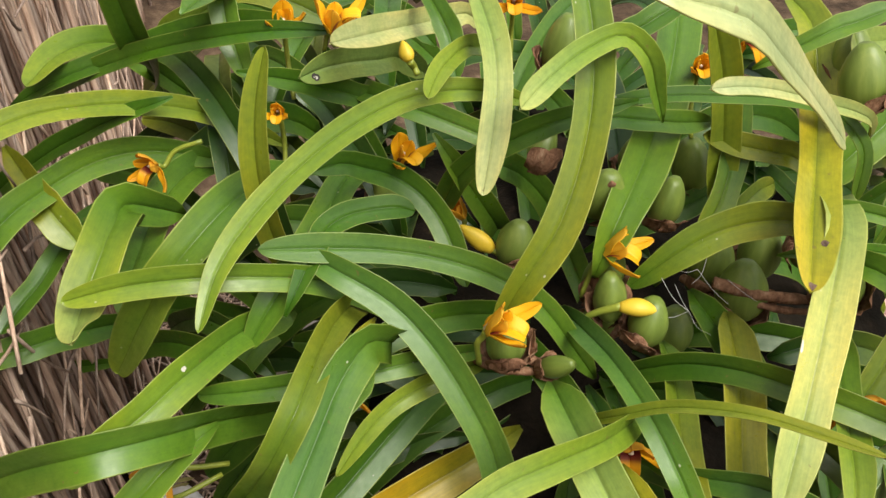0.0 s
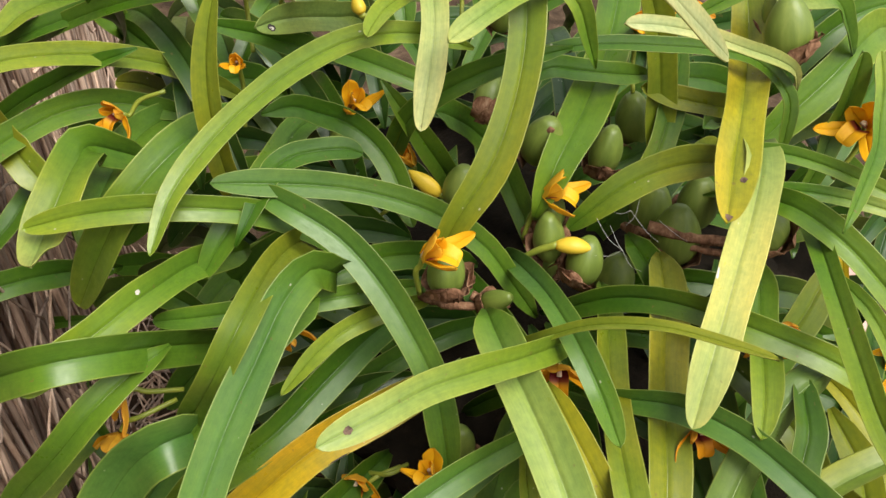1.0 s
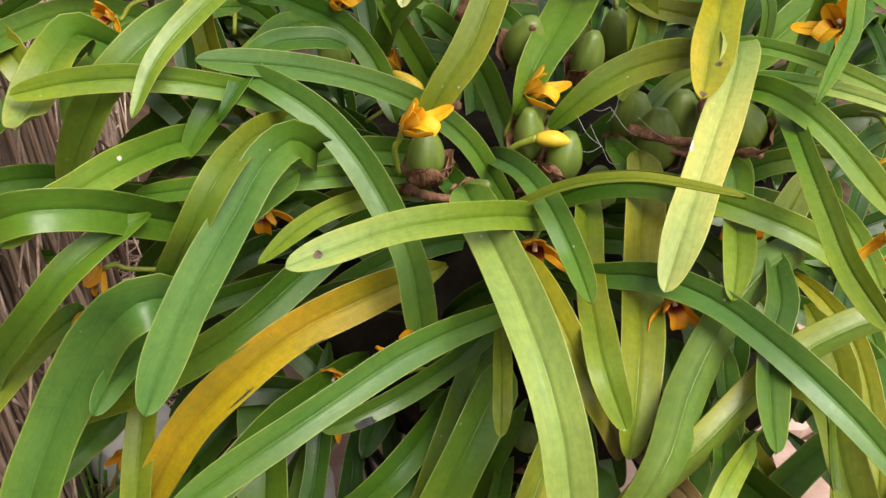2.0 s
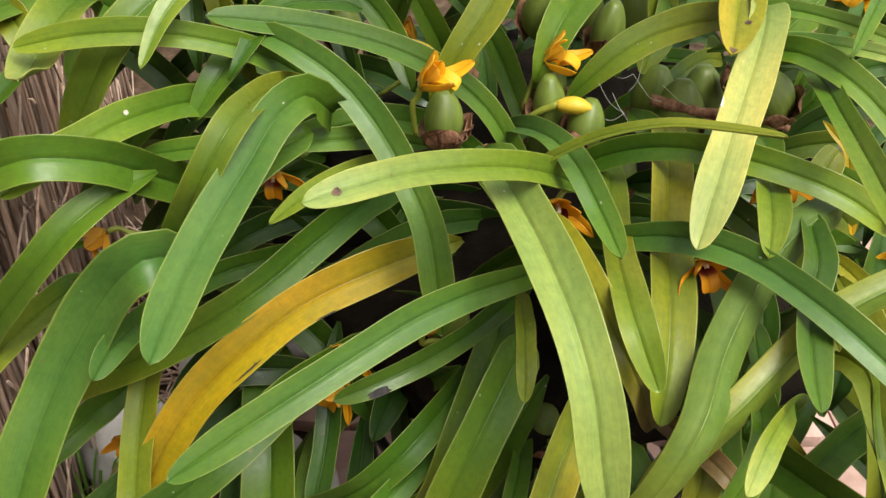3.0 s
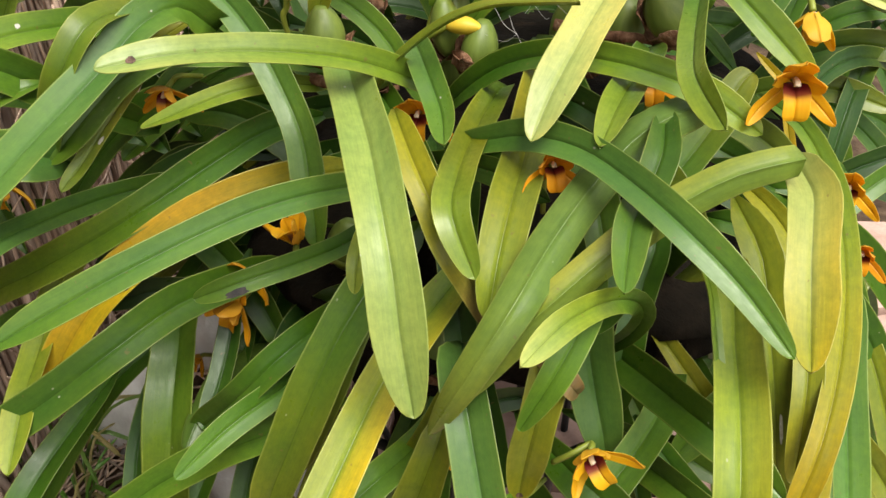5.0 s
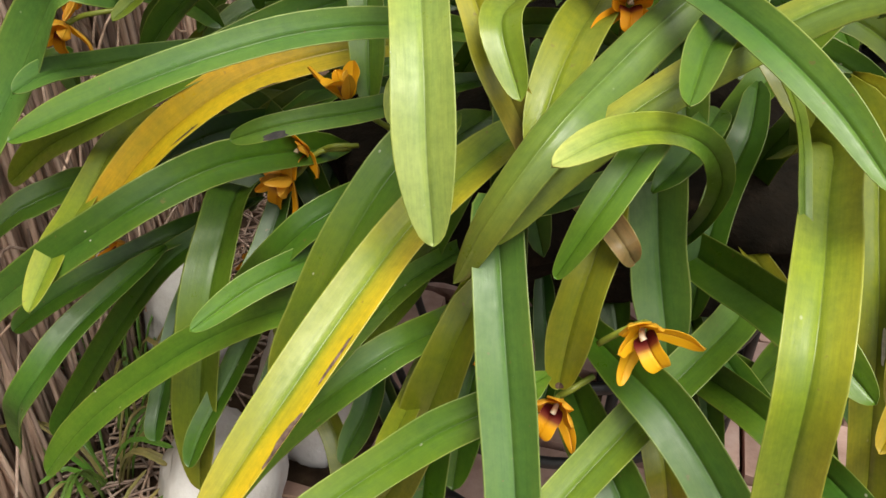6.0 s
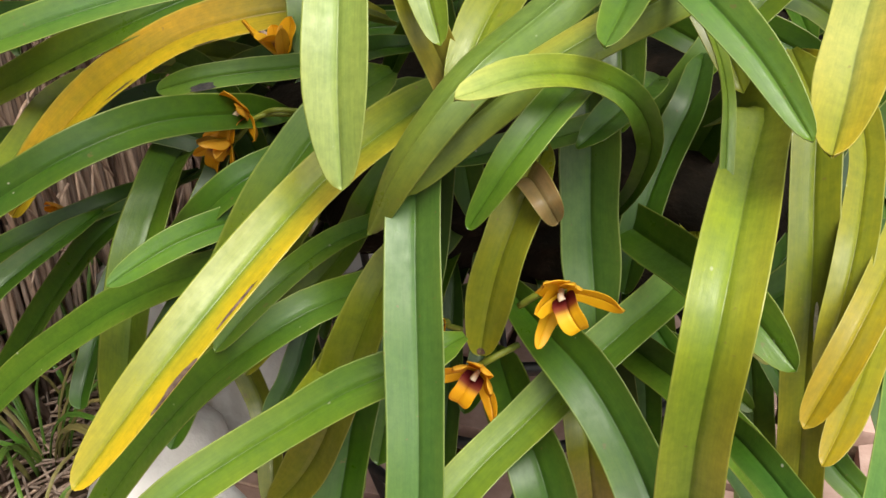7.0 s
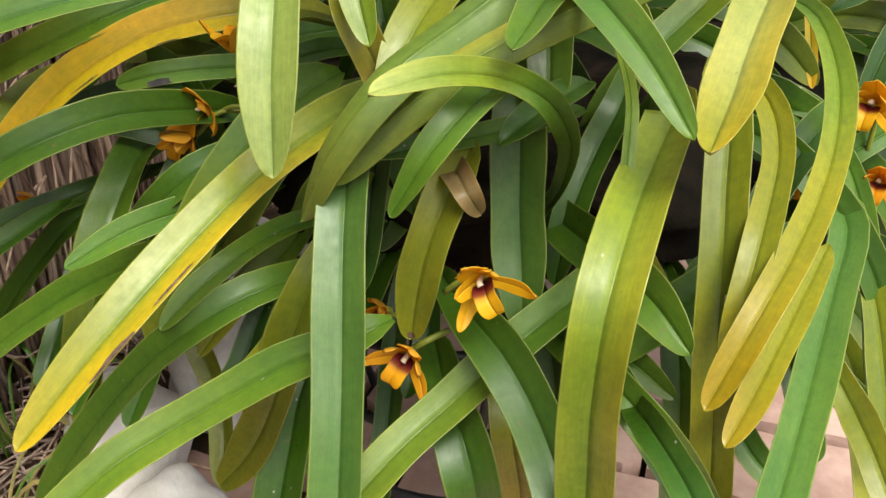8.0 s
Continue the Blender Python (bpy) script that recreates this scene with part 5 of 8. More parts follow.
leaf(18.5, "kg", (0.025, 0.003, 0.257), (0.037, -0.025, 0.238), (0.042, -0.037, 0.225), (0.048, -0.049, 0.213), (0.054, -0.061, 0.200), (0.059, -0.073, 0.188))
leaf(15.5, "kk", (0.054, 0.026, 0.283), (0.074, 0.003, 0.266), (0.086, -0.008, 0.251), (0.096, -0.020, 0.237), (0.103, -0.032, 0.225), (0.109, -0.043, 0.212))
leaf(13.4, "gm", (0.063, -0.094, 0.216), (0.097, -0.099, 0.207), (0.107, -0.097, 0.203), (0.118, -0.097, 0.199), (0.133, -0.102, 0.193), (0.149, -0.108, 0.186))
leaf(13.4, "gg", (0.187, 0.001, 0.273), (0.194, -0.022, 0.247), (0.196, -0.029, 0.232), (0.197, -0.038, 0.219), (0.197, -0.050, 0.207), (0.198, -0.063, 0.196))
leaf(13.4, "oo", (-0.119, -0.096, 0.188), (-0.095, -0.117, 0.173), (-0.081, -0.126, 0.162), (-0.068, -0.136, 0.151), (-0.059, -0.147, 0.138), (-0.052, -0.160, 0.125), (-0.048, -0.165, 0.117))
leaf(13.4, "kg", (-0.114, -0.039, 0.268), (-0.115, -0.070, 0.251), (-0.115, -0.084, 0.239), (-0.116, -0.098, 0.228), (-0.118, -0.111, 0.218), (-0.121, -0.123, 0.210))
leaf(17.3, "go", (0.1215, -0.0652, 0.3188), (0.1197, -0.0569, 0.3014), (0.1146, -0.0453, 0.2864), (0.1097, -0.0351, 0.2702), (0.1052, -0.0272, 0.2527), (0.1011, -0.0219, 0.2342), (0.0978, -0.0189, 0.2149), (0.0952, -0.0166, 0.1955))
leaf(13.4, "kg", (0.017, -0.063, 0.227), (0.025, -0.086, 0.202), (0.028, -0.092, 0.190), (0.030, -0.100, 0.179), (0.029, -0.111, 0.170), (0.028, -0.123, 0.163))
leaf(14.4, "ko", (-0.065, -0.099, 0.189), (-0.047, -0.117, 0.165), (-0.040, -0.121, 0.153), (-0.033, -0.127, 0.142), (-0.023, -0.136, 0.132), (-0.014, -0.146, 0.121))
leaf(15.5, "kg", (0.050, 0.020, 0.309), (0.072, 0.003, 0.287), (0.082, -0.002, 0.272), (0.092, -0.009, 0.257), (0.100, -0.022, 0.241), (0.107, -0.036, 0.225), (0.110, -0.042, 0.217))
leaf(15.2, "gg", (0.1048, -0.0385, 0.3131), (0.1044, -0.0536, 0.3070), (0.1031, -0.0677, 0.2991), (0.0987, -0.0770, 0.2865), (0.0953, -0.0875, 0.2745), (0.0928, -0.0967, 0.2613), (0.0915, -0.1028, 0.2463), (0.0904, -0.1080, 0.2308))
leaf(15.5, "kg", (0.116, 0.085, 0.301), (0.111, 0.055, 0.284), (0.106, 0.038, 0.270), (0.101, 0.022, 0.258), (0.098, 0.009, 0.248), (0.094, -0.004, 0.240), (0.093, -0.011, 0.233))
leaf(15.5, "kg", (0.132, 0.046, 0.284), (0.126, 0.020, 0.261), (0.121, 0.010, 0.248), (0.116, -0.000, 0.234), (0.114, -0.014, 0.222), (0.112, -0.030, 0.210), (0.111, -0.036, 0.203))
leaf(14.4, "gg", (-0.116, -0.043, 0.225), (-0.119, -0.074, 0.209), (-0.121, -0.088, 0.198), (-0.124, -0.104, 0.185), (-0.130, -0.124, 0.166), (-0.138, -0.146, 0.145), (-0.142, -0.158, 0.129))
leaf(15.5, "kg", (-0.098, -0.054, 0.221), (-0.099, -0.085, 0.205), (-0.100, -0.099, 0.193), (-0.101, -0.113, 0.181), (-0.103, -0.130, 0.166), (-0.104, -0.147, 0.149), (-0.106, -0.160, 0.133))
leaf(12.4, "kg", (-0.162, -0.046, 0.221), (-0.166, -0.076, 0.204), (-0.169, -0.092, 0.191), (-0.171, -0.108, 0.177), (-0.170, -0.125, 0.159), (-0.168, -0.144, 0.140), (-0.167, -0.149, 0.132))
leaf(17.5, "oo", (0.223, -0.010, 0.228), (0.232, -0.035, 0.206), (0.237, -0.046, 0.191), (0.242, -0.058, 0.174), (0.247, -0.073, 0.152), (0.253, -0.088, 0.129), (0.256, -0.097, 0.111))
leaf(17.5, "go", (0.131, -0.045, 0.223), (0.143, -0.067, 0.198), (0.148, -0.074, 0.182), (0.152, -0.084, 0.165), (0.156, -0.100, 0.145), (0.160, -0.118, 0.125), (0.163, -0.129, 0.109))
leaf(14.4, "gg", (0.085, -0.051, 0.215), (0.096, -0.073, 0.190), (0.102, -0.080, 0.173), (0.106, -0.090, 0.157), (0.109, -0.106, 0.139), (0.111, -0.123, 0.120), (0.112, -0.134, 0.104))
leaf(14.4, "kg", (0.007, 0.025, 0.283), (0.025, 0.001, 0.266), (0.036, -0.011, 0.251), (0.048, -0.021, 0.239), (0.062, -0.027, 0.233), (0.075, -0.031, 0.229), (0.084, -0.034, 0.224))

leaf(17.7, "ol", (0.0203, 0.0783, 0.5139), (0.0353, 0.0795, 0.5015), (0.0435, 0.0824, 0.4834), (0.0502, 0.0841, 0.4645), (0.0550, 0.0845, 0.4451), (0.0582, 0.0827, 0.4254), (0.0593, 0.0779, 0.4060), (0.0585, 0.0697, 0.3877))
leaf(8.4, "gm", (-0.0335, 0.0490, 0.4527), (-0.0101, 0.0489, 0.4678), (0.0172, 0.0542, 0.4696), (0.0449, 0.0570, 0.4677), (0.0725, 0.0601, 0.4645), (0.0992, 0.0616, 0.4572), (0.1188, 0.0562, 0.4387), (0.1194, 0.0474, 0.4124))
leaf(5.8, "hy", (0.1603, 0.0594, 0.3512), (0.1670, 0.0535, 0.3452), (0.1736, 0.0476, 0.3391), (0.1765, 0.0442, 0.3298), (0.1789, 0.0412, 0.3198), (0.1813, 0.0381, 0.3098), (0.1837, 0.0350, 0.2998), (0.1861, 0.0319, 0.2898))
leaf(20.8, "oo", (0.0155, -0.1502, 0.2697), (0.0093, -0.1680, 0.2536), (0.0018, -0.1745, 0.2314), (-0.0061, -0.1741, 0.2079), (-0.0144, -0.1715, 0.1847), (-0.0239, -0.1691, 0.1619), (-0.0358, -0.1677, 0.1402), (-0.0504, -0.1675, 0.1202))
leaf(13.4, "gm", (0.0720, -0.1469, 0.3078), (0.0781, -0.1394, 0.3131), (0.0821, -0.1300, 0.3156), (0.0842, -0.1192, 0.3157), (0.0861, -0.1083, 0.3156), (0.0879, -0.0975, 0.3150), (0.0893, -0.0866, 0.3141), (0.0906, -0.0757, 0.3130))

flower(-0.0705, -0.0460, 0.4130, (0.55, -0.3, 0.78), 0.036, 22, stem=[(-0.0745, -0.044, 0.402), (-0.073, -0.04, 0.385)], up=(-0.75, 0.2, 0.55), seed=0, tint=0.06)
flower(-0.0095, 0.0240, 0.3965, (0.72, -0.25, 0.62), 0.037, 26, stem=[(-0.014, 0.023, 0.388), (-0.019, 0.018, 0.372)], up=(-0.65, 0.2, 0.7), seed=1, tint=0.04)
flower(-0.2460, 0.0790, 0.4090, (-0.45, -0.75, 0.2), 0.026, 50, stem=[(-0.237, 0.088, 0.413), (-0.222, 0.09, 0.418)], seed=2, tint=0.5)
flower(-0.1114, 0.0588, 0.4270, (0.25, -0.3, 0.85), 0.03, 26, stem=[(-0.108, 0.06, 0.418), (-0.1, 0.055, 0.4)], seed=3, tint=0.15)
flower(-0.2162, -0.0720, 0.3452, (-0.75, -0.45, -0.4), 0.028, 48, stem=[(-0.205, -0.068, 0.343), (-0.19, -0.062, 0.338)], seed=4, tint=0.65)
flower(-0.2168, -0.0840, 0.3300, (-0.15, -0.8, -0.55), 0.028, 50, stem=[(-0.208, -0.076, 0.334), (-0.193, -0.066, 0.335)], seed=5, tint=0.4)
flower(-0.1400, -0.0440, 0.3650, (-0.05, -0.75, -0.5), 0.028, 52, stem=[(-0.136, -0.036, 0.369), (-0.128, -0.024, 0.364)], seed=6, tint=0.6)
flower(-0.1058, -0.0631, 0.2669, (-0.25, -0.8, 0.1), 0.035, 46, stem=[(-0.09, -0.064, 0.272), (-0.08, -0.056, 0.27)], up=(-0.2, 0, 1), seed=7, tint=0.45)
flower(-0.1101, -0.0749, 0.2573, (-0.35, -0.75, -0.3), 0.033, 40, stem=[(-0.098, -0.064, 0.268), (-0.084, -0.056, 0.268)], up=(0.3, 0, 1), seed=8, tint=0.5)
flower(-0.0665, -0.0925, 0.3095, (-0.15, -0.1, 0.95), 0.03, 26, stem=[(-0.06, -0.09, 0.302), (-0.046, -0.082, 0.29)], up=(0.3, 0.8, 0.2), seed=9, tint=0.12)
flower(0.0755, -0.1700, 0.2656, (0.22, -0.9, -0.08), 0.03, 50, stem=[(0.0675, -0.168, 0.262), (0.06, -0.166, 0.254)], up=(-0.62, 0, 0.78), seed=10, tint=0.08)
flower(0.0454, -0.1650, 0.2211, (-0.1, -0.9, -0.1), 0.029, 55, stem=[(0.05, -0.158, 0.224), (0.057, -0.15, 0.226)], up=(0.42, 0, 0.9), seed=11, tint=0.4)
flower(-0.0072, -0.0715, 0.3690, (-0.05, -0.93, -0.1), 0.03, 56, stem=[(-0.004, -0.062, 0.371), (0.002, -0.052, 0.366)], seed=12, tint=0.5)
flower(0.1464, -0.0870, 0.3945, (0.0, -0.92, -0.1), 0.034, 54, stem=[(0.15, -0.078, 0.393), (0.156, -0.066, 0.385)], seed=13, tint=0.25)
flower(0.1590, -0.0460, 0.4080, (0.05, -0.5, -0.75), 0.03, 30, seed=14, tint=0.1)
flower(0.0953, -0.0580, 0.3825, (0.0, -0.9, 0.0), 0.028, 58, seed=15, tint=0.65)
flower(0.0534, -0.0980, 0.3589, (0.2, -0.85, 0.15), 0.027, 44, seed=16, tint=0.75)
flower(-0.1760, 0.1210, 0.4690, (0.1, -0.4, 0.85), 0.03, 20, seed=17, tint=0.1)
flower(-0.1470, 0.1000, 0.4770, (0.25, 0, 0.95), 0.036, 30, stem=[(-0.15, 0.106, 0.475), (-0.153, 0.105, 0.465)], seed=18, tint=0.05)
flower(0.0690, 0.1130, 0.4680, (0.3, -0.7, 0.2), 0.03, 50, seed=19, tint=0.5)
flower(0.0480, 0.1160, 0.4480, (0, -0.5, 0.7), 0.024, 22, seed=20, tint=0.2)
flower(-0.0530, 0.1390, 0.4750, (0, -0.6, 0.6), 0.027, 32, seed=21, tint=0.5)
flower(0.1508, 0.0333, 0.4354, (-0.55, -0.55, 0.5), 0.036, 40, up=(0.5, 0.2, 0.8), seed=22, tint=0.12)
flower(0.2140, 0.0220, 0.2886, (-0.3, -0.85, 0.1), 0.034, 48, seed=23, tint=0.2)
flower(0.2237, 0.0062, 0.2558, (-0.2, -0.8, 0.1), 0.028, 40, seed=24, tint=0.7)
flower(0.1884, 0.0036, 0.2507, (-0.2, -0.8, 0.1), 0.022, 30, seed=25, tint=0.5)
flower(0.0150, -0.1180, 0.2070, (-0.2, -0.8, 0.2), 0.025, 26, stem=[(0.016, -0.113, 0.202), (0.021, -0.107, 0.197)], seed=26, tint=0.4)
flower(-0.2370, -0.0575, 0.1886, (-0.2, -0.8, 0.1), 0.026, 40, seed=27, tint=0.6)
flower(-0.1670, -0.0280, 0.1750, (-0.2, -0.8, 0.1), 0.02, 30, seed=28, tint=0.3)
flower(-0.1780, 0.0900, 0.4350, (0, -0.6, 0.6), 0.02, 20, seed=29, tint=0.2)
flower(-0.0795, 0.0576, 0.3920, (-0.35, -0.1, 0.9), 0.026, 10, seed=30, tint=0.5)
bud([(-0.0040, -0.0030, 0.3855), (0.0060, -0.0042, 0.3860), (0.0150, -0.0050, 0.3848)], 0.0046, [(-0.0190, 0.0010, 0.3740), (-0.0120, -0.0010, 0.3805), (-0.0030, -0.0030, 0.3858)])
bud([(-0.0640, 0.0370, 0.3870), (-0.0725, 0.0400, 0.3925), (-0.0815, 0.0430, 0.3985)], 0.0050, [(-0.0510, 0.0340, 0.3800), (-0.0570, 0.0355, 0.3835), (-0.0645, 0.0370, 0.3875)])
bud([(-0.108, 0.096, 0.464), (-0.110, 0.100, 0.467), (-0.112, 0.103, 0.472)], 0.0040, [(-0.104, 0.096, 0.456), (-0.106, 0.099, 0.459), (-0.108, 0.096, 0.464)])
blemish(spotted_leaf, (-0.0944, -0.1519, 0.4235), 0.0034, 0.0032, MARK_BROWN, "small dark spot", 0)
blemish(nicked_leaf, (-0.0843, -0.1267, 0.3034), 0.0105, 0.0042, MARK_DARK, "blackened patch", 1)
blemish(burnt_leaf, (-0.0277, -0.2415, 0.2508), 0.02, 0.003, MARK_BROWN, "scorched brown edge", 2)
blemish(burnt_leaf, (-0.0189, -0.2186, 0.2662), 0.02, 0.0012, MARK_BROWN, "thin scorched edge", 3)
blemish(scarred_leaf, (0.0587, -0.0542, 0.4117), 0.006, 0.002, MARK_PALE, "bleached nick", 4)
blemish(ringed_leaf, (-0.1557, 0.0853, 0.4603), 0.0055, 0.0042, MARK_DARK, "brown ring spot", 5)
blemish(ringed_leaf, (-0.1557, 0.0853, 0.4603), 0.003, 0.0022, MARK_PALE, "pale heart of the spot", 6)
blemish(hanging_leaf, (0.0781, -0.0137, 0.4362), 0.0044, 0.0034, MARK_BROWN, "small brown spot", 7)
blemish(golden_leaf, (-0.1497, -0.0963, 0.2842), 0.018, 0.0011, MARK_DARK, "thin dark crack", 8)
blemish(golden_leaf, (-0.1137, -0.0764, 0.3040), 0.014, 0.0008, MARK_DARK, "thin dark crack", 9)
blemish(chipped_leaf, (-0.1463, -0.0633, 0.3746), 0.004, 0.0018, MARK_PALE, "bleached chip", 10)
blemish(chipped_leaf, (-0.1573, -0.0844, 0.3552), 0.005, 0.0022, MARK_PALE, "bleached chip", 11)
blemish(grazed_leaf, (0.1608, -0.1248, 0.2438), 0.015, 0.0016, MARK_PALE, "grey graze", 12)
blemish(brown_tipped_leaf, (0.0461, -0.1643, 0.2300), 0.0035, 0.0032, MARK_BROWN, "brown dry tip", 13)
blemish(flecked_leaf, (-0.2004, -0.0595, 0.4013), 0.0026, 0.0022, MARK_PALE, "pale fleck", 14)
blemish(hanging_leaf, (0.0663, -0.0369, 0.4313), 0.004, 0.004, MARK_BROWN, "brown dry tip", 15)
bulb(-0.0595, -0.0300, 0.3755, 0.0275, 0.0215, (-6, 2), 1, torn=7)
bulb(-0.0118, 0.0540, 0.3985, 0.033, 0.0245, (14, 10), 2, old=True)
bulb(-0.0110, 0.0220, 0.3640, 0.025, 0.0200, (8, 58), 3)
bulb(0.0103, -0.0025, 0.3600, 0.028, 0.0235, (8, 6), 4)
bulb(0.0415, 0.0400, 0.3070, 0.032, 0.027, (6, -5), 5)
bulb(0.0545, 0.1050, 0.3770, 0.036, 0.027, (10, 0), 6)
bulb(-0.033, 0.101, 0.453, 0.034, 0.022, (12, 0), 7)
bulb(-0.006, 0.028, 0.368, 0.028, 0.021, (5, 5), 8)
bulb(-0.055, 0.036, 0.378, 0.028, 0.021, (5, -8), 9)
bulb(0.1137, 0.0110, 0.3760, 0.030, 0.026, (10, 30), 10)
bulb(0.067, 0.024, 0.352, 0.036, 0.028, (6, 4), 11)
bulb(0.116, 0.064, 0.456, 0.034, 0.025, (10, 12), 12)
bulb(-0.042, 0.068, 0.417, 0.026, 0.018, (20, 45), 13)
bulb(-0.004, -0.081, 0.221, 0.032, 0.025, (5, 0), 14)
bulb(-0.056, -0.052, 0.269, 0.03, 0.023, (0, 10), 15)
bulb(0.056, 0.051, 0.348, 0.036, 0.027, (6, 0), 16)
bulb(0.088, 0.063, 0.346, 0.034, 0.026, (6, 0), 17)
bulb(-0.006, 0.027, 0.334, 0.03, 0.022, (4, 0), 18)
bulb(-0.120, 0.094, 0.367, 0.032, 0.024, (6, 0), 19)
bulb(0.022, 0.106, 0.381, 0.034, 0.024, (8, 0), 20)
bulb(0.026, 0.061, 0.386, 0.032, 0.022, (8, 0), 21)
bulb(0.103, 0.050, 0.369, 0.034, 0.026, (8, 20), 22)
bulb(0.112, -0.020, 0.232, 0.032, 0.026, (8, 0), 23)
bulb(0.122, 0.097, 0.446, 0.036, 0.027, (8, -10), 24)
bulb(-0.042, -0.021, 0.360, 0.022, 0.012, (10, -50), 25)
bulb(-0.005, 0.009, 0.366, 0.03, 0.02, (5, 0), 26)
# Filler leaves for the depth of the clump; tone k paints its shade.
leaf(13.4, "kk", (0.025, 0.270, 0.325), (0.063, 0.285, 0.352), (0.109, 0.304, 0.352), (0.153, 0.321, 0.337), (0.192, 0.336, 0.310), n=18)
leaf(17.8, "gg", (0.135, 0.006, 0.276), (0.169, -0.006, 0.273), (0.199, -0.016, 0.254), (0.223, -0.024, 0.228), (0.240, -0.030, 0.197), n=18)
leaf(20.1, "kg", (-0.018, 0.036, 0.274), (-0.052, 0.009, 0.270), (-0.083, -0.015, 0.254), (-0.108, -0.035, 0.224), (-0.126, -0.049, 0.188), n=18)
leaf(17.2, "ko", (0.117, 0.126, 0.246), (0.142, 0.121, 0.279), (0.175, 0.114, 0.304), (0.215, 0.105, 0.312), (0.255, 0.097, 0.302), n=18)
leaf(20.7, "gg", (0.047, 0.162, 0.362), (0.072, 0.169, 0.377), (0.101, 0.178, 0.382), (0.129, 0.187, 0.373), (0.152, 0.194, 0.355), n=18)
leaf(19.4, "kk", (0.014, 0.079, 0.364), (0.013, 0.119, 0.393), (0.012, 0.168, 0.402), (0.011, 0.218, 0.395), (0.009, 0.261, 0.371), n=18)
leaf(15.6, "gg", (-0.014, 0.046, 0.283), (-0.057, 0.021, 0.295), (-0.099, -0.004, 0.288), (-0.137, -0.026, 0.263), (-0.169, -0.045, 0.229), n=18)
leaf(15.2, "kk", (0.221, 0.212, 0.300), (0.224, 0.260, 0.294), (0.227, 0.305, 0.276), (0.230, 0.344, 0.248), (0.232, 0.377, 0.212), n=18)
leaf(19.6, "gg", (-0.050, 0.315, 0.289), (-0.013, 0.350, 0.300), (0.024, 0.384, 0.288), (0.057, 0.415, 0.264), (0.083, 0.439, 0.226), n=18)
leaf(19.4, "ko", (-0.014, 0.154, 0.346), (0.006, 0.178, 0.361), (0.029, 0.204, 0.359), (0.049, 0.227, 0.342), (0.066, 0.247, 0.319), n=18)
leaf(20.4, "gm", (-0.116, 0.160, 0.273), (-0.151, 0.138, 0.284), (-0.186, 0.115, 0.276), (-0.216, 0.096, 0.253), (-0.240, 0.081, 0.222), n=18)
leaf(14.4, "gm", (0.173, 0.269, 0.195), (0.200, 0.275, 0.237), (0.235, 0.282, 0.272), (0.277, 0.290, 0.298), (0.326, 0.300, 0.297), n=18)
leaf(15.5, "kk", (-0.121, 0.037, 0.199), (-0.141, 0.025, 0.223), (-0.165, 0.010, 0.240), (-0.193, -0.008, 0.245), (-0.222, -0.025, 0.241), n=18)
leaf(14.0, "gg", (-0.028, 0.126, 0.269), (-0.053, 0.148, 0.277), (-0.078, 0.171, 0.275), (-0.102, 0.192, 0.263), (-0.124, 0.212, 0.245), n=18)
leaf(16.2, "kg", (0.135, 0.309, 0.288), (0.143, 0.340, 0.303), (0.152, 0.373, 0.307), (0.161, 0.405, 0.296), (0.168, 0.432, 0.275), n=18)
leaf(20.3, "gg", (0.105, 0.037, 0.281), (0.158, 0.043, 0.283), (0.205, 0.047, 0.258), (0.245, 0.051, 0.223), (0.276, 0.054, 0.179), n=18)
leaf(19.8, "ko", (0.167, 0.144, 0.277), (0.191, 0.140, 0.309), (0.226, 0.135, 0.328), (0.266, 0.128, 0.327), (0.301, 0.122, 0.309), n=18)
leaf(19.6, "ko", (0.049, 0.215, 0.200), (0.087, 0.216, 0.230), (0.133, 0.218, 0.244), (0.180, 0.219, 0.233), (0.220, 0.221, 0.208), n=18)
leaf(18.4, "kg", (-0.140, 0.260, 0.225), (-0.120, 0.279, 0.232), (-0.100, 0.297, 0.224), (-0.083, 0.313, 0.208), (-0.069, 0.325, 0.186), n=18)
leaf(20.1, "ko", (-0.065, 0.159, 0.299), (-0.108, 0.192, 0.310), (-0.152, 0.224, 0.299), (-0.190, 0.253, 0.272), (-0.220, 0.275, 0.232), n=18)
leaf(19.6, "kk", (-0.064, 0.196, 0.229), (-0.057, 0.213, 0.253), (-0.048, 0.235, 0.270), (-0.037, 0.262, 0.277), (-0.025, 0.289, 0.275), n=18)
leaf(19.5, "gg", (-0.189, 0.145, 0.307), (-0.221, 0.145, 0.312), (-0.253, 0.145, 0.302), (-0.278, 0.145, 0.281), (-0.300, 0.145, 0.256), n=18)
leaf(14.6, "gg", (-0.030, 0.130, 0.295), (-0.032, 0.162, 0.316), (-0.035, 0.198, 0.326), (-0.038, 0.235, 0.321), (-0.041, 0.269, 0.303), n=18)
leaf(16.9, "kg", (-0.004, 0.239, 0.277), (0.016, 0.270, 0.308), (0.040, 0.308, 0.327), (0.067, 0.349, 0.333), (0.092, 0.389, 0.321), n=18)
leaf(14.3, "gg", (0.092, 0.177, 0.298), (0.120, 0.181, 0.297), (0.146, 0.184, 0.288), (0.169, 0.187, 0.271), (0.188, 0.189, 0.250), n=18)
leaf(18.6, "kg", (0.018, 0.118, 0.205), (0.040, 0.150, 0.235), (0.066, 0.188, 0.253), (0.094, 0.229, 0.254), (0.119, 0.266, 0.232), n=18)
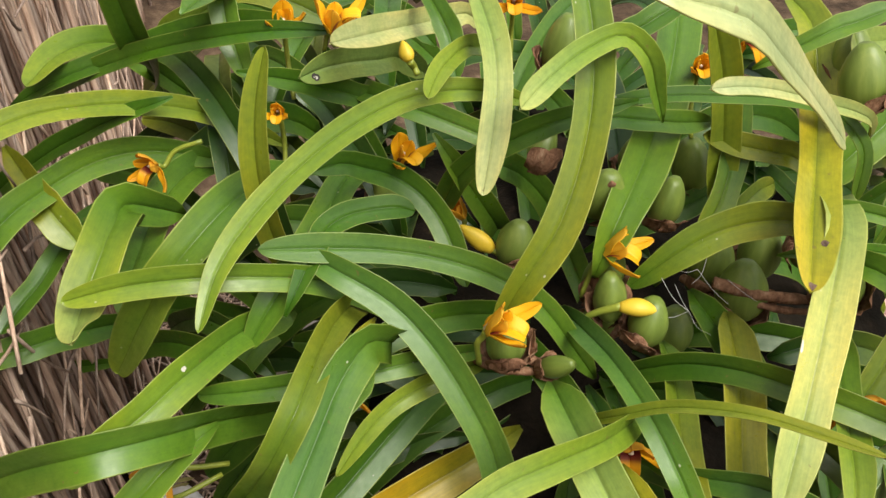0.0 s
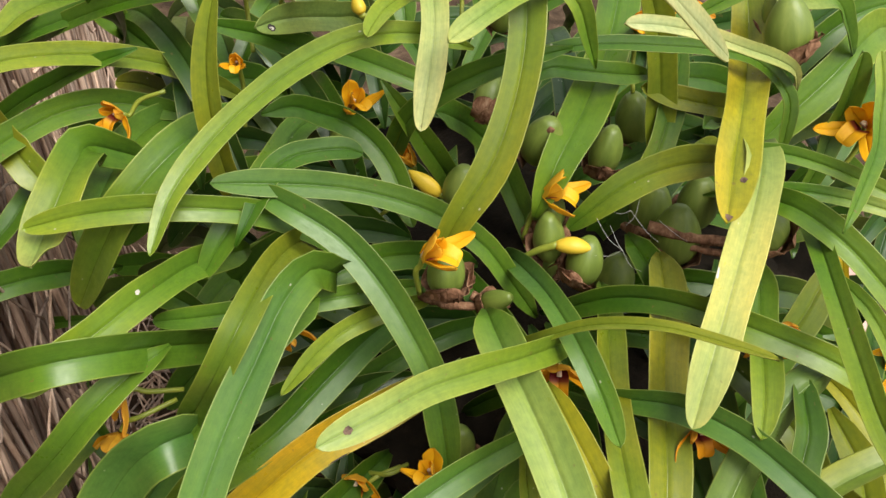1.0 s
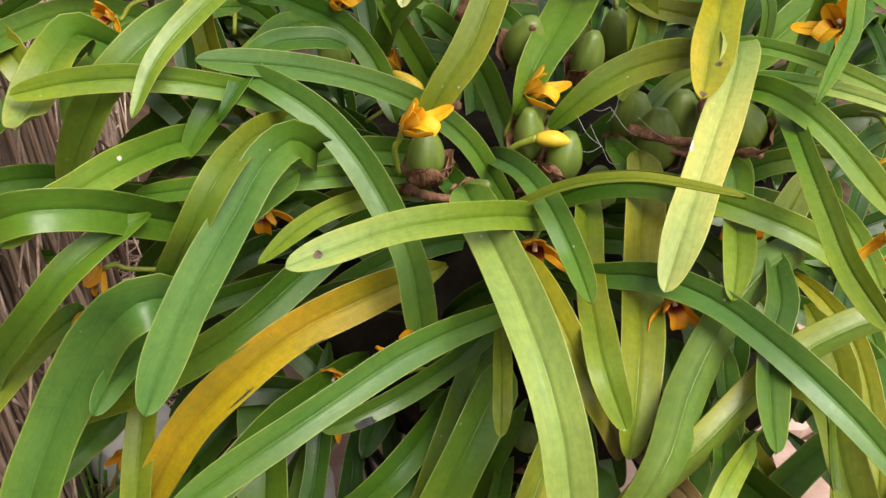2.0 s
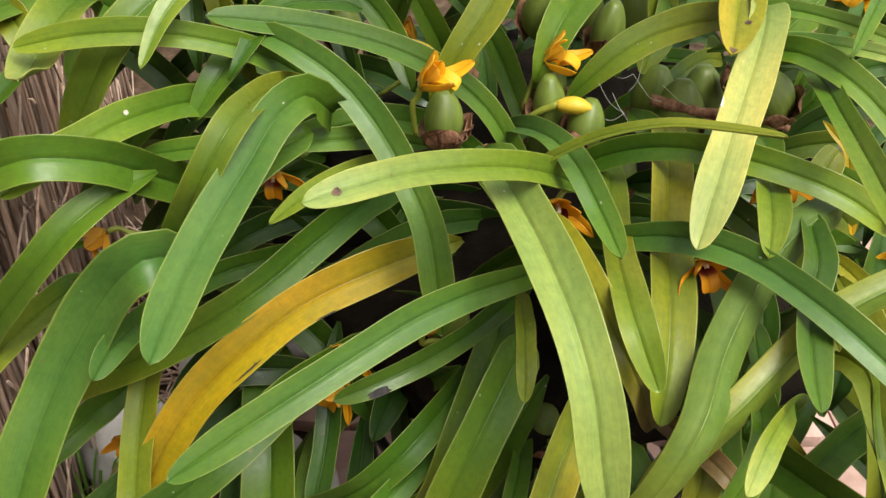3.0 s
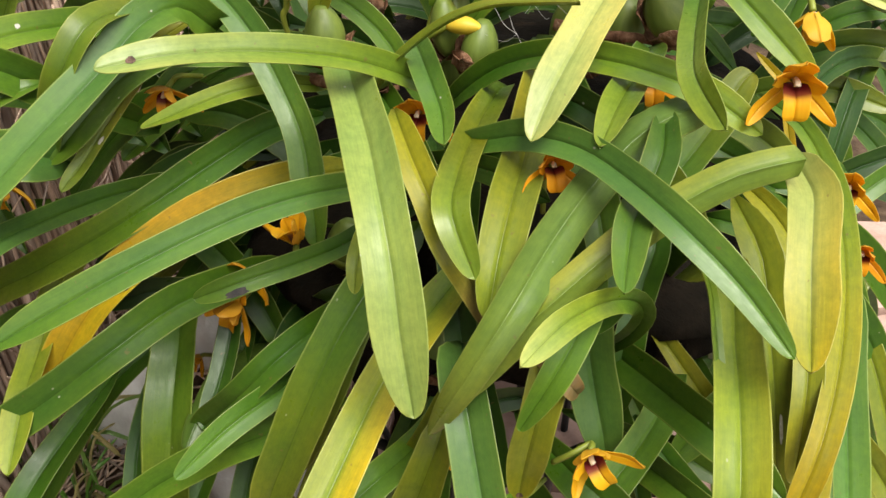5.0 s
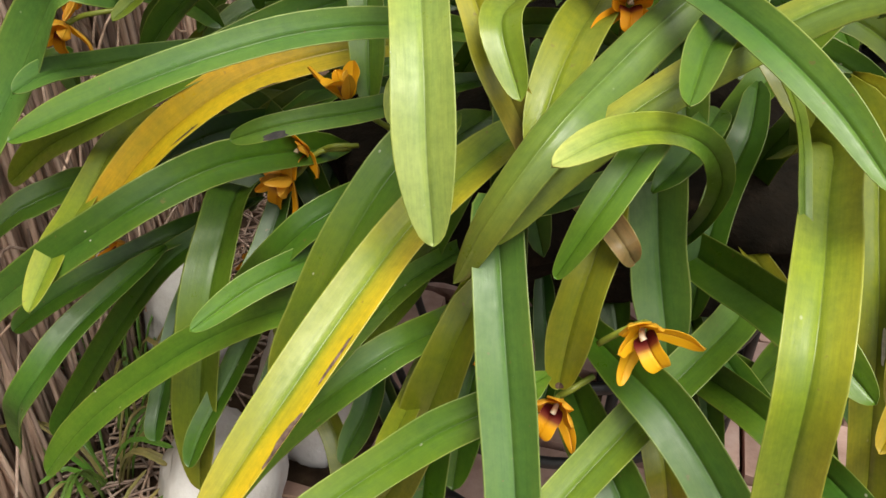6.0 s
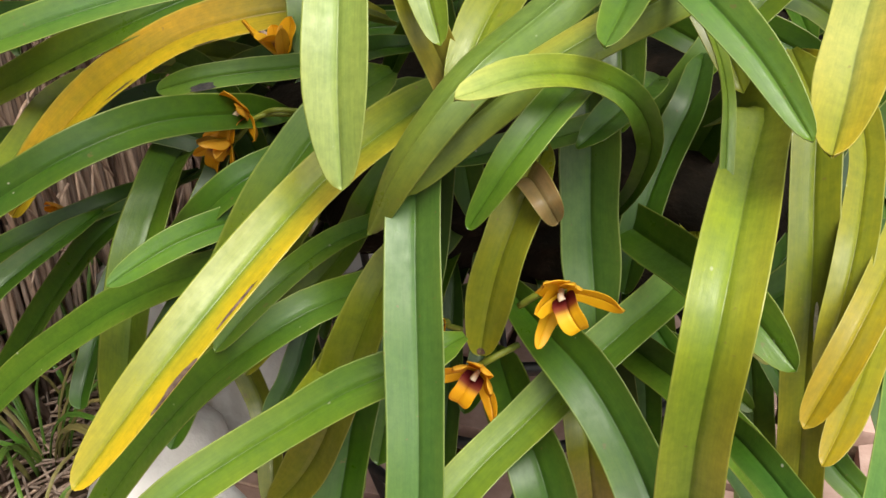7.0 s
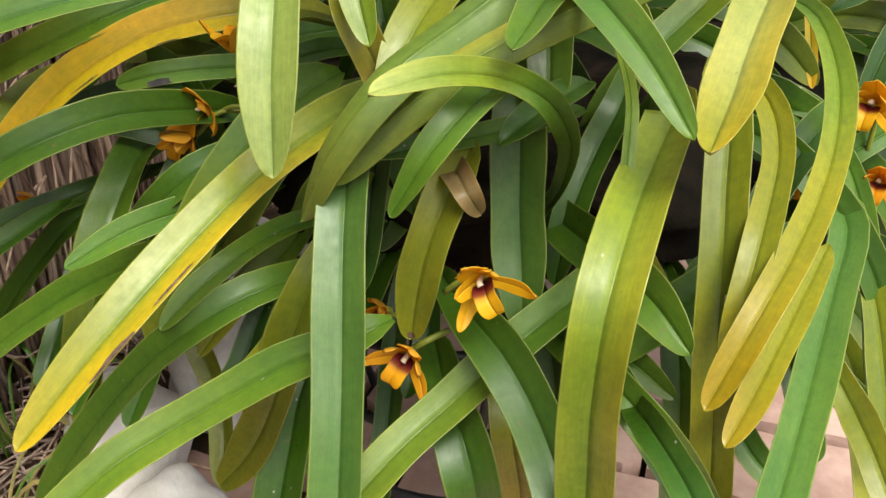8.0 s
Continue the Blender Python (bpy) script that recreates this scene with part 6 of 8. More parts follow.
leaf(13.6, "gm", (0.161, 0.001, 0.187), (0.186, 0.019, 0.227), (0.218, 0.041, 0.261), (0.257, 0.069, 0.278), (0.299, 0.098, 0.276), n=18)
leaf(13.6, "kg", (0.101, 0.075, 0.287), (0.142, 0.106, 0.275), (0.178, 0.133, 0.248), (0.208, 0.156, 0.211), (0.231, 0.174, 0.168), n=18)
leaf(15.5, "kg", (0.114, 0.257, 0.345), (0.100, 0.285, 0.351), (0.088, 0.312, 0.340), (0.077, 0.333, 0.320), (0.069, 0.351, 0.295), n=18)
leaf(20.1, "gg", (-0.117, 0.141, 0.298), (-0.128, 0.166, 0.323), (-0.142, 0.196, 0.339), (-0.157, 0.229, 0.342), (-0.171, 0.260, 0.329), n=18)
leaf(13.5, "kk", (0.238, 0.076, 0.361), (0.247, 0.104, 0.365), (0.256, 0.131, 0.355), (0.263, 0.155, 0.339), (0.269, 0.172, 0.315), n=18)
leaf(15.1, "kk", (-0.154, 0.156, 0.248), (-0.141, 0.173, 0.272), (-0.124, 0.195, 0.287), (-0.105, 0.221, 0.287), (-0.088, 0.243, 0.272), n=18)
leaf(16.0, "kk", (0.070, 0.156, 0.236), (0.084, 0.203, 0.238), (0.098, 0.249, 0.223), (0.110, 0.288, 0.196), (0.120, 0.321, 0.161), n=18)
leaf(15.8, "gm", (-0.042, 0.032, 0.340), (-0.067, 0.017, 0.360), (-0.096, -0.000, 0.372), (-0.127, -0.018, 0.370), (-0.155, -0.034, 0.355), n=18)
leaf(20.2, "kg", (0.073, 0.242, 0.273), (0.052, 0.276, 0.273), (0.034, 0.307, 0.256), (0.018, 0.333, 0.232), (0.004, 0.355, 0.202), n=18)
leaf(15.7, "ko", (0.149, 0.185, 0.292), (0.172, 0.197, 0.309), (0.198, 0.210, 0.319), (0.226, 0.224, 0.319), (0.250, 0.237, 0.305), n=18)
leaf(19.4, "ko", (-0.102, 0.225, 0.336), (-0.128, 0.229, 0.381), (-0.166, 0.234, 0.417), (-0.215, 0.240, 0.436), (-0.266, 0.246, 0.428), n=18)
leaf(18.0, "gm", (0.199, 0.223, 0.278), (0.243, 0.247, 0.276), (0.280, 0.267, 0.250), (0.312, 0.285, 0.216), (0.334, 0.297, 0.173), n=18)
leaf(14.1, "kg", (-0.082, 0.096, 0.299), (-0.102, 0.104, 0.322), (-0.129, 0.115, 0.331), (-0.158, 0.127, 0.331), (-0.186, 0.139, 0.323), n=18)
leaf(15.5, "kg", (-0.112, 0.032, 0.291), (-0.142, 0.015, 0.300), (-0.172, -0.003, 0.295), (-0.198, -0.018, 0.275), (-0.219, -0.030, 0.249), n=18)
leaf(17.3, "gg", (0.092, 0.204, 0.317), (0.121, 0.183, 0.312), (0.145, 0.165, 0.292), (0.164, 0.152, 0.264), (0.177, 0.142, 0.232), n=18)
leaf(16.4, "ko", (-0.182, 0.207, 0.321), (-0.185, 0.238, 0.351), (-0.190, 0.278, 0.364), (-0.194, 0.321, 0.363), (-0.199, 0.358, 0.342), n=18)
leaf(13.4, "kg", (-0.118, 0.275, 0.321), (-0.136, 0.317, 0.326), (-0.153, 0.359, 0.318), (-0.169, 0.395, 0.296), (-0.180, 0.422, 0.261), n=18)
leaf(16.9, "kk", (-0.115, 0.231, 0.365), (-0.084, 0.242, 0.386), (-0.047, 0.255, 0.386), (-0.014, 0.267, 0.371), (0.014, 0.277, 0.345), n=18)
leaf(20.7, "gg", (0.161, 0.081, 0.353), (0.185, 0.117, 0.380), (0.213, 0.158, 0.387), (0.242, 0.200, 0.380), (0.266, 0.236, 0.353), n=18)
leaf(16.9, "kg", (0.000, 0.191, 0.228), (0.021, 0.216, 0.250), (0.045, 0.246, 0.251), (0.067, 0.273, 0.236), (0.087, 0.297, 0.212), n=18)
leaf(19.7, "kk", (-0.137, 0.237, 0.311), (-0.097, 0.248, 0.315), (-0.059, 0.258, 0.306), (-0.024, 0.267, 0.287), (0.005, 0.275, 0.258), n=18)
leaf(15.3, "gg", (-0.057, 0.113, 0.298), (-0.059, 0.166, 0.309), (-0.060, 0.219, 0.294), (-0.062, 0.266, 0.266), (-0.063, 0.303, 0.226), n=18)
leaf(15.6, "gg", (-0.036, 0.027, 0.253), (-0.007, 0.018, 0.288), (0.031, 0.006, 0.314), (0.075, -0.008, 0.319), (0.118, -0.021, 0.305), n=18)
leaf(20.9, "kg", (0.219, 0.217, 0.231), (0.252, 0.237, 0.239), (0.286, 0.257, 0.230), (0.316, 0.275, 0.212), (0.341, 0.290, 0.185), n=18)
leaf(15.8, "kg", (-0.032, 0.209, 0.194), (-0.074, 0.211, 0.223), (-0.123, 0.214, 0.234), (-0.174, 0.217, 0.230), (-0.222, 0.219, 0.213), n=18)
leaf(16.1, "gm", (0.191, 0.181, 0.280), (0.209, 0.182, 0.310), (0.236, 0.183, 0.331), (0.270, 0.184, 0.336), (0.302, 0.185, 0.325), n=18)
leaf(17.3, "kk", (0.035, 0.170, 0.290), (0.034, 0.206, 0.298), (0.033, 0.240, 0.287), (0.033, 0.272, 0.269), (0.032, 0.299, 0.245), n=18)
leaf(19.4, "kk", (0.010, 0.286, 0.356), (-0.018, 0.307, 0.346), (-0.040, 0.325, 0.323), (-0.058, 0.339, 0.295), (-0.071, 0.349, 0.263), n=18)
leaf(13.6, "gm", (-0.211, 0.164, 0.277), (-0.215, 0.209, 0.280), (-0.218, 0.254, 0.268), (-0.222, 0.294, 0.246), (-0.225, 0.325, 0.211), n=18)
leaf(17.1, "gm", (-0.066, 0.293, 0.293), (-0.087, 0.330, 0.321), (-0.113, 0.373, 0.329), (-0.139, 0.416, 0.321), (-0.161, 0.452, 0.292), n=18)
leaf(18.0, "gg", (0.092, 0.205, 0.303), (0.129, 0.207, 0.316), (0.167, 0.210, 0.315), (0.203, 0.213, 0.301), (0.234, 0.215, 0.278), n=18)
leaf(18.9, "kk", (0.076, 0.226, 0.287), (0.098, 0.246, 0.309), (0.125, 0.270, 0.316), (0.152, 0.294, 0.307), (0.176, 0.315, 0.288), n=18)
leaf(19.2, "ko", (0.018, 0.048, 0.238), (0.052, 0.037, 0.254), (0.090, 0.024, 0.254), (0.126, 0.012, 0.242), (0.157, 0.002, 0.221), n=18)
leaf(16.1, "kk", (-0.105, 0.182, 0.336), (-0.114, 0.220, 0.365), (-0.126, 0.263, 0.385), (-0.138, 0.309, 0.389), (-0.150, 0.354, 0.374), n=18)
leaf(16.3, "kk", (0.081, 0.277, 0.294), (0.111, 0.291, 0.319), (0.149, 0.307, 0.322), (0.184, 0.322, 0.305), (0.212, 0.335, 0.279), n=18)
leaf(20.4, "kg", (0.039, 0.137, 0.278), (0.077, 0.162, 0.288), (0.114, 0.186, 0.275), (0.144, 0.206, 0.246), (0.169, 0.221, 0.209), n=18)
leaf(20.4, "gg", (-0.079, 0.013, 0.274), (-0.097, 0.018, 0.298), (-0.122, 0.025, 0.313), (-0.150, 0.033, 0.318), (-0.178, 0.041, 0.312), n=18)
leaf(13.9, "gm", (-0.104, 0.264, 0.298), (-0.154, 0.284, 0.308), (-0.202, 0.303, 0.295), (-0.242, 0.319, 0.261), (-0.273, 0.331, 0.219), n=18)
leaf(15.9, "kg", (0.036, 0.079, 0.205), (0.065, 0.074, 0.246), (0.107, 0.065, 0.271), (0.156, 0.055, 0.281), (0.204, 0.046, 0.270), n=18)
leaf(20.3, "gg", (0.242, 0.232, 0.295), (0.278, 0.253, 0.322), (0.321, 0.279, 0.324), (0.363, 0.303, 0.312), (0.399, 0.324, 0.284), n=18)
leaf(15.4, "ko", (0.032, -0.021, 0.352), (0.055, -0.043, 0.366), (0.081, -0.068, 0.361), (0.104, -0.090, 0.346), (0.122, -0.107, 0.320), n=18)
leaf(15.1, "kk", (-0.125, 0.011, 0.243), (-0.141, -0.011, 0.259), (-0.159, -0.037, 0.265), (-0.178, -0.063, 0.262), (-0.195, -0.087, 0.251), n=18)
leaf(19.7, "gm", (0.039, 0.026, 0.370), (0.051, -0.013, 0.369), (0.064, -0.051, 0.357), (0.074, -0.083, 0.333), (0.082, -0.107, 0.300), n=18)
leaf(18.0, "kg", (0.164, -0.049, 0.224), (0.175, -0.027, 0.256), (0.191, 0.003, 0.278), (0.209, 0.039, 0.282), (0.227, 0.074, 0.272), n=18)
leaf(18.7, "kk", (-0.118, 0.123, 0.340), (-0.161, 0.127, 0.342), (-0.201, 0.130, 0.326), (-0.235, 0.132, 0.299), (-0.261, 0.134, 0.264), n=18)
leaf(13.2, "gg", (0.036, 0.049, 0.289), (0.064, 0.056, 0.294), (0.092, 0.062, 0.285), (0.114, 0.068, 0.266), (0.130, 0.072, 0.241), n=18)
leaf(14.8, "kg", (0.126, -0.007, 0.210), (0.142, 0.008, 0.229), (0.161, 0.027, 0.241), (0.182, 0.047, 0.242), (0.202, 0.065, 0.231), n=18)
leaf(18.5, "gg", (0.047, 0.049, 0.218), (0.078, 0.066, 0.213), (0.106, 0.083, 0.201), (0.131, 0.098, 0.180), (0.149, 0.108, 0.151), n=18)
leaf(16.8, "ko", (-0.138, 0.145, 0.272), (-0.160, 0.166, 0.308), (-0.187, 0.191, 0.335), (-0.220, 0.221, 0.350), (-0.254, 0.253, 0.345), n=18)
leaf(14.0, "kg", (0.210, 0.235, 0.314), (0.237, 0.249, 0.323), (0.265, 0.262, 0.318), (0.289, 0.274, 0.302), (0.308, 0.283, 0.279), n=18)
leaf(16.2, "ko", (0.013, 0.067, 0.228), (0.033, 0.072, 0.248), (0.057, 0.077, 0.261), (0.085, 0.084, 0.263), (0.111, 0.090, 0.256), n=18)
leaf(20.2, "gg", (0.024, 0.257, 0.275), (0.016, 0.269, 0.299), (0.004, 0.288, 0.315), (-0.011, 0.311, 0.320), (-0.025, 0.333, 0.311), n=18)
leaf(19.1, "ko", (0.037, 0.270, 0.292), (0.056, 0.289, 0.314), (0.080, 0.313, 0.320), (0.104, 0.337, 0.314), (0.123, 0.357, 0.293), n=18)
leaf(17.5, "gg", (-0.074, 0.164, 0.242), (-0.097, 0.192, 0.240), (-0.116, 0.217, 0.222), (-0.131, 0.235, 0.195), (-0.142, 0.249, 0.164), n=18)
leaf(13.2, "kg", (-0.142, 0.091, 0.185), (-0.166, 0.078, 0.202), (-0.194, 0.063, 0.203), (-0.220, 0.049, 0.192), (-0.242, 0.038, 0.172), n=18)
leaf(16.8, "kg", (0.175, 0.108, 0.229), (0.174, 0.136, 0.229), (0.173, 0.162, 0.220), (0.172, 0.184, 0.204), (0.171, 0.201, 0.183), n=18)
leaf(15.6, "kk", (0.158, 0.135, 0.183), (0.189, 0.139, 0.209), (0.227, 0.144, 0.223), (0.267, 0.149, 0.222), (0.304, 0.153, 0.206), n=18)
leaf(20.3, "gg", (-0.060, 0.132, 0.279), (-0.086, 0.155, 0.277), (-0.110, 0.175, 0.263), (-0.129, 0.192, 0.240), (-0.143, 0.204, 0.211), n=18)
leaf(20.8, "gg", (0.019, 0.267, 0.246), (0.012, 0.290, 0.272), (0.002, 0.321, 0.286), (-0.009, 0.354, 0.286), (-0.018, 0.384, 0.270), n=18)
leaf(20.8, "ko", (-0.207, 0.154, 0.353), (-0.229, 0.184, 0.357), (-0.250, 0.213, 0.349), (-0.268, 0.238, 0.329), (-0.284, 0.259, 0.304), n=18)
leaf(18.1, "kg", (-0.082, 0.062, 0.335), (-0.118, 0.061, 0.342), (-0.153, 0.059, 0.334), (-0.182, 0.058, 0.312), (-0.204, 0.057, 0.283), n=18)
leaf(17.2, "kk", (-0.035, 0.101, 0.230), (-0.043, 0.116, 0.253), (-0.055, 0.139, 0.264), (-0.068, 0.164, 0.269), (-0.082, 0.189, 0.262), n=18)
leaf(13.7, "ko", (0.188, 0.064, 0.321), (0.215, 0.092, 0.333), (0.243, 0.121, 0.326), (0.268, 0.146, 0.307), (0.290, 0.168, 0.281), n=18)
leaf(15.5, "kk", (0.179, 0.089, 0.203), (0.210, 0.095, 0.240), (0.251, 0.103, 0.263), (0.297, 0.111, 0.272), (0.343, 0.120, 0.260), n=18)
leaf(17.1, "gm", (0.170, 0.160, 0.298), (0.143, 0.197, 0.318), (0.114, 0.237, 0.311), (0.088, 0.274, 0.292), (0.064, 0.306, 0.262), n=18)
leaf(19.0, "kg", (-0.131, 0.276, 0.332), (-0.168, 0.303, 0.334), (-0.204, 0.329, 0.321), (-0.233, 0.350, 0.292), (-0.256, 0.367, 0.257), n=18)
leaf(19.6, "gm", (-0.044, 0.237, 0.201), (0.007, 0.226, 0.205), (0.056, 0.215, 0.192), (0.095, 0.206, 0.159), (0.127, 0.199, 0.119), n=18)
leaf(13.4, "gg", (0.048, 0.221, 0.263), (0.081, 0.226, 0.264), (0.112, 0.232, 0.256), (0.140, 0.237, 0.238), (0.162, 0.240, 0.213), n=18)
leaf(15.4, "kg", (-0.136, 0.251, 0.317), (-0.131, 0.301, 0.316), (-0.127, 0.345, 0.292), (-0.123, 0.384, 0.260), (-0.120, 0.416, 0.221), n=18)
leaf(19.2, "gm", (-0.142, 0.132, 0.272), (-0.159, 0.108, 0.292), (-0.179, 0.081, 0.303), (-0.199, 0.053, 0.301), (-0.218, 0.027, 0.285), n=18)
leaf(18.0, "kg", (-0.134, 0.277, 0.259), (-0.155, 0.291, 0.308), (-0.186, 0.312, 0.347), (-0.227, 0.340, 0.372), (-0.272, 0.370, 0.371), n=18)
leaf(18.4, "gg", (0.127, 0.311, 0.324), (0.143, 0.316, 0.351), (0.169, 0.322, 0.367), (0.200, 0.330, 0.367), (0.229, 0.338, 0.358), n=18)
leaf(19.2, "ko", (-0.076, 0.044, 0.201), (-0.103, 0.036, 0.235), (-0.138, 0.025, 0.259), (-0.179, 0.012, 0.269), (-0.221, -0.000, 0.267), n=18)
leaf(16.8, "gg", (-0.057, 0.256, 0.343), (-0.056, 0.291, 0.353), (-0.054, 0.327, 0.351), (-0.053, 0.359, 0.334), (-0.051, 0.386, 0.309), n=18)
leaf(17.6, "kk", (-0.003, 0.345, 0.298), (-0.009, 0.376, 0.337), (-0.017, 0.419, 0.361), (-0.027, 0.467, 0.368), (-0.036, 0.513, 0.353), n=18)
leaf(17.0, "gg", (-0.101, 0.259, 0.277), (-0.109, 0.293, 0.275), (-0.117, 0.325, 0.263), (-0.123, 0.351, 0.240), (-0.128, 0.372, 0.212), n=18)
leaf(14.6, "ko", (0.200, 0.219, 0.208), (0.221, 0.189, 0.210), (0.241, 0.160, 0.200), (0.259, 0.133, 0.183), (0.274, 0.112, 0.157), n=18)
leaf(18.3, "gg", (0.075, 0.074, 0.349), (0.101, 0.084, 0.341), (0.125, 0.093, 0.328), (0.144, 0.100, 0.307), (0.159, 0.106, 0.283), n=18)
leaf(15.6, "kg", (0.037, 0.098, 0.329), (0.022, 0.124, 0.326), (0.008, 0.148, 0.313), (-0.004, 0.168, 0.293), (-0.014, 0.184, 0.269), n=18)
leaf(18.5, "ko", (0.089, 0.020, 0.325), (0.116, 0.024, 0.331), (0.144, 0.028, 0.325), (0.168, 0.031, 0.310), (0.188, 0.034, 0.291), n=18)
leaf(17.5, "kk", (-0.171, 0.147, 0.343), (-0.200, 0.150, 0.348), (-0.228, 0.153, 0.338), (-0.250, 0.155, 0.318), (-0.266, 0.157, 0.292), n=18)
leaf(19.6, "gg", (0.033, 0.098, 0.302), (0.049, 0.101, 0.326), (0.074, 0.106, 0.340), (0.102, 0.111, 0.341), (0.130, 0.116, 0.332), n=18)
leaf(14.6, "gg", (-0.034, 0.324, 0.352), (-0.039, 0.340, 0.380), (-0.046, 0.360, 0.405), (-0.054, 0.385, 0.424), (-0.063, 0.415, 0.432), n=18)
leaf(15.6, "ko", (-0.055, 0.044, 0.315), (-0.084, 0.049, 0.316), (-0.111, 0.053, 0.306), (-0.135, 0.056, 0.289), (-0.153, 0.059, 0.266), n=18)
leaf(15.5, "gg", (0.202, 0.182, 0.278), (0.228, 0.163, 0.280), (0.252, 0.146, 0.268), (0.272, 0.131, 0.248), (0.287, 0.120, 0.222), n=18)
leaf(16.0, "ko", (-0.206, 0.187, 0.217), (-0.238, 0.187, 0.244), (-0.280, 0.188, 0.251), (-0.321, 0.188, 0.240), (-0.354, 0.189, 0.213), n=18)
leaf(13.1, "ko", (-0.072, -0.008, 0.233), (-0.113, 0.009, 0.257), (-0.159, 0.029, 0.254), (-0.200, 0.046, 0.230), (-0.231, 0.059, 0.193), n=18)
leaf(18.0, "ko", (0.043, 0.226, 0.224), (0.069, 0.212, 0.260), (0.106, 0.192, 0.278), (0.146, 0.171, 0.273), (0.183, 0.151, 0.254), n=18)
leaf(19.8, "kg", (-0.078, -0.009, 0.226), (-0.117, 0.007, 0.235), (-0.155, 0.022, 0.222), (-0.189, 0.036, 0.198), (-0.214, 0.045, 0.164), n=18)
leaf(13.1, "ko", (-0.213, 0.140, 0.363), (-0.235, 0.164, 0.385), (-0.262, 0.193, 0.391), (-0.287, 0.221, 0.380), (-0.309, 0.245, 0.355), n=18)
leaf(13.2, "gg", (0.021, 0.168, 0.340), (0.045, 0.213, 0.324), (0.067, 0.252, 0.295), (0.084, 0.285, 0.256), (0.098, 0.310, 0.210), n=18)
leaf(17.8, "kg", (0.074, 0.122, 0.313), (0.127, 0.133, 0.306), (0.174, 0.144, 0.281), (0.212, 0.153, 0.244), (0.242, 0.160, 0.199), n=18)
leaf(16.4, "kk", (-0.099, -0.040, 0.209), (-0.117, -0.047, 0.231), (-0.139, -0.056, 0.247), (-0.165, -0.066, 0.254), (-0.191, -0.076, 0.250), n=18)
leaf(20.0, "gm", (0.170, 0.148, 0.291), (0.199, 0.157, 0.283), (0.225, 0.166, 0.267), (0.247, 0.173, 0.244), (0.264, 0.179, 0.218), n=18)
leaf(13.7, "ko", (0.054, 0.071, 0.329), (0.069, 0.088, 0.346), (0.087, 0.109, 0.355), (0.106, 0.131, 0.356), (0.124, 0.152, 0.347), n=18)
leaf(16.2, "gg", (0.046, 0.119, 0.215), (0.047, 0.158, 0.209), (0.048, 0.192, 0.189), (0.048, 0.221, 0.163), (0.049, 0.245, 0.132), n=18)
leaf(16.4, "kg", (0.022, 0.249, 0.263), (0.037, 0.269, 0.286), (0.056, 0.296, 0.296), (0.076, 0.323, 0.292), (0.094, 0.349, 0.278), n=18)
leaf(16.4, "kg", (0.183, 0.274, 0.354), (0.224, 0.252, 0.340), (0.259, 0.232, 0.312), (0.287, 0.217, 0.275), (0.309, 0.205, 0.234), n=18)
leaf(13.5, "gg", (0.017, 0.088, 0.294), (0.038, 0.111, 0.291), (0.056, 0.131, 0.274), (0.069, 0.146, 0.249), (0.080, 0.158, 0.221), n=18)
leaf(19.3, "gm", (-0.005, 0.042, 0.241), (0.028, 0.010, 0.250), (0.061, -0.022, 0.240), (0.089, -0.049, 0.214), (0.112, -0.071, 0.181), n=18)
leaf(20.2, "kk", (0.045, 0.155, 0.181), (0.040, 0.186, 0.203), (0.034, 0.222, 0.210), (0.028, 0.258, 0.202), (0.023, 0.288, 0.180), n=18)
leaf(16.0, "ko", (0.022, 0.045, 0.302), (0.051, 0.044, 0.298), (0.077, 0.043, 0.285), (0.100, 0.043, 0.268), (0.119, 0.042, 0.246), n=18)
leaf(15.6, "kg", (-0.114, 0.073, 0.357), (-0.133, 0.098, 0.395), (-0.160, 0.135, 0.413), (-0.189, 0.174, 0.417), (-0.218, 0.213, 0.406), n=18)
leaf(15.5, "kg", (0.052, 0.333, 0.342), (0.051, 0.368, 0.341), (0.050, 0.399, 0.325), (0.050, 0.424, 0.300), (0.049, 0.442, 0.270), n=18)
leaf(14.4, "ko", (-0.105, 0.225, 0.277), (-0.103, 0.261, 0.267), (-0.102, 0.293, 0.247), (-0.100, 0.318, 0.220), (-0.099, 0.337, 0.188), n=18)
leaf(13.5, "gg", (-0.014, 0.254, 0.300), (-0.011, 0.306, 0.294), (-0.009, 0.349, 0.264), (-0.007, 0.381, 0.223), (-0.005, 0.405, 0.176), n=18)
leaf(17.1, "kk", (0.144, 0.187, 0.342), (0.169, 0.208, 0.381), (0.206, 0.238, 0.399), (0.246, 0.271, 0.400), (0.284, 0.302, 0.387), n=18)
leaf(18.2, "kg", (0.137, 0.313, 0.352), (0.184, 0.305, 0.365), (0.233, 0.297, 0.357), (0.275, 0.291, 0.331), (0.309, 0.285, 0.295), n=18)
leaf(18.3, "kg", (0.029, 0.085, 0.216), (0.052, 0.106, 0.244), (0.080, 0.133, 0.258), (0.111, 0.161, 0.254), (0.139, 0.188, 0.238), n=18)
leaf(13.6, "kg", (0.261, 0.161, 0.339), (0.252, 0.208, 0.363), (0.242, 0.260, 0.359), (0.233, 0.308, 0.338), (0.226, 0.344, 0.300), n=18)
leaf(13.1, "ko", (-0.072, -0.000, 0.280), (-0.104, -0.009, 0.284), (-0.134, -0.018, 0.275), (-0.160, -0.026, 0.257), (-0.183, -0.032, 0.234), n=18)
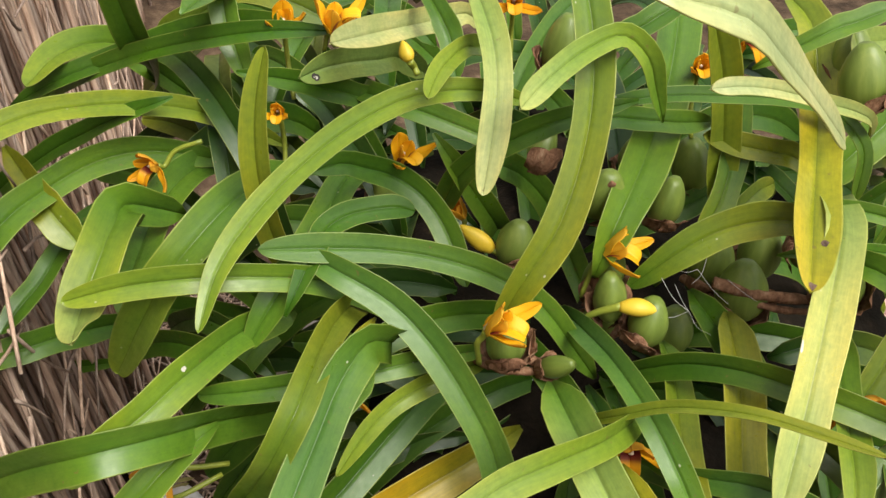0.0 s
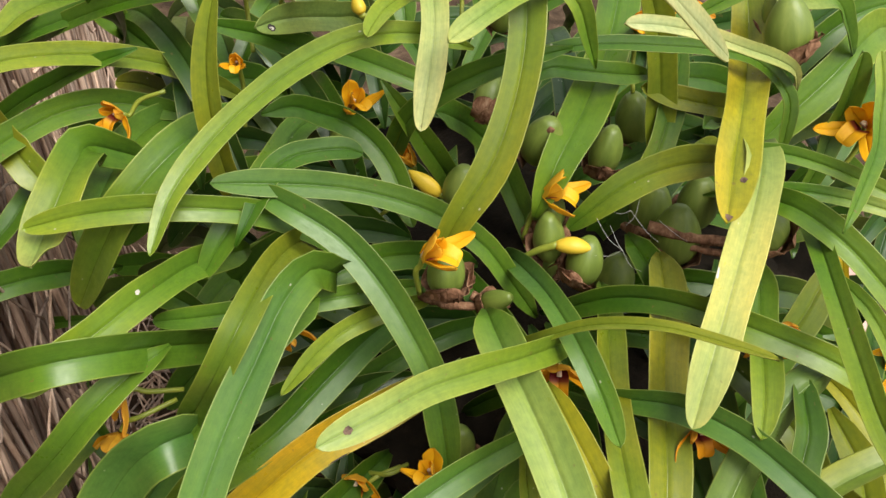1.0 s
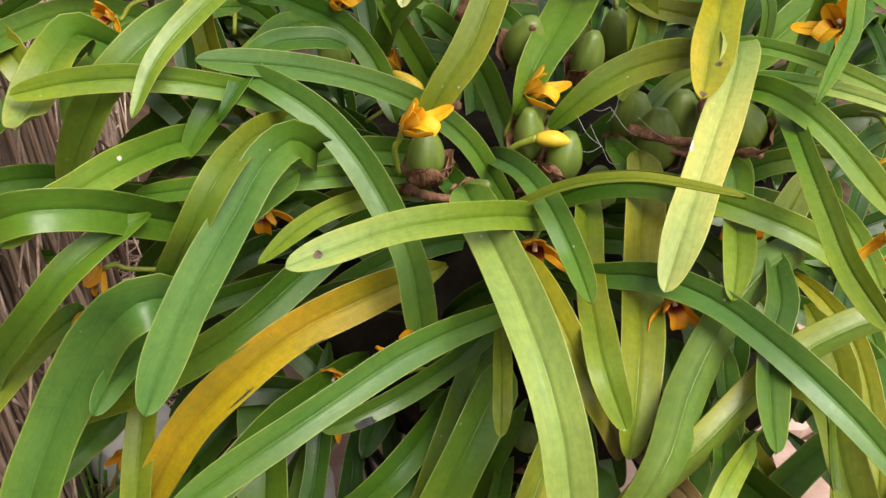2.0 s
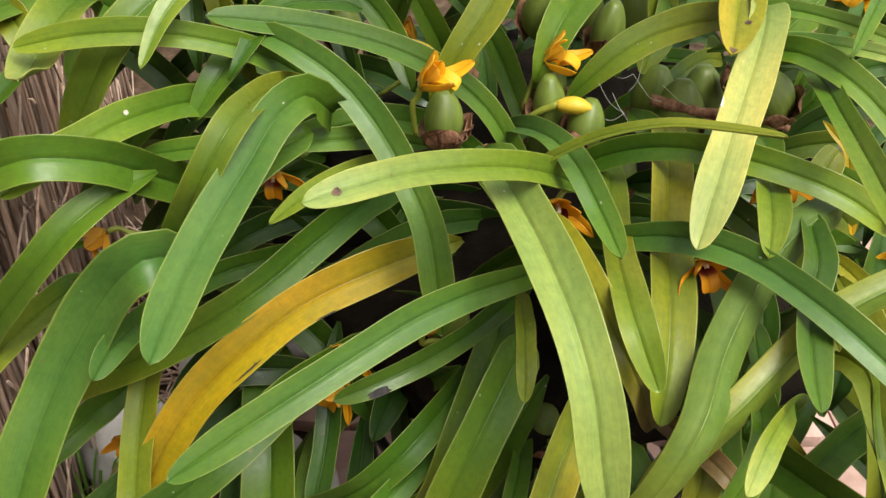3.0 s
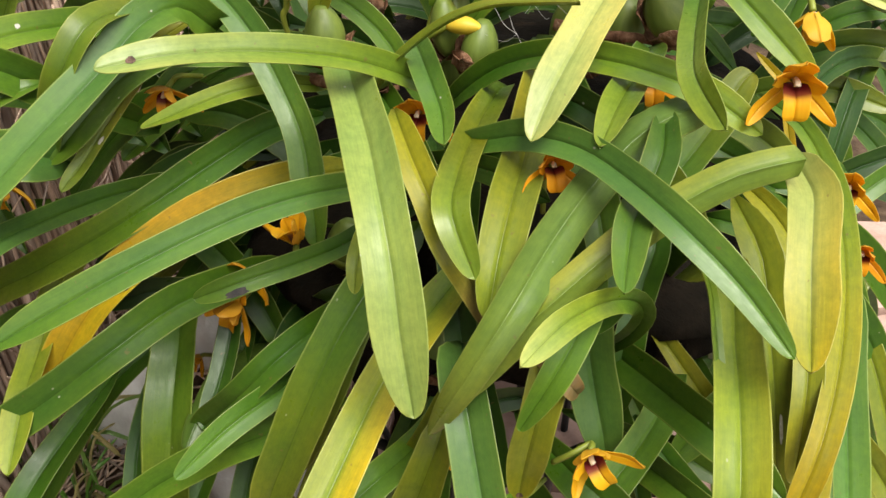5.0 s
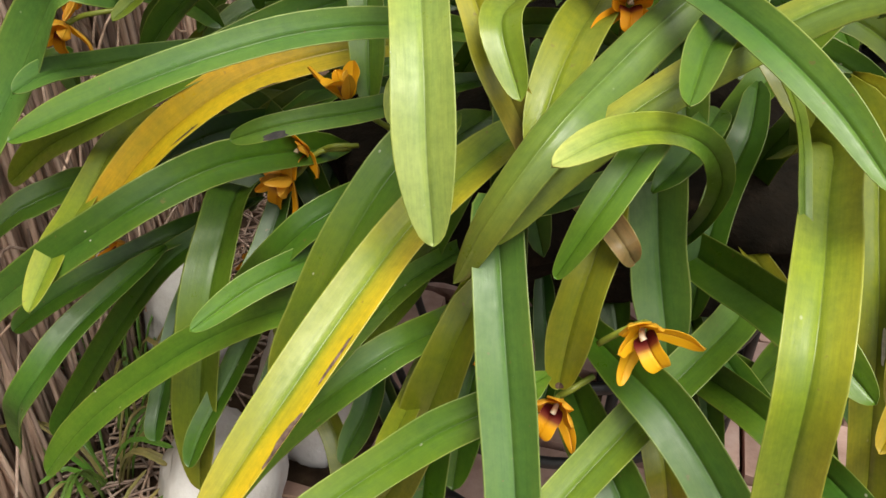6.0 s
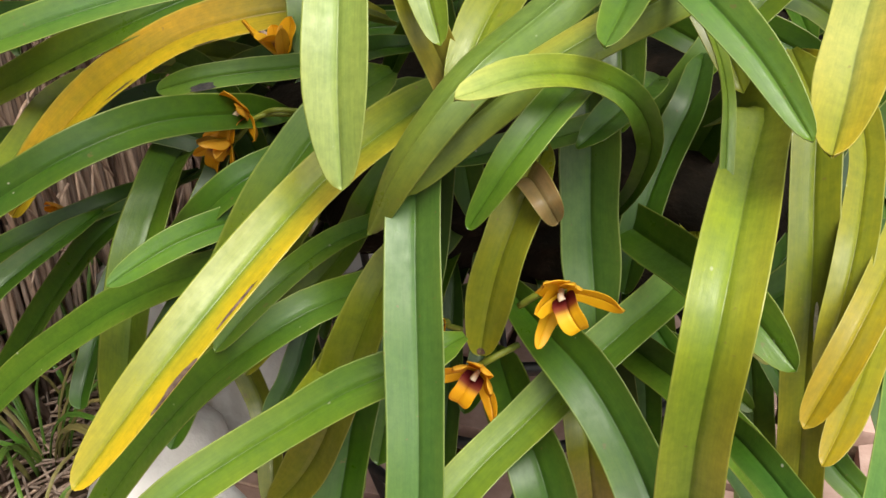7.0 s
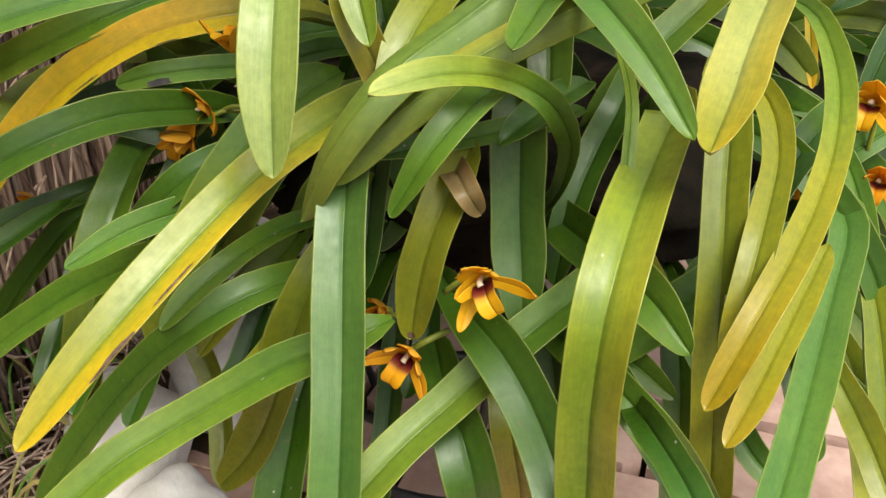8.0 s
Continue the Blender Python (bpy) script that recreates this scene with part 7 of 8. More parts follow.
leaf(20.5, "gg", (-0.175, 0.196, 0.352), (-0.192, 0.179, 0.376), (-0.215, 0.156, 0.386), (-0.239, 0.131, 0.381), (-0.259, 0.111, 0.362), n=18)
leaf(16.4, "gg", (-0.121, 0.266, 0.195), (-0.132, 0.300, 0.201), (-0.142, 0.332, 0.190), (-0.150, 0.359, 0.167), (-0.156, 0.379, 0.138), n=18)
leaf(20.6, "kg", (0.112, 0.327, 0.208), (0.123, 0.360, 0.229), (0.137, 0.398, 0.229), (0.149, 0.434, 0.215), (0.159, 0.464, 0.190), n=18)
leaf(14.4, "gg", (0.060, 0.265, 0.220), (0.061, 0.302, 0.214), (0.061, 0.337, 0.198), (0.062, 0.368, 0.175), (0.062, 0.392, 0.145), n=18)
leaf(14.9, "gg", (-0.052, 0.198, 0.362), (-0.033, 0.239, 0.384), (-0.012, 0.284, 0.394), (0.009, 0.329, 0.388), (0.028, 0.369, 0.364), n=18)
leaf(18.6, "gm", (0.116, 0.334, 0.276), (0.124, 0.344, 0.300), (0.136, 0.361, 0.319), (0.152, 0.382, 0.329), (0.169, 0.404, 0.326), n=18)
leaf(17.0, "kg", (-0.009, -0.043, 0.230), (-0.031, -0.034, 0.255), (-0.061, -0.023, 0.265), (-0.093, -0.011, 0.258), (-0.121, -0.001, 0.243), n=18)
leaf(16.2, "gg", (0.047, 0.102, 0.227), (0.089, 0.095, 0.214), (0.124, 0.089, 0.187), (0.150, 0.085, 0.152), (0.171, 0.082, 0.113), n=18)
leaf(14.1, "kk", (-0.080, 0.143, 0.203), (-0.125, 0.135, 0.199), (-0.166, 0.127, 0.180), (-0.201, 0.121, 0.151), (-0.228, 0.116, 0.115), n=18)
leaf(17.1, "kg", (-0.132, 0.006, 0.297), (-0.159, 0.016, 0.295), (-0.183, 0.025, 0.284), (-0.203, 0.033, 0.265), (-0.218, 0.038, 0.242), n=18)
leaf(16.1, "gg", (-0.070, 0.029, 0.358), (-0.040, -0.016, 0.357), (-0.012, -0.057, 0.336), (0.010, -0.091, 0.300), (0.029, -0.118, 0.258), n=18)
leaf(18.6, "gg", (0.040, 0.061, 0.296), (0.076, 0.058, 0.306), (0.114, 0.054, 0.305), (0.150, 0.051, 0.293), (0.181, 0.048, 0.272), n=18)
leaf(18.3, "gg", (-0.132, 0.251, 0.260), (-0.112, 0.281, 0.268), (-0.091, 0.311, 0.257), (-0.073, 0.337, 0.238), (-0.060, 0.358, 0.210), n=18)
leaf(16.5, "ko", (-0.017, 0.236, 0.328), (-0.041, 0.261, 0.326), (-0.062, 0.283, 0.310), (-0.080, 0.301, 0.287), (-0.095, 0.316, 0.260), n=18)
leaf(14.3, "gg", (0.046, 0.106, 0.199), (0.064, 0.111, 0.222), (0.088, 0.118, 0.236), (0.116, 0.125, 0.237), (0.142, 0.132, 0.228), n=18)
leaf(14.0, "kk", (-0.090, 0.107, 0.190), (-0.117, 0.112, 0.208), (-0.150, 0.118, 0.212), (-0.180, 0.124, 0.201), (-0.208, 0.128, 0.184), n=18)
leaf(20.9, "gg", (0.081, 0.189, 0.236), (0.103, 0.222, 0.227), (0.123, 0.252, 0.207), (0.139, 0.275, 0.178), (0.150, 0.292, 0.142), n=18)
leaf(19.2, "ko", (-0.016, 0.050, 0.288), (-0.055, 0.062, 0.287), (-0.091, 0.073, 0.272), (-0.122, 0.083, 0.247), (-0.145, 0.090, 0.215), n=18)
leaf(15.4, "ko", (0.123, 0.222, 0.216), (0.170, 0.224, 0.219), (0.215, 0.226, 0.208), (0.256, 0.228, 0.186), (0.289, 0.230, 0.153), n=18)
leaf(16.1, "ko", (0.059, 0.102, 0.197), (0.062, 0.086, 0.222), (0.067, 0.063, 0.242), (0.073, 0.036, 0.253), (0.079, 0.007, 0.257), n=18)
leaf(13.7, "kg", (-0.205, 0.173, 0.356), (-0.252, 0.169, 0.350), (-0.291, 0.165, 0.324), (-0.320, 0.163, 0.287), (-0.343, 0.161, 0.246), n=18)
leaf(13.2, "gg", (-0.050, -0.022, 0.272), (-0.032, -0.035, 0.304), (-0.009, -0.051, 0.331), (0.022, -0.072, 0.342), (0.053, -0.094, 0.339), n=18)
leaf(15.2, "ko", (0.213, 0.063, 0.260), (0.222, 0.085, 0.297), (0.237, 0.118, 0.320), (0.255, 0.158, 0.321), (0.272, 0.196, 0.309), n=18)
leaf(17.8, "kg", (-0.055, 0.136, 0.200), (-0.077, 0.154, 0.234), (-0.104, 0.177, 0.261), (-0.137, 0.205, 0.271), (-0.171, 0.233, 0.267), n=18)
leaf(19.4, "kk", (0.126, 0.184, 0.323), (0.138, 0.214, 0.318), (0.148, 0.240, 0.302), (0.157, 0.262, 0.280), (0.164, 0.280, 0.254), n=18)
leaf(13.9, "gg", (-0.071, 0.058, 0.291), (-0.084, 0.027, 0.286), (-0.096, -0.001, 0.271), (-0.106, -0.024, 0.248), (-0.113, -0.042, 0.220), n=18)
leaf(16.6, "gm", (-0.196, 0.021, 0.300), (-0.222, 0.033, 0.309), (-0.249, 0.046, 0.305), (-0.273, 0.057, 0.291), (-0.293, 0.067, 0.271), n=18)
leaf(13.1, "kg", (0.224, 0.154, 0.272), (0.229, 0.183, 0.281), (0.234, 0.212, 0.276), (0.239, 0.239, 0.264), (0.242, 0.259, 0.242), n=18)
leaf(19.9, "gg", (-0.091, -0.063, 0.212), (-0.115, -0.047, 0.247), (-0.149, -0.025, 0.266), (-0.186, 0.000, 0.267), (-0.222, 0.024, 0.254), n=18)
leaf(15.6, "gg", (-0.208, 0.168, 0.368), (-0.197, 0.201, 0.395), (-0.183, 0.241, 0.409), (-0.170, 0.283, 0.407), (-0.157, 0.323, 0.392), n=18)
leaf(19.7, "kg", (-0.135, 0.151, 0.218), (-0.165, 0.160, 0.221), (-0.194, 0.169, 0.214), (-0.218, 0.176, 0.194), (-0.238, 0.183, 0.171), n=18)
leaf(15.0, "kg", (0.092, 0.071, 0.248), (0.125, 0.050, 0.242), (0.155, 0.031, 0.225), (0.179, 0.016, 0.197), (0.196, 0.005, 0.163), n=18)
leaf(15.9, "kg", (0.052, -0.055, 0.189), (0.024, -0.069, 0.194), (-0.001, -0.082, 0.183), (-0.022, -0.093, 0.162), (-0.038, -0.101, 0.136), n=18)
leaf(19.9, "gg", (-0.093, 0.115, 0.254), (-0.131, 0.129, 0.249), (-0.164, 0.140, 0.226), (-0.191, 0.150, 0.198), (-0.214, 0.158, 0.165), n=18)
leaf(17.5, "kg", (0.207, 0.263, 0.334), (0.222, 0.257, 0.362), (0.243, 0.248, 0.386), (0.271, 0.235, 0.395), (0.300, 0.222, 0.387), n=18)
leaf(17.0, "gm", (-0.194, 0.091, 0.272), (-0.231, 0.132, 0.272), (-0.264, 0.167, 0.245), (-0.292, 0.197, 0.210), (-0.313, 0.220, 0.165), n=18)
leaf(16.9, "gg", (-0.166, 0.103, 0.184), (-0.186, 0.139, 0.179), (-0.204, 0.170, 0.159), (-0.218, 0.194, 0.128), (-0.229, 0.213, 0.094), n=18)
leaf(19.6, "kg", (0.128, 0.033, 0.283), (0.159, 0.026, 0.276), (0.185, 0.020, 0.255), (0.206, 0.015, 0.230), (0.223, 0.011, 0.202), n=18)
leaf(17.4, "gg", (-0.031, 0.066, 0.260), (-0.059, 0.055, 0.281), (-0.094, 0.042, 0.282), (-0.127, 0.030, 0.270), (-0.153, 0.021, 0.246), n=18)
leaf(18.7, "ko", (-0.057, 0.039, 0.201), (-0.090, 0.064, 0.189), (-0.120, 0.086, 0.167), (-0.144, 0.105, 0.136), (-0.164, 0.119, 0.100), n=18)
leaf(14.5, "kk", (-0.118, 0.137, 0.301), (-0.116, 0.168, 0.297), (-0.114, 0.195, 0.283), (-0.112, 0.217, 0.262), (-0.110, 0.234, 0.236), n=18)
leaf(15.4, "gm", (0.008, 0.193, 0.196), (0.013, 0.233, 0.188), (0.018, 0.266, 0.164), (0.022, 0.292, 0.132), (0.024, 0.311, 0.096), n=18)
leaf(18.4, "gm", (0.177, 0.286, 0.355), (0.205, 0.268, 0.375), (0.236, 0.247, 0.383), (0.268, 0.226, 0.376), (0.296, 0.207, 0.358), n=18)
leaf(14.0, "gg", (0.026, -0.014, 0.235), (0.001, -0.056, 0.222), (-0.019, -0.090, 0.191), (-0.035, -0.117, 0.151), (-0.047, -0.139, 0.108), n=18)
leaf(14.9, "ko", (-0.014, 0.123, 0.246), (-0.020, 0.152, 0.272), (-0.028, 0.189, 0.278), (-0.036, 0.226, 0.269), (-0.042, 0.256, 0.245), n=18)
leaf(20.4, "gg", (-0.194, 0.112, 0.241), (-0.228, 0.127, 0.240), (-0.258, 0.141, 0.223), (-0.281, 0.151, 0.196), (-0.299, 0.159, 0.164), n=18)
leaf(16.5, "kg", (-0.013, 0.033, 0.286), (-0.047, 0.034, 0.293), (-0.082, 0.036, 0.291), (-0.114, 0.037, 0.276), (-0.139, 0.038, 0.252), n=18)
leaf(17.9, "gg", (-0.125, -0.018, 0.353), (-0.152, -0.025, 0.351), (-0.175, -0.031, 0.338), (-0.195, -0.037, 0.319), (-0.212, -0.041, 0.297), n=18)
leaf(14.6, "kg", (0.210, 0.043, 0.249), (0.189, 0.012, 0.251), (0.169, -0.018, 0.241), (0.152, -0.043, 0.219), (0.139, -0.062, 0.190), n=18)
leaf(15.7, "gg", (-0.060, 0.030, 0.273), (-0.035, 0.003, 0.265), (-0.014, -0.021, 0.246), (0.002, -0.039, 0.218), (0.015, -0.053, 0.186), n=18)
leaf(15.8, "kk", (-0.170, -0.010, 0.226), (-0.192, 0.011, 0.237), (-0.216, 0.032, 0.236), (-0.237, 0.052, 0.222), (-0.254, 0.068, 0.200), n=18)
leaf(13.2, "kg", (0.053, 0.081, 0.273), (0.082, 0.082, 0.285), (0.114, 0.083, 0.286), (0.144, 0.084, 0.276), (0.169, 0.085, 0.258), n=18)
leaf(13.1, "kk", (0.044, 0.042, 0.223), (0.076, 0.073, 0.230), (0.107, 0.103, 0.216), (0.133, 0.128, 0.189), (0.152, 0.146, 0.152), n=18)
leaf(13.0, "kg", (-0.213, 0.112, 0.351), (-0.231, 0.147, 0.371), (-0.251, 0.186, 0.378), (-0.271, 0.224, 0.366), (-0.287, 0.256, 0.340), n=18)
leaf(18.6, "kg", (-0.168, 0.063, 0.272), (-0.200, 0.066, 0.270), (-0.228, 0.068, 0.255), (-0.251, 0.069, 0.233), (-0.267, 0.070, 0.206), n=18)
leaf(16.8, "gg", (-0.194, 0.190, 0.314), (-0.204, 0.203, 0.337), (-0.218, 0.221, 0.353), (-0.234, 0.242, 0.360), (-0.251, 0.264, 0.360), n=18)
leaf(19.3, "gg", (-0.140, 0.102, 0.186), (-0.173, 0.110, 0.224), (-0.219, 0.122, 0.242), (-0.268, 0.134, 0.245), (-0.316, 0.146, 0.233), n=18)
leaf(15.7, "gg", (0.004, 0.034, 0.295), (0.007, -0.006, 0.313), (0.010, -0.050, 0.315), (0.013, -0.093, 0.305), (0.015, -0.130, 0.281), n=18)
leaf(13.3, "kg", (-0.088, 0.032, 0.209), (-0.084, 0.003, 0.202), (-0.081, -0.023, 0.186), (-0.078, -0.042, 0.162), (-0.076, -0.055, 0.134), n=18)
leaf(15.2, "gm", (-0.185, 0.217, 0.326), (-0.203, 0.258, 0.343), (-0.222, 0.301, 0.345), (-0.241, 0.342, 0.329), (-0.257, 0.377, 0.302), n=18)
leaf(13.4, "kk", (0.098, 0.166, 0.207), (0.114, 0.183, 0.220), (0.134, 0.203, 0.221), (0.151, 0.221, 0.208), (0.164, 0.234, 0.187), n=18)
leaf(16.0, "gg", (0.227, 0.189, 0.352), (0.258, 0.221, 0.357), (0.288, 0.253, 0.343), (0.314, 0.281, 0.319), (0.334, 0.301, 0.283), n=18)
leaf(16.3, "kk", (-0.191, 0.199, 0.351), (-0.239, 0.212, 0.356), (-0.286, 0.225, 0.340), (-0.325, 0.235, 0.308), (-0.354, 0.242, 0.267), n=18)
leaf(14.6, "gg", (-0.003, 0.318, 0.348), (0.009, 0.364, 0.345), (0.021, 0.408, 0.329), (0.031, 0.447, 0.302), (0.038, 0.475, 0.265), n=18)
leaf(18.2, "kk", (-0.002, 0.012, 0.186), (-0.001, -0.008, 0.216), (0.002, -0.039, 0.235), (0.005, -0.074, 0.238), (0.008, -0.110, 0.231), n=18)
leaf(13.3, "kk", (-0.033, 0.057, 0.224), (-0.058, 0.074, 0.245), (-0.086, 0.094, 0.257), (-0.116, 0.115, 0.259), (-0.144, 0.135, 0.248), n=18)
leaf(19.8, "gm", (-0.089, 0.083, 0.304), (-0.110, 0.084, 0.329), (-0.136, 0.086, 0.350), (-0.167, 0.089, 0.362), (-0.200, 0.091, 0.364), n=18)
leaf(17.9, "kk", (-0.061, 0.011, 0.189), (-0.066, -0.005, 0.214), (-0.074, -0.030, 0.230), (-0.083, -0.059, 0.234), (-0.092, -0.087, 0.226), n=18)
leaf(17.5, "kg", (0.089, 0.132, 0.243), (0.118, 0.164, 0.242), (0.146, 0.194, 0.227), (0.169, 0.219, 0.202), (0.188, 0.241, 0.170), n=18)
leaf(15.4, "kk", (0.014, 0.002, 0.209), (0.009, -0.026, 0.215), (0.005, -0.053, 0.207), (0.001, -0.076, 0.189), (-0.001, -0.092, 0.165), n=18)
leaf(14.0, "gg", (-0.210, 0.181, 0.331), (-0.232, 0.215, 0.356), (-0.258, 0.255, 0.361), (-0.282, 0.291, 0.343), (-0.301, 0.321, 0.312), n=18)
leaf(17.5, "ko", (-0.210, 0.175, 0.311), (-0.229, 0.187, 0.335), (-0.256, 0.203, 0.345), (-0.285, 0.220, 0.347), (-0.312, 0.236, 0.340), n=18)
leaf(20.7, "gg", (-0.210, 0.128, 0.277), (-0.236, 0.141, 0.306), (-0.268, 0.157, 0.328), (-0.304, 0.176, 0.335), (-0.339, 0.193, 0.323), n=18)
leaf(15.2, "gg", (-0.148, 0.195, 0.326), (-0.140, 0.234, 0.324), (-0.132, 0.268, 0.304), (-0.126, 0.295, 0.275), (-0.121, 0.317, 0.241), n=18)
leaf(16.3, "kg", (-0.171, 0.055, 0.357), (-0.191, 0.082, 0.400), (-0.220, 0.120, 0.428), (-0.253, 0.163, 0.431), (-0.285, 0.204, 0.412), n=18)
leaf(16.5, "kk", (0.100, 0.163, 0.229), (0.094, 0.190, 0.249), (0.085, 0.222, 0.254), (0.077, 0.255, 0.249), (0.069, 0.286, 0.237), n=18)
leaf(13.6, "gm", (-0.155, 0.165, 0.192), (-0.159, 0.195, 0.185), (-0.163, 0.222, 0.168), (-0.166, 0.241, 0.144), (-0.168, 0.254, 0.115), n=18)
leaf(17.5, "kg", (0.169, 0.244, 0.197), (0.190, 0.262, 0.214), (0.215, 0.283, 0.215), (0.239, 0.303, 0.206), (0.260, 0.321, 0.189), n=18)
leaf(18.8, "gm", (0.053, 0.143, 0.336), (0.060, 0.174, 0.356), (0.068, 0.211, 0.357), (0.075, 0.246, 0.348), (0.082, 0.278, 0.330), n=18)
leaf(15.9, "kk", (0.089, 0.309, 0.363), (0.079, 0.334, 0.374), (0.069, 0.362, 0.374), (0.059, 0.387, 0.364), (0.051, 0.410, 0.348), n=18)
leaf(14.8, "gg", (-0.115, 0.258, 0.362), (-0.133, 0.295, 0.376), (-0.153, 0.334, 0.376), (-0.171, 0.371, 0.361), (-0.186, 0.402, 0.334), n=18)
leaf(18.2, "kg", (-0.032, 0.170, 0.300), (-0.015, 0.197, 0.292), (0.001, 0.222, 0.274), (0.012, 0.240, 0.248), (0.021, 0.254, 0.218), n=18)
leaf(16.0, "gm", (0.138, 0.111, 0.275), (0.148, 0.144, 0.270), (0.157, 0.173, 0.254), (0.164, 0.197, 0.230), (0.169, 0.215, 0.201), n=18)
leaf(13.9, "kg", (0.051, 0.214, 0.321), (0.056, 0.243, 0.316), (0.060, 0.269, 0.300), (0.063, 0.289, 0.278), (0.066, 0.307, 0.254), n=18)
leaf(18.8, "gm", (-0.098, 0.308, 0.362), (-0.117, 0.320, 0.376), (-0.140, 0.335, 0.382), (-0.162, 0.349, 0.373), (-0.182, 0.362, 0.359), n=18)
leaf(19.4, "gg", (0.088, 0.135, 0.192), (0.083, 0.164, 0.205), (0.078, 0.196, 0.200), (0.074, 0.223, 0.183), (0.070, 0.246, 0.161), n=18)
leaf(14.0, "gg", (0.127, 0.211, 0.355), (0.134, 0.254, 0.346), (0.141, 0.294, 0.326), (0.146, 0.326, 0.294), (0.150, 0.349, 0.256), n=18)
leaf(13.5, "gm", (0.246, 0.206, 0.292), (0.251, 0.238, 0.291), (0.254, 0.267, 0.279), (0.258, 0.291, 0.258), (0.260, 0.311, 0.234), n=18)
leaf(16.3, "gg", (-0.025, 0.136, 0.194), (-0.023, 0.174, 0.183), (-0.022, 0.208, 0.163), (-0.021, 0.236, 0.134), (-0.021, 0.255, 0.100), n=18)
leaf(13.9, "kg", (0.004, 0.033, 0.224), (0.031, 0.009, 0.235), (0.059, -0.017, 0.230), (0.085, -0.041, 0.215), (0.107, -0.060, 0.190), n=18)
leaf(18.3, "kk", (0.238, 0.196, 0.182), (0.255, 0.218, 0.185), (0.273, 0.239, 0.180), (0.288, 0.259, 0.168), (0.301, 0.275, 0.149), n=18)
leaf(16.4, "kg", (-0.178, 0.214, 0.357), (-0.206, 0.242, 0.383), (-0.239, 0.276, 0.385), (-0.270, 0.307, 0.369), (-0.297, 0.334, 0.341), n=18)
leaf(17.6, "gg", (0.119, 0.176, 0.344), (0.132, 0.202, 0.335), (0.143, 0.225, 0.318), (0.152, 0.242, 0.294), (0.158, 0.255, 0.267), n=18)
leaf(17.3, "gg", (0.044, 0.238, 0.192), (0.039, 0.269, 0.214), (0.034, 0.306, 0.215), (0.029, 0.341, 0.205), (0.025, 0.374, 0.186), n=18)
leaf(16.5, "ko", (-0.207, 0.074, 0.360), (-0.214, 0.103, 0.397), (-0.224, 0.146, 0.417), (-0.234, 0.192, 0.414), (-0.244, 0.234, 0.393), n=18)
leaf(16.6, "kg", (0.094, 0.277, 0.216), (0.112, 0.303, 0.227), (0.130, 0.331, 0.231), (0.148, 0.358, 0.221), (0.165, 0.382, 0.205), n=18)
leaf(16.7, "gg", (-0.204, 0.179, 0.369), (-0.218, 0.215, 0.382), (-0.232, 0.253, 0.376), (-0.244, 0.287, 0.356), (-0.253, 0.312, 0.325), n=18)
leaf(16.9, "kg", (-0.010, 0.097, 0.232), (-0.022, 0.120, 0.248), (-0.037, 0.146, 0.250), (-0.050, 0.170, 0.238), (-0.061, 0.189, 0.217), n=18)
leaf(20.0, "kk", (0.035, 0.003, 0.223), (0.015, -0.017, 0.232), (-0.005, -0.037, 0.231), (-0.025, -0.057, 0.223), (-0.042, -0.074, 0.208), n=18)
leaf(14.1, "gm", (-0.019, 0.029, 0.188), (-0.020, -0.003, 0.185), (-0.021, -0.032, 0.173), (-0.022, -0.056, 0.153), (-0.023, -0.075, 0.128), n=18)
leaf(17.5, "gm", (0.039, 0.014, 0.239), (0.065, 0.026, 0.254), (0.093, 0.040, 0.252), (0.119, 0.053, 0.237), (0.138, 0.063, 0.214), n=18)
leaf(19.3, "gg", (-0.131, 0.218, 0.366), (-0.132, 0.241, 0.394), (-0.132, 0.275, 0.406), (-0.133, 0.310, 0.400), (-0.134, 0.341, 0.383), n=18)
leaf(20.2, "gm", (0.169, 0.205, 0.353), (0.193, 0.217, 0.382), (0.223, 0.231, 0.402), (0.258, 0.248, 0.405), (0.291, 0.264, 0.390), n=18)
leaf(20.7, "kg", (-0.029, 0.279, 0.289), (-0.033, 0.309, 0.316), (-0.037, 0.346, 0.332), (-0.042, 0.386, 0.335), (-0.046, 0.423, 0.318), n=18)
leaf(17.1, "ko", (0.064, 0.263, 0.322), (0.076, 0.312, 0.329), (0.087, 0.360, 0.319), (0.097, 0.403, 0.295), (0.105, 0.440, 0.262), n=18)
leaf(14.1, "ko", (-0.139, 0.230, 0.338), (-0.134, 0.275, 0.368), (-0.128, 0.326, 0.385), (-0.122, 0.379, 0.372), (-0.117, 0.424, 0.344), n=18)
leaf(18.8, "ko", (-0.164, 0.203, 0.344), (-0.178, 0.232, 0.365), (-0.194, 0.264, 0.378), (-0.211, 0.299, 0.378), (-0.226, 0.330, 0.363), n=18)
leaf(15.6, "kk", (0.103, -0.051, 0.199), (0.125, -0.031, 0.199), (0.145, -0.011, 0.188), (0.162, 0.004, 0.168), (0.173, 0.015, 0.142), n=18)
leaf(19.9, "gg", (-0.039, 0.078, 0.181), (-0.033, 0.125, 0.168), (-0.028, 0.164, 0.137), (-0.024, 0.197, 0.100), (-0.021, 0.222, 0.057), n=18)
leaf(18.0, "kg", (0.188, 0.243, 0.244), (0.213, 0.273, 0.242), (0.235, 0.300, 0.224), (0.252, 0.320, 0.195), (0.263, 0.333, 0.161), n=18)
leaf(20.4, "gg", (0.006, -0.070, 0.223), (0.003, -0.098, 0.215), (0.000, -0.121, 0.197), (-0.002, -0.138, 0.173), (-0.003, -0.151, 0.147), n=18)
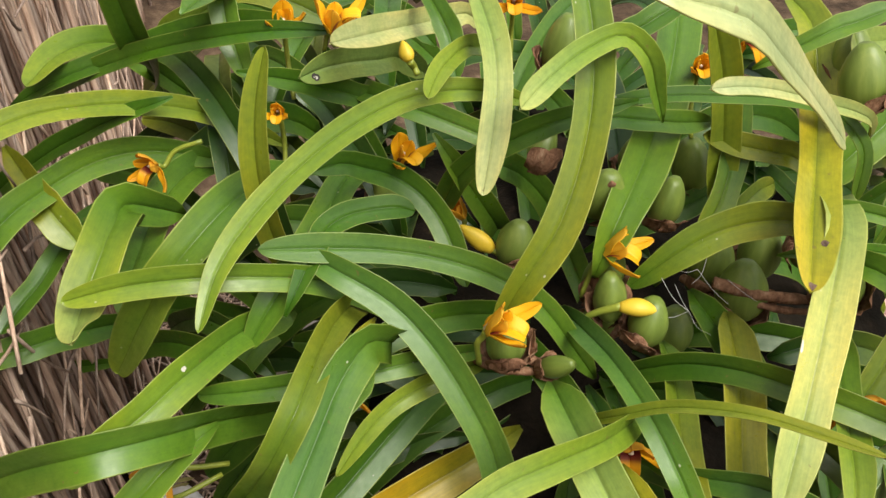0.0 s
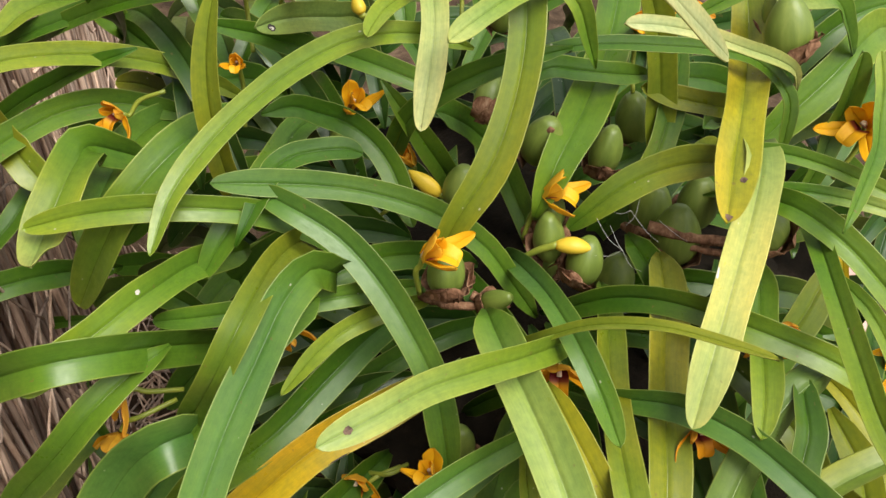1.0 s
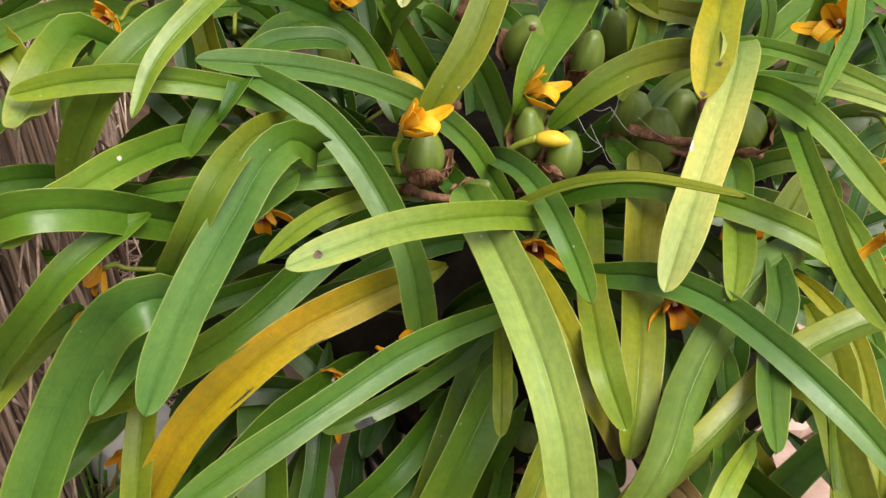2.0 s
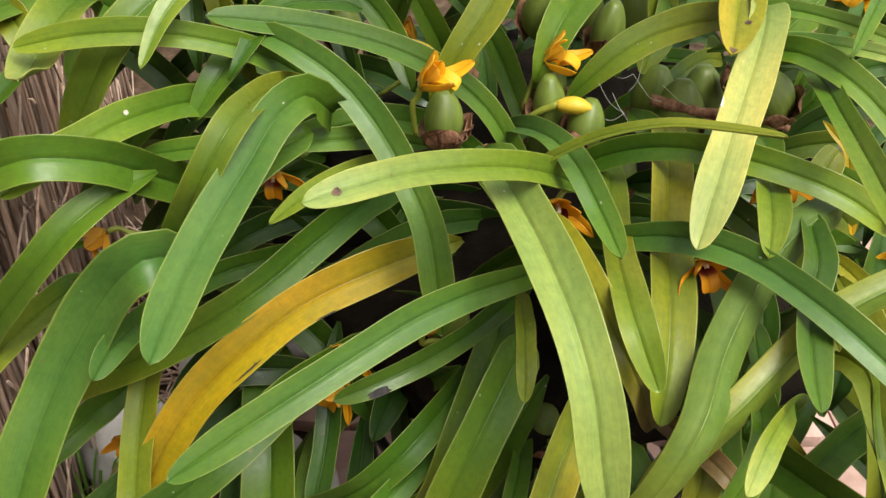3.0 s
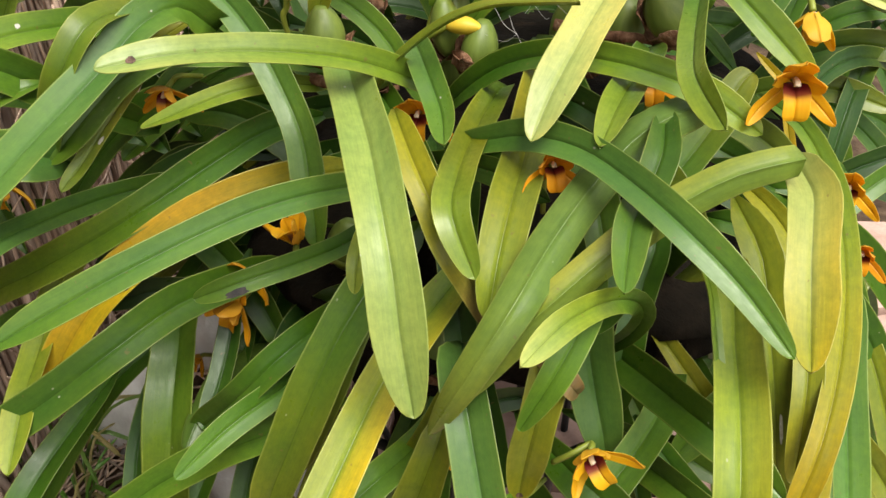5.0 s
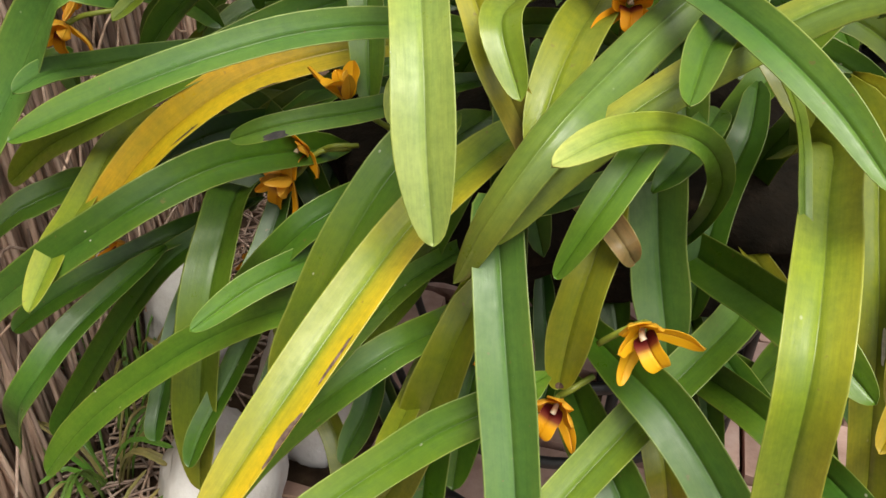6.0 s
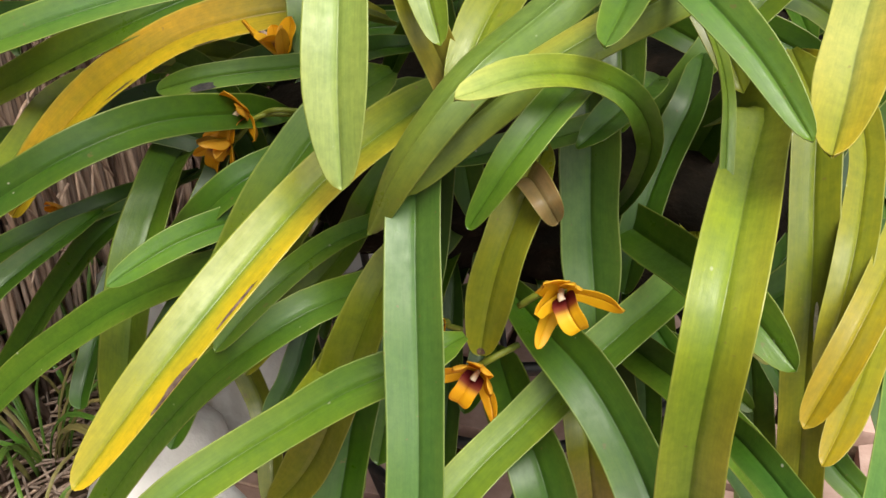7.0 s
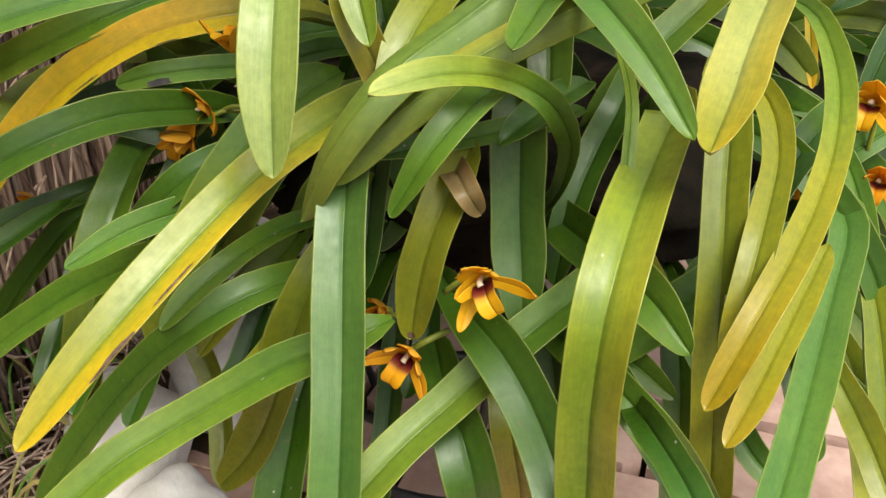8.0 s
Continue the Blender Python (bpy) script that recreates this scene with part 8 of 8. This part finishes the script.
leaf(19.1, "gg", (0.131, 0.188, 0.297), (0.150, 0.219, 0.306), (0.170, 0.251, 0.305), (0.189, 0.281, 0.290), (0.203, 0.305, 0.265), n=18)
leaf(13.5, "kg", (0.094, 0.249, 0.329), (0.104, 0.291, 0.347), (0.115, 0.335, 0.340), (0.125, 0.376, 0.321), (0.133, 0.409, 0.289), n=18)
leaf(13.9, "gm", (0.175, 0.103, 0.288), (0.181, 0.137, 0.289), (0.186, 0.169, 0.278), (0.189, 0.194, 0.255), (0.193, 0.215, 0.229), n=18)
leaf(13.6, "kg", (-0.017, 0.024, 0.183), (-0.032, 0.016, 0.208), (-0.055, 0.005, 0.224), (-0.082, -0.009, 0.225), (-0.107, -0.021, 0.213), n=18)
leaf(20.3, "kk", (0.191, 0.073, 0.181), (0.218, 0.110, 0.189), (0.244, 0.146, 0.178), (0.266, 0.175, 0.150), (0.283, 0.198, 0.113), n=18)
leaf(15.9, "gg", (0.185, 0.123, 0.335), (0.200, 0.145, 0.365), (0.222, 0.176, 0.379), (0.245, 0.209, 0.381), (0.267, 0.240, 0.370), n=18)
leaf(14.0, "kk", (0.076, 0.146, 0.195), (0.077, 0.175, 0.190), (0.078, 0.201, 0.175), (0.079, 0.220, 0.151), (0.080, 0.235, 0.126), n=18)
leaf(17.9, "kg", (0.080, 0.253, 0.329), (0.092, 0.287, 0.345), (0.104, 0.324, 0.352), (0.117, 0.360, 0.342), (0.128, 0.391, 0.321), n=18)
leaf(15.0, "kk", (-0.013, -0.002, 0.326), (-0.002, -0.050, 0.326), (0.009, -0.097, 0.313), (0.019, -0.137, 0.285), (0.026, -0.167, 0.246), n=18)
leaf(16.9, "gg", (-0.123, 0.058, 0.206), (-0.162, 0.076, 0.194), (-0.196, 0.092, 0.169), (-0.223, 0.104, 0.135), (-0.243, 0.114, 0.096), n=18)
leaf(18.8, "ko", (0.258, 0.184, 0.323), (0.281, 0.231, 0.341), (0.305, 0.280, 0.339), (0.327, 0.324, 0.315), (0.345, 0.359, 0.277), n=18)
leaf(14.2, "kg", (0.006, 0.318, 0.344), (0.005, 0.361, 0.358), (0.004, 0.406, 0.353), (0.002, 0.448, 0.335), (0.001, 0.481, 0.304), n=18)
leaf(19.9, "ko", (0.165, 0.073, 0.186), (0.203, 0.055, 0.183), (0.236, 0.040, 0.163), (0.264, 0.027, 0.136), (0.287, 0.016, 0.103), n=18)
leaf(13.1, "gg", (-0.119, 0.203, 0.272), (-0.125, 0.239, 0.283), (-0.131, 0.277, 0.280), (-0.136, 0.310, 0.261), (-0.141, 0.337, 0.235), n=18)
leaf(16.3, "gg", (-0.188, 0.034, 0.286), (-0.215, 0.060, 0.294), (-0.242, 0.086, 0.284), (-0.266, 0.107, 0.261), (-0.285, 0.126, 0.234), n=18)
leaf(16.8, "kk", (0.205, 0.047, 0.199), (0.235, 0.080, 0.188), (0.262, 0.110, 0.166), (0.283, 0.134, 0.132), (0.298, 0.150, 0.092), n=18)
leaf(14.4, "kg", (-0.205, 0.176, 0.351), (-0.233, 0.196, 0.370), (-0.266, 0.219, 0.373), (-0.295, 0.240, 0.357), (-0.321, 0.258, 0.333), n=18)

# ---- rhizomes and web in the heart of the clump ----
def rhizome(points, r):
    """A knobbly brown creeping stem."""
    bm = bmesh.new()
    tube(bm, points, r, r * 0.7, 8, 18, 0.16, 5)
    part("rhizome", bm, BRACT, plant, "knobbly brown rhizome")


def web(points):
    """A slack spider thread."""
    bm = bmesh.new()
    tube(bm, points, 0.00010, 0.00008, 4, 10)
    part("web_thread", bm, THREAD, plant, "fine pale spider thread")


rhizome([(0.049, 0.023, 0.378), (0.073, 0.017, 0.375), (0.097, 0.016, 0.373), (0.124, 0.019, 0.366)], 0.0032)
rhizome([(0.059, 0.022, 0.370), (0.083, 0.014, 0.368), (0.112, 0.017, 0.363)], 0.0022)
rhizome([(-0.075, -0.013, 0.360), (-0.060, -0.020, 0.359), (-0.043, -0.021, 0.358)], 0.003)
rhizome([(-0.047, -0.017, 0.363), (-0.034, -0.021, 0.358), (-0.027, -0.020, 0.359)], 0.0025)
web([(0.050, 0.009, 0.393), (0.059, 0.007, 0.386), (0.065, 0.003, 0.384)])
web([(0.031, -0.001, 0.381), (0.036, -0.004, 0.373), (0.039, -0.015, 0.379)])
web([(0.031, -0.001, 0.381), (0.025, -0.001, 0.377), (0.016, -0.008, 0.383)])
web([(0.040, 0.017, 0.403), (0.038, 0.013, 0.393), (0.034, 0.012, 0.387)])
web([(0.040, 0.017, 0.403), (0.039, 0.021, 0.403), (0.036, 0.018, 0.411)])
web([(0.035, 0.012, 0.397), (0.030, 0.013, 0.394), (0.021, 0.015, 0.396)])
web([(0.040, 0.017, 0.403), (0.037, 0.020, 0.402), (0.032, 0.021, 0.406)])
web([(0.031, -0.001, 0.381), (0.024, 0.005, 0.384), (0.018, 0.011, 0.392)])
web([(0.035, 0.012, 0.397), (0.044, 0.007, 0.387), (0.047, -0.006, 0.391)])
web([(0.031, -0.001, 0.381), (0.029, 0.004, 0.382), (0.026, 0.013, 0.386)])
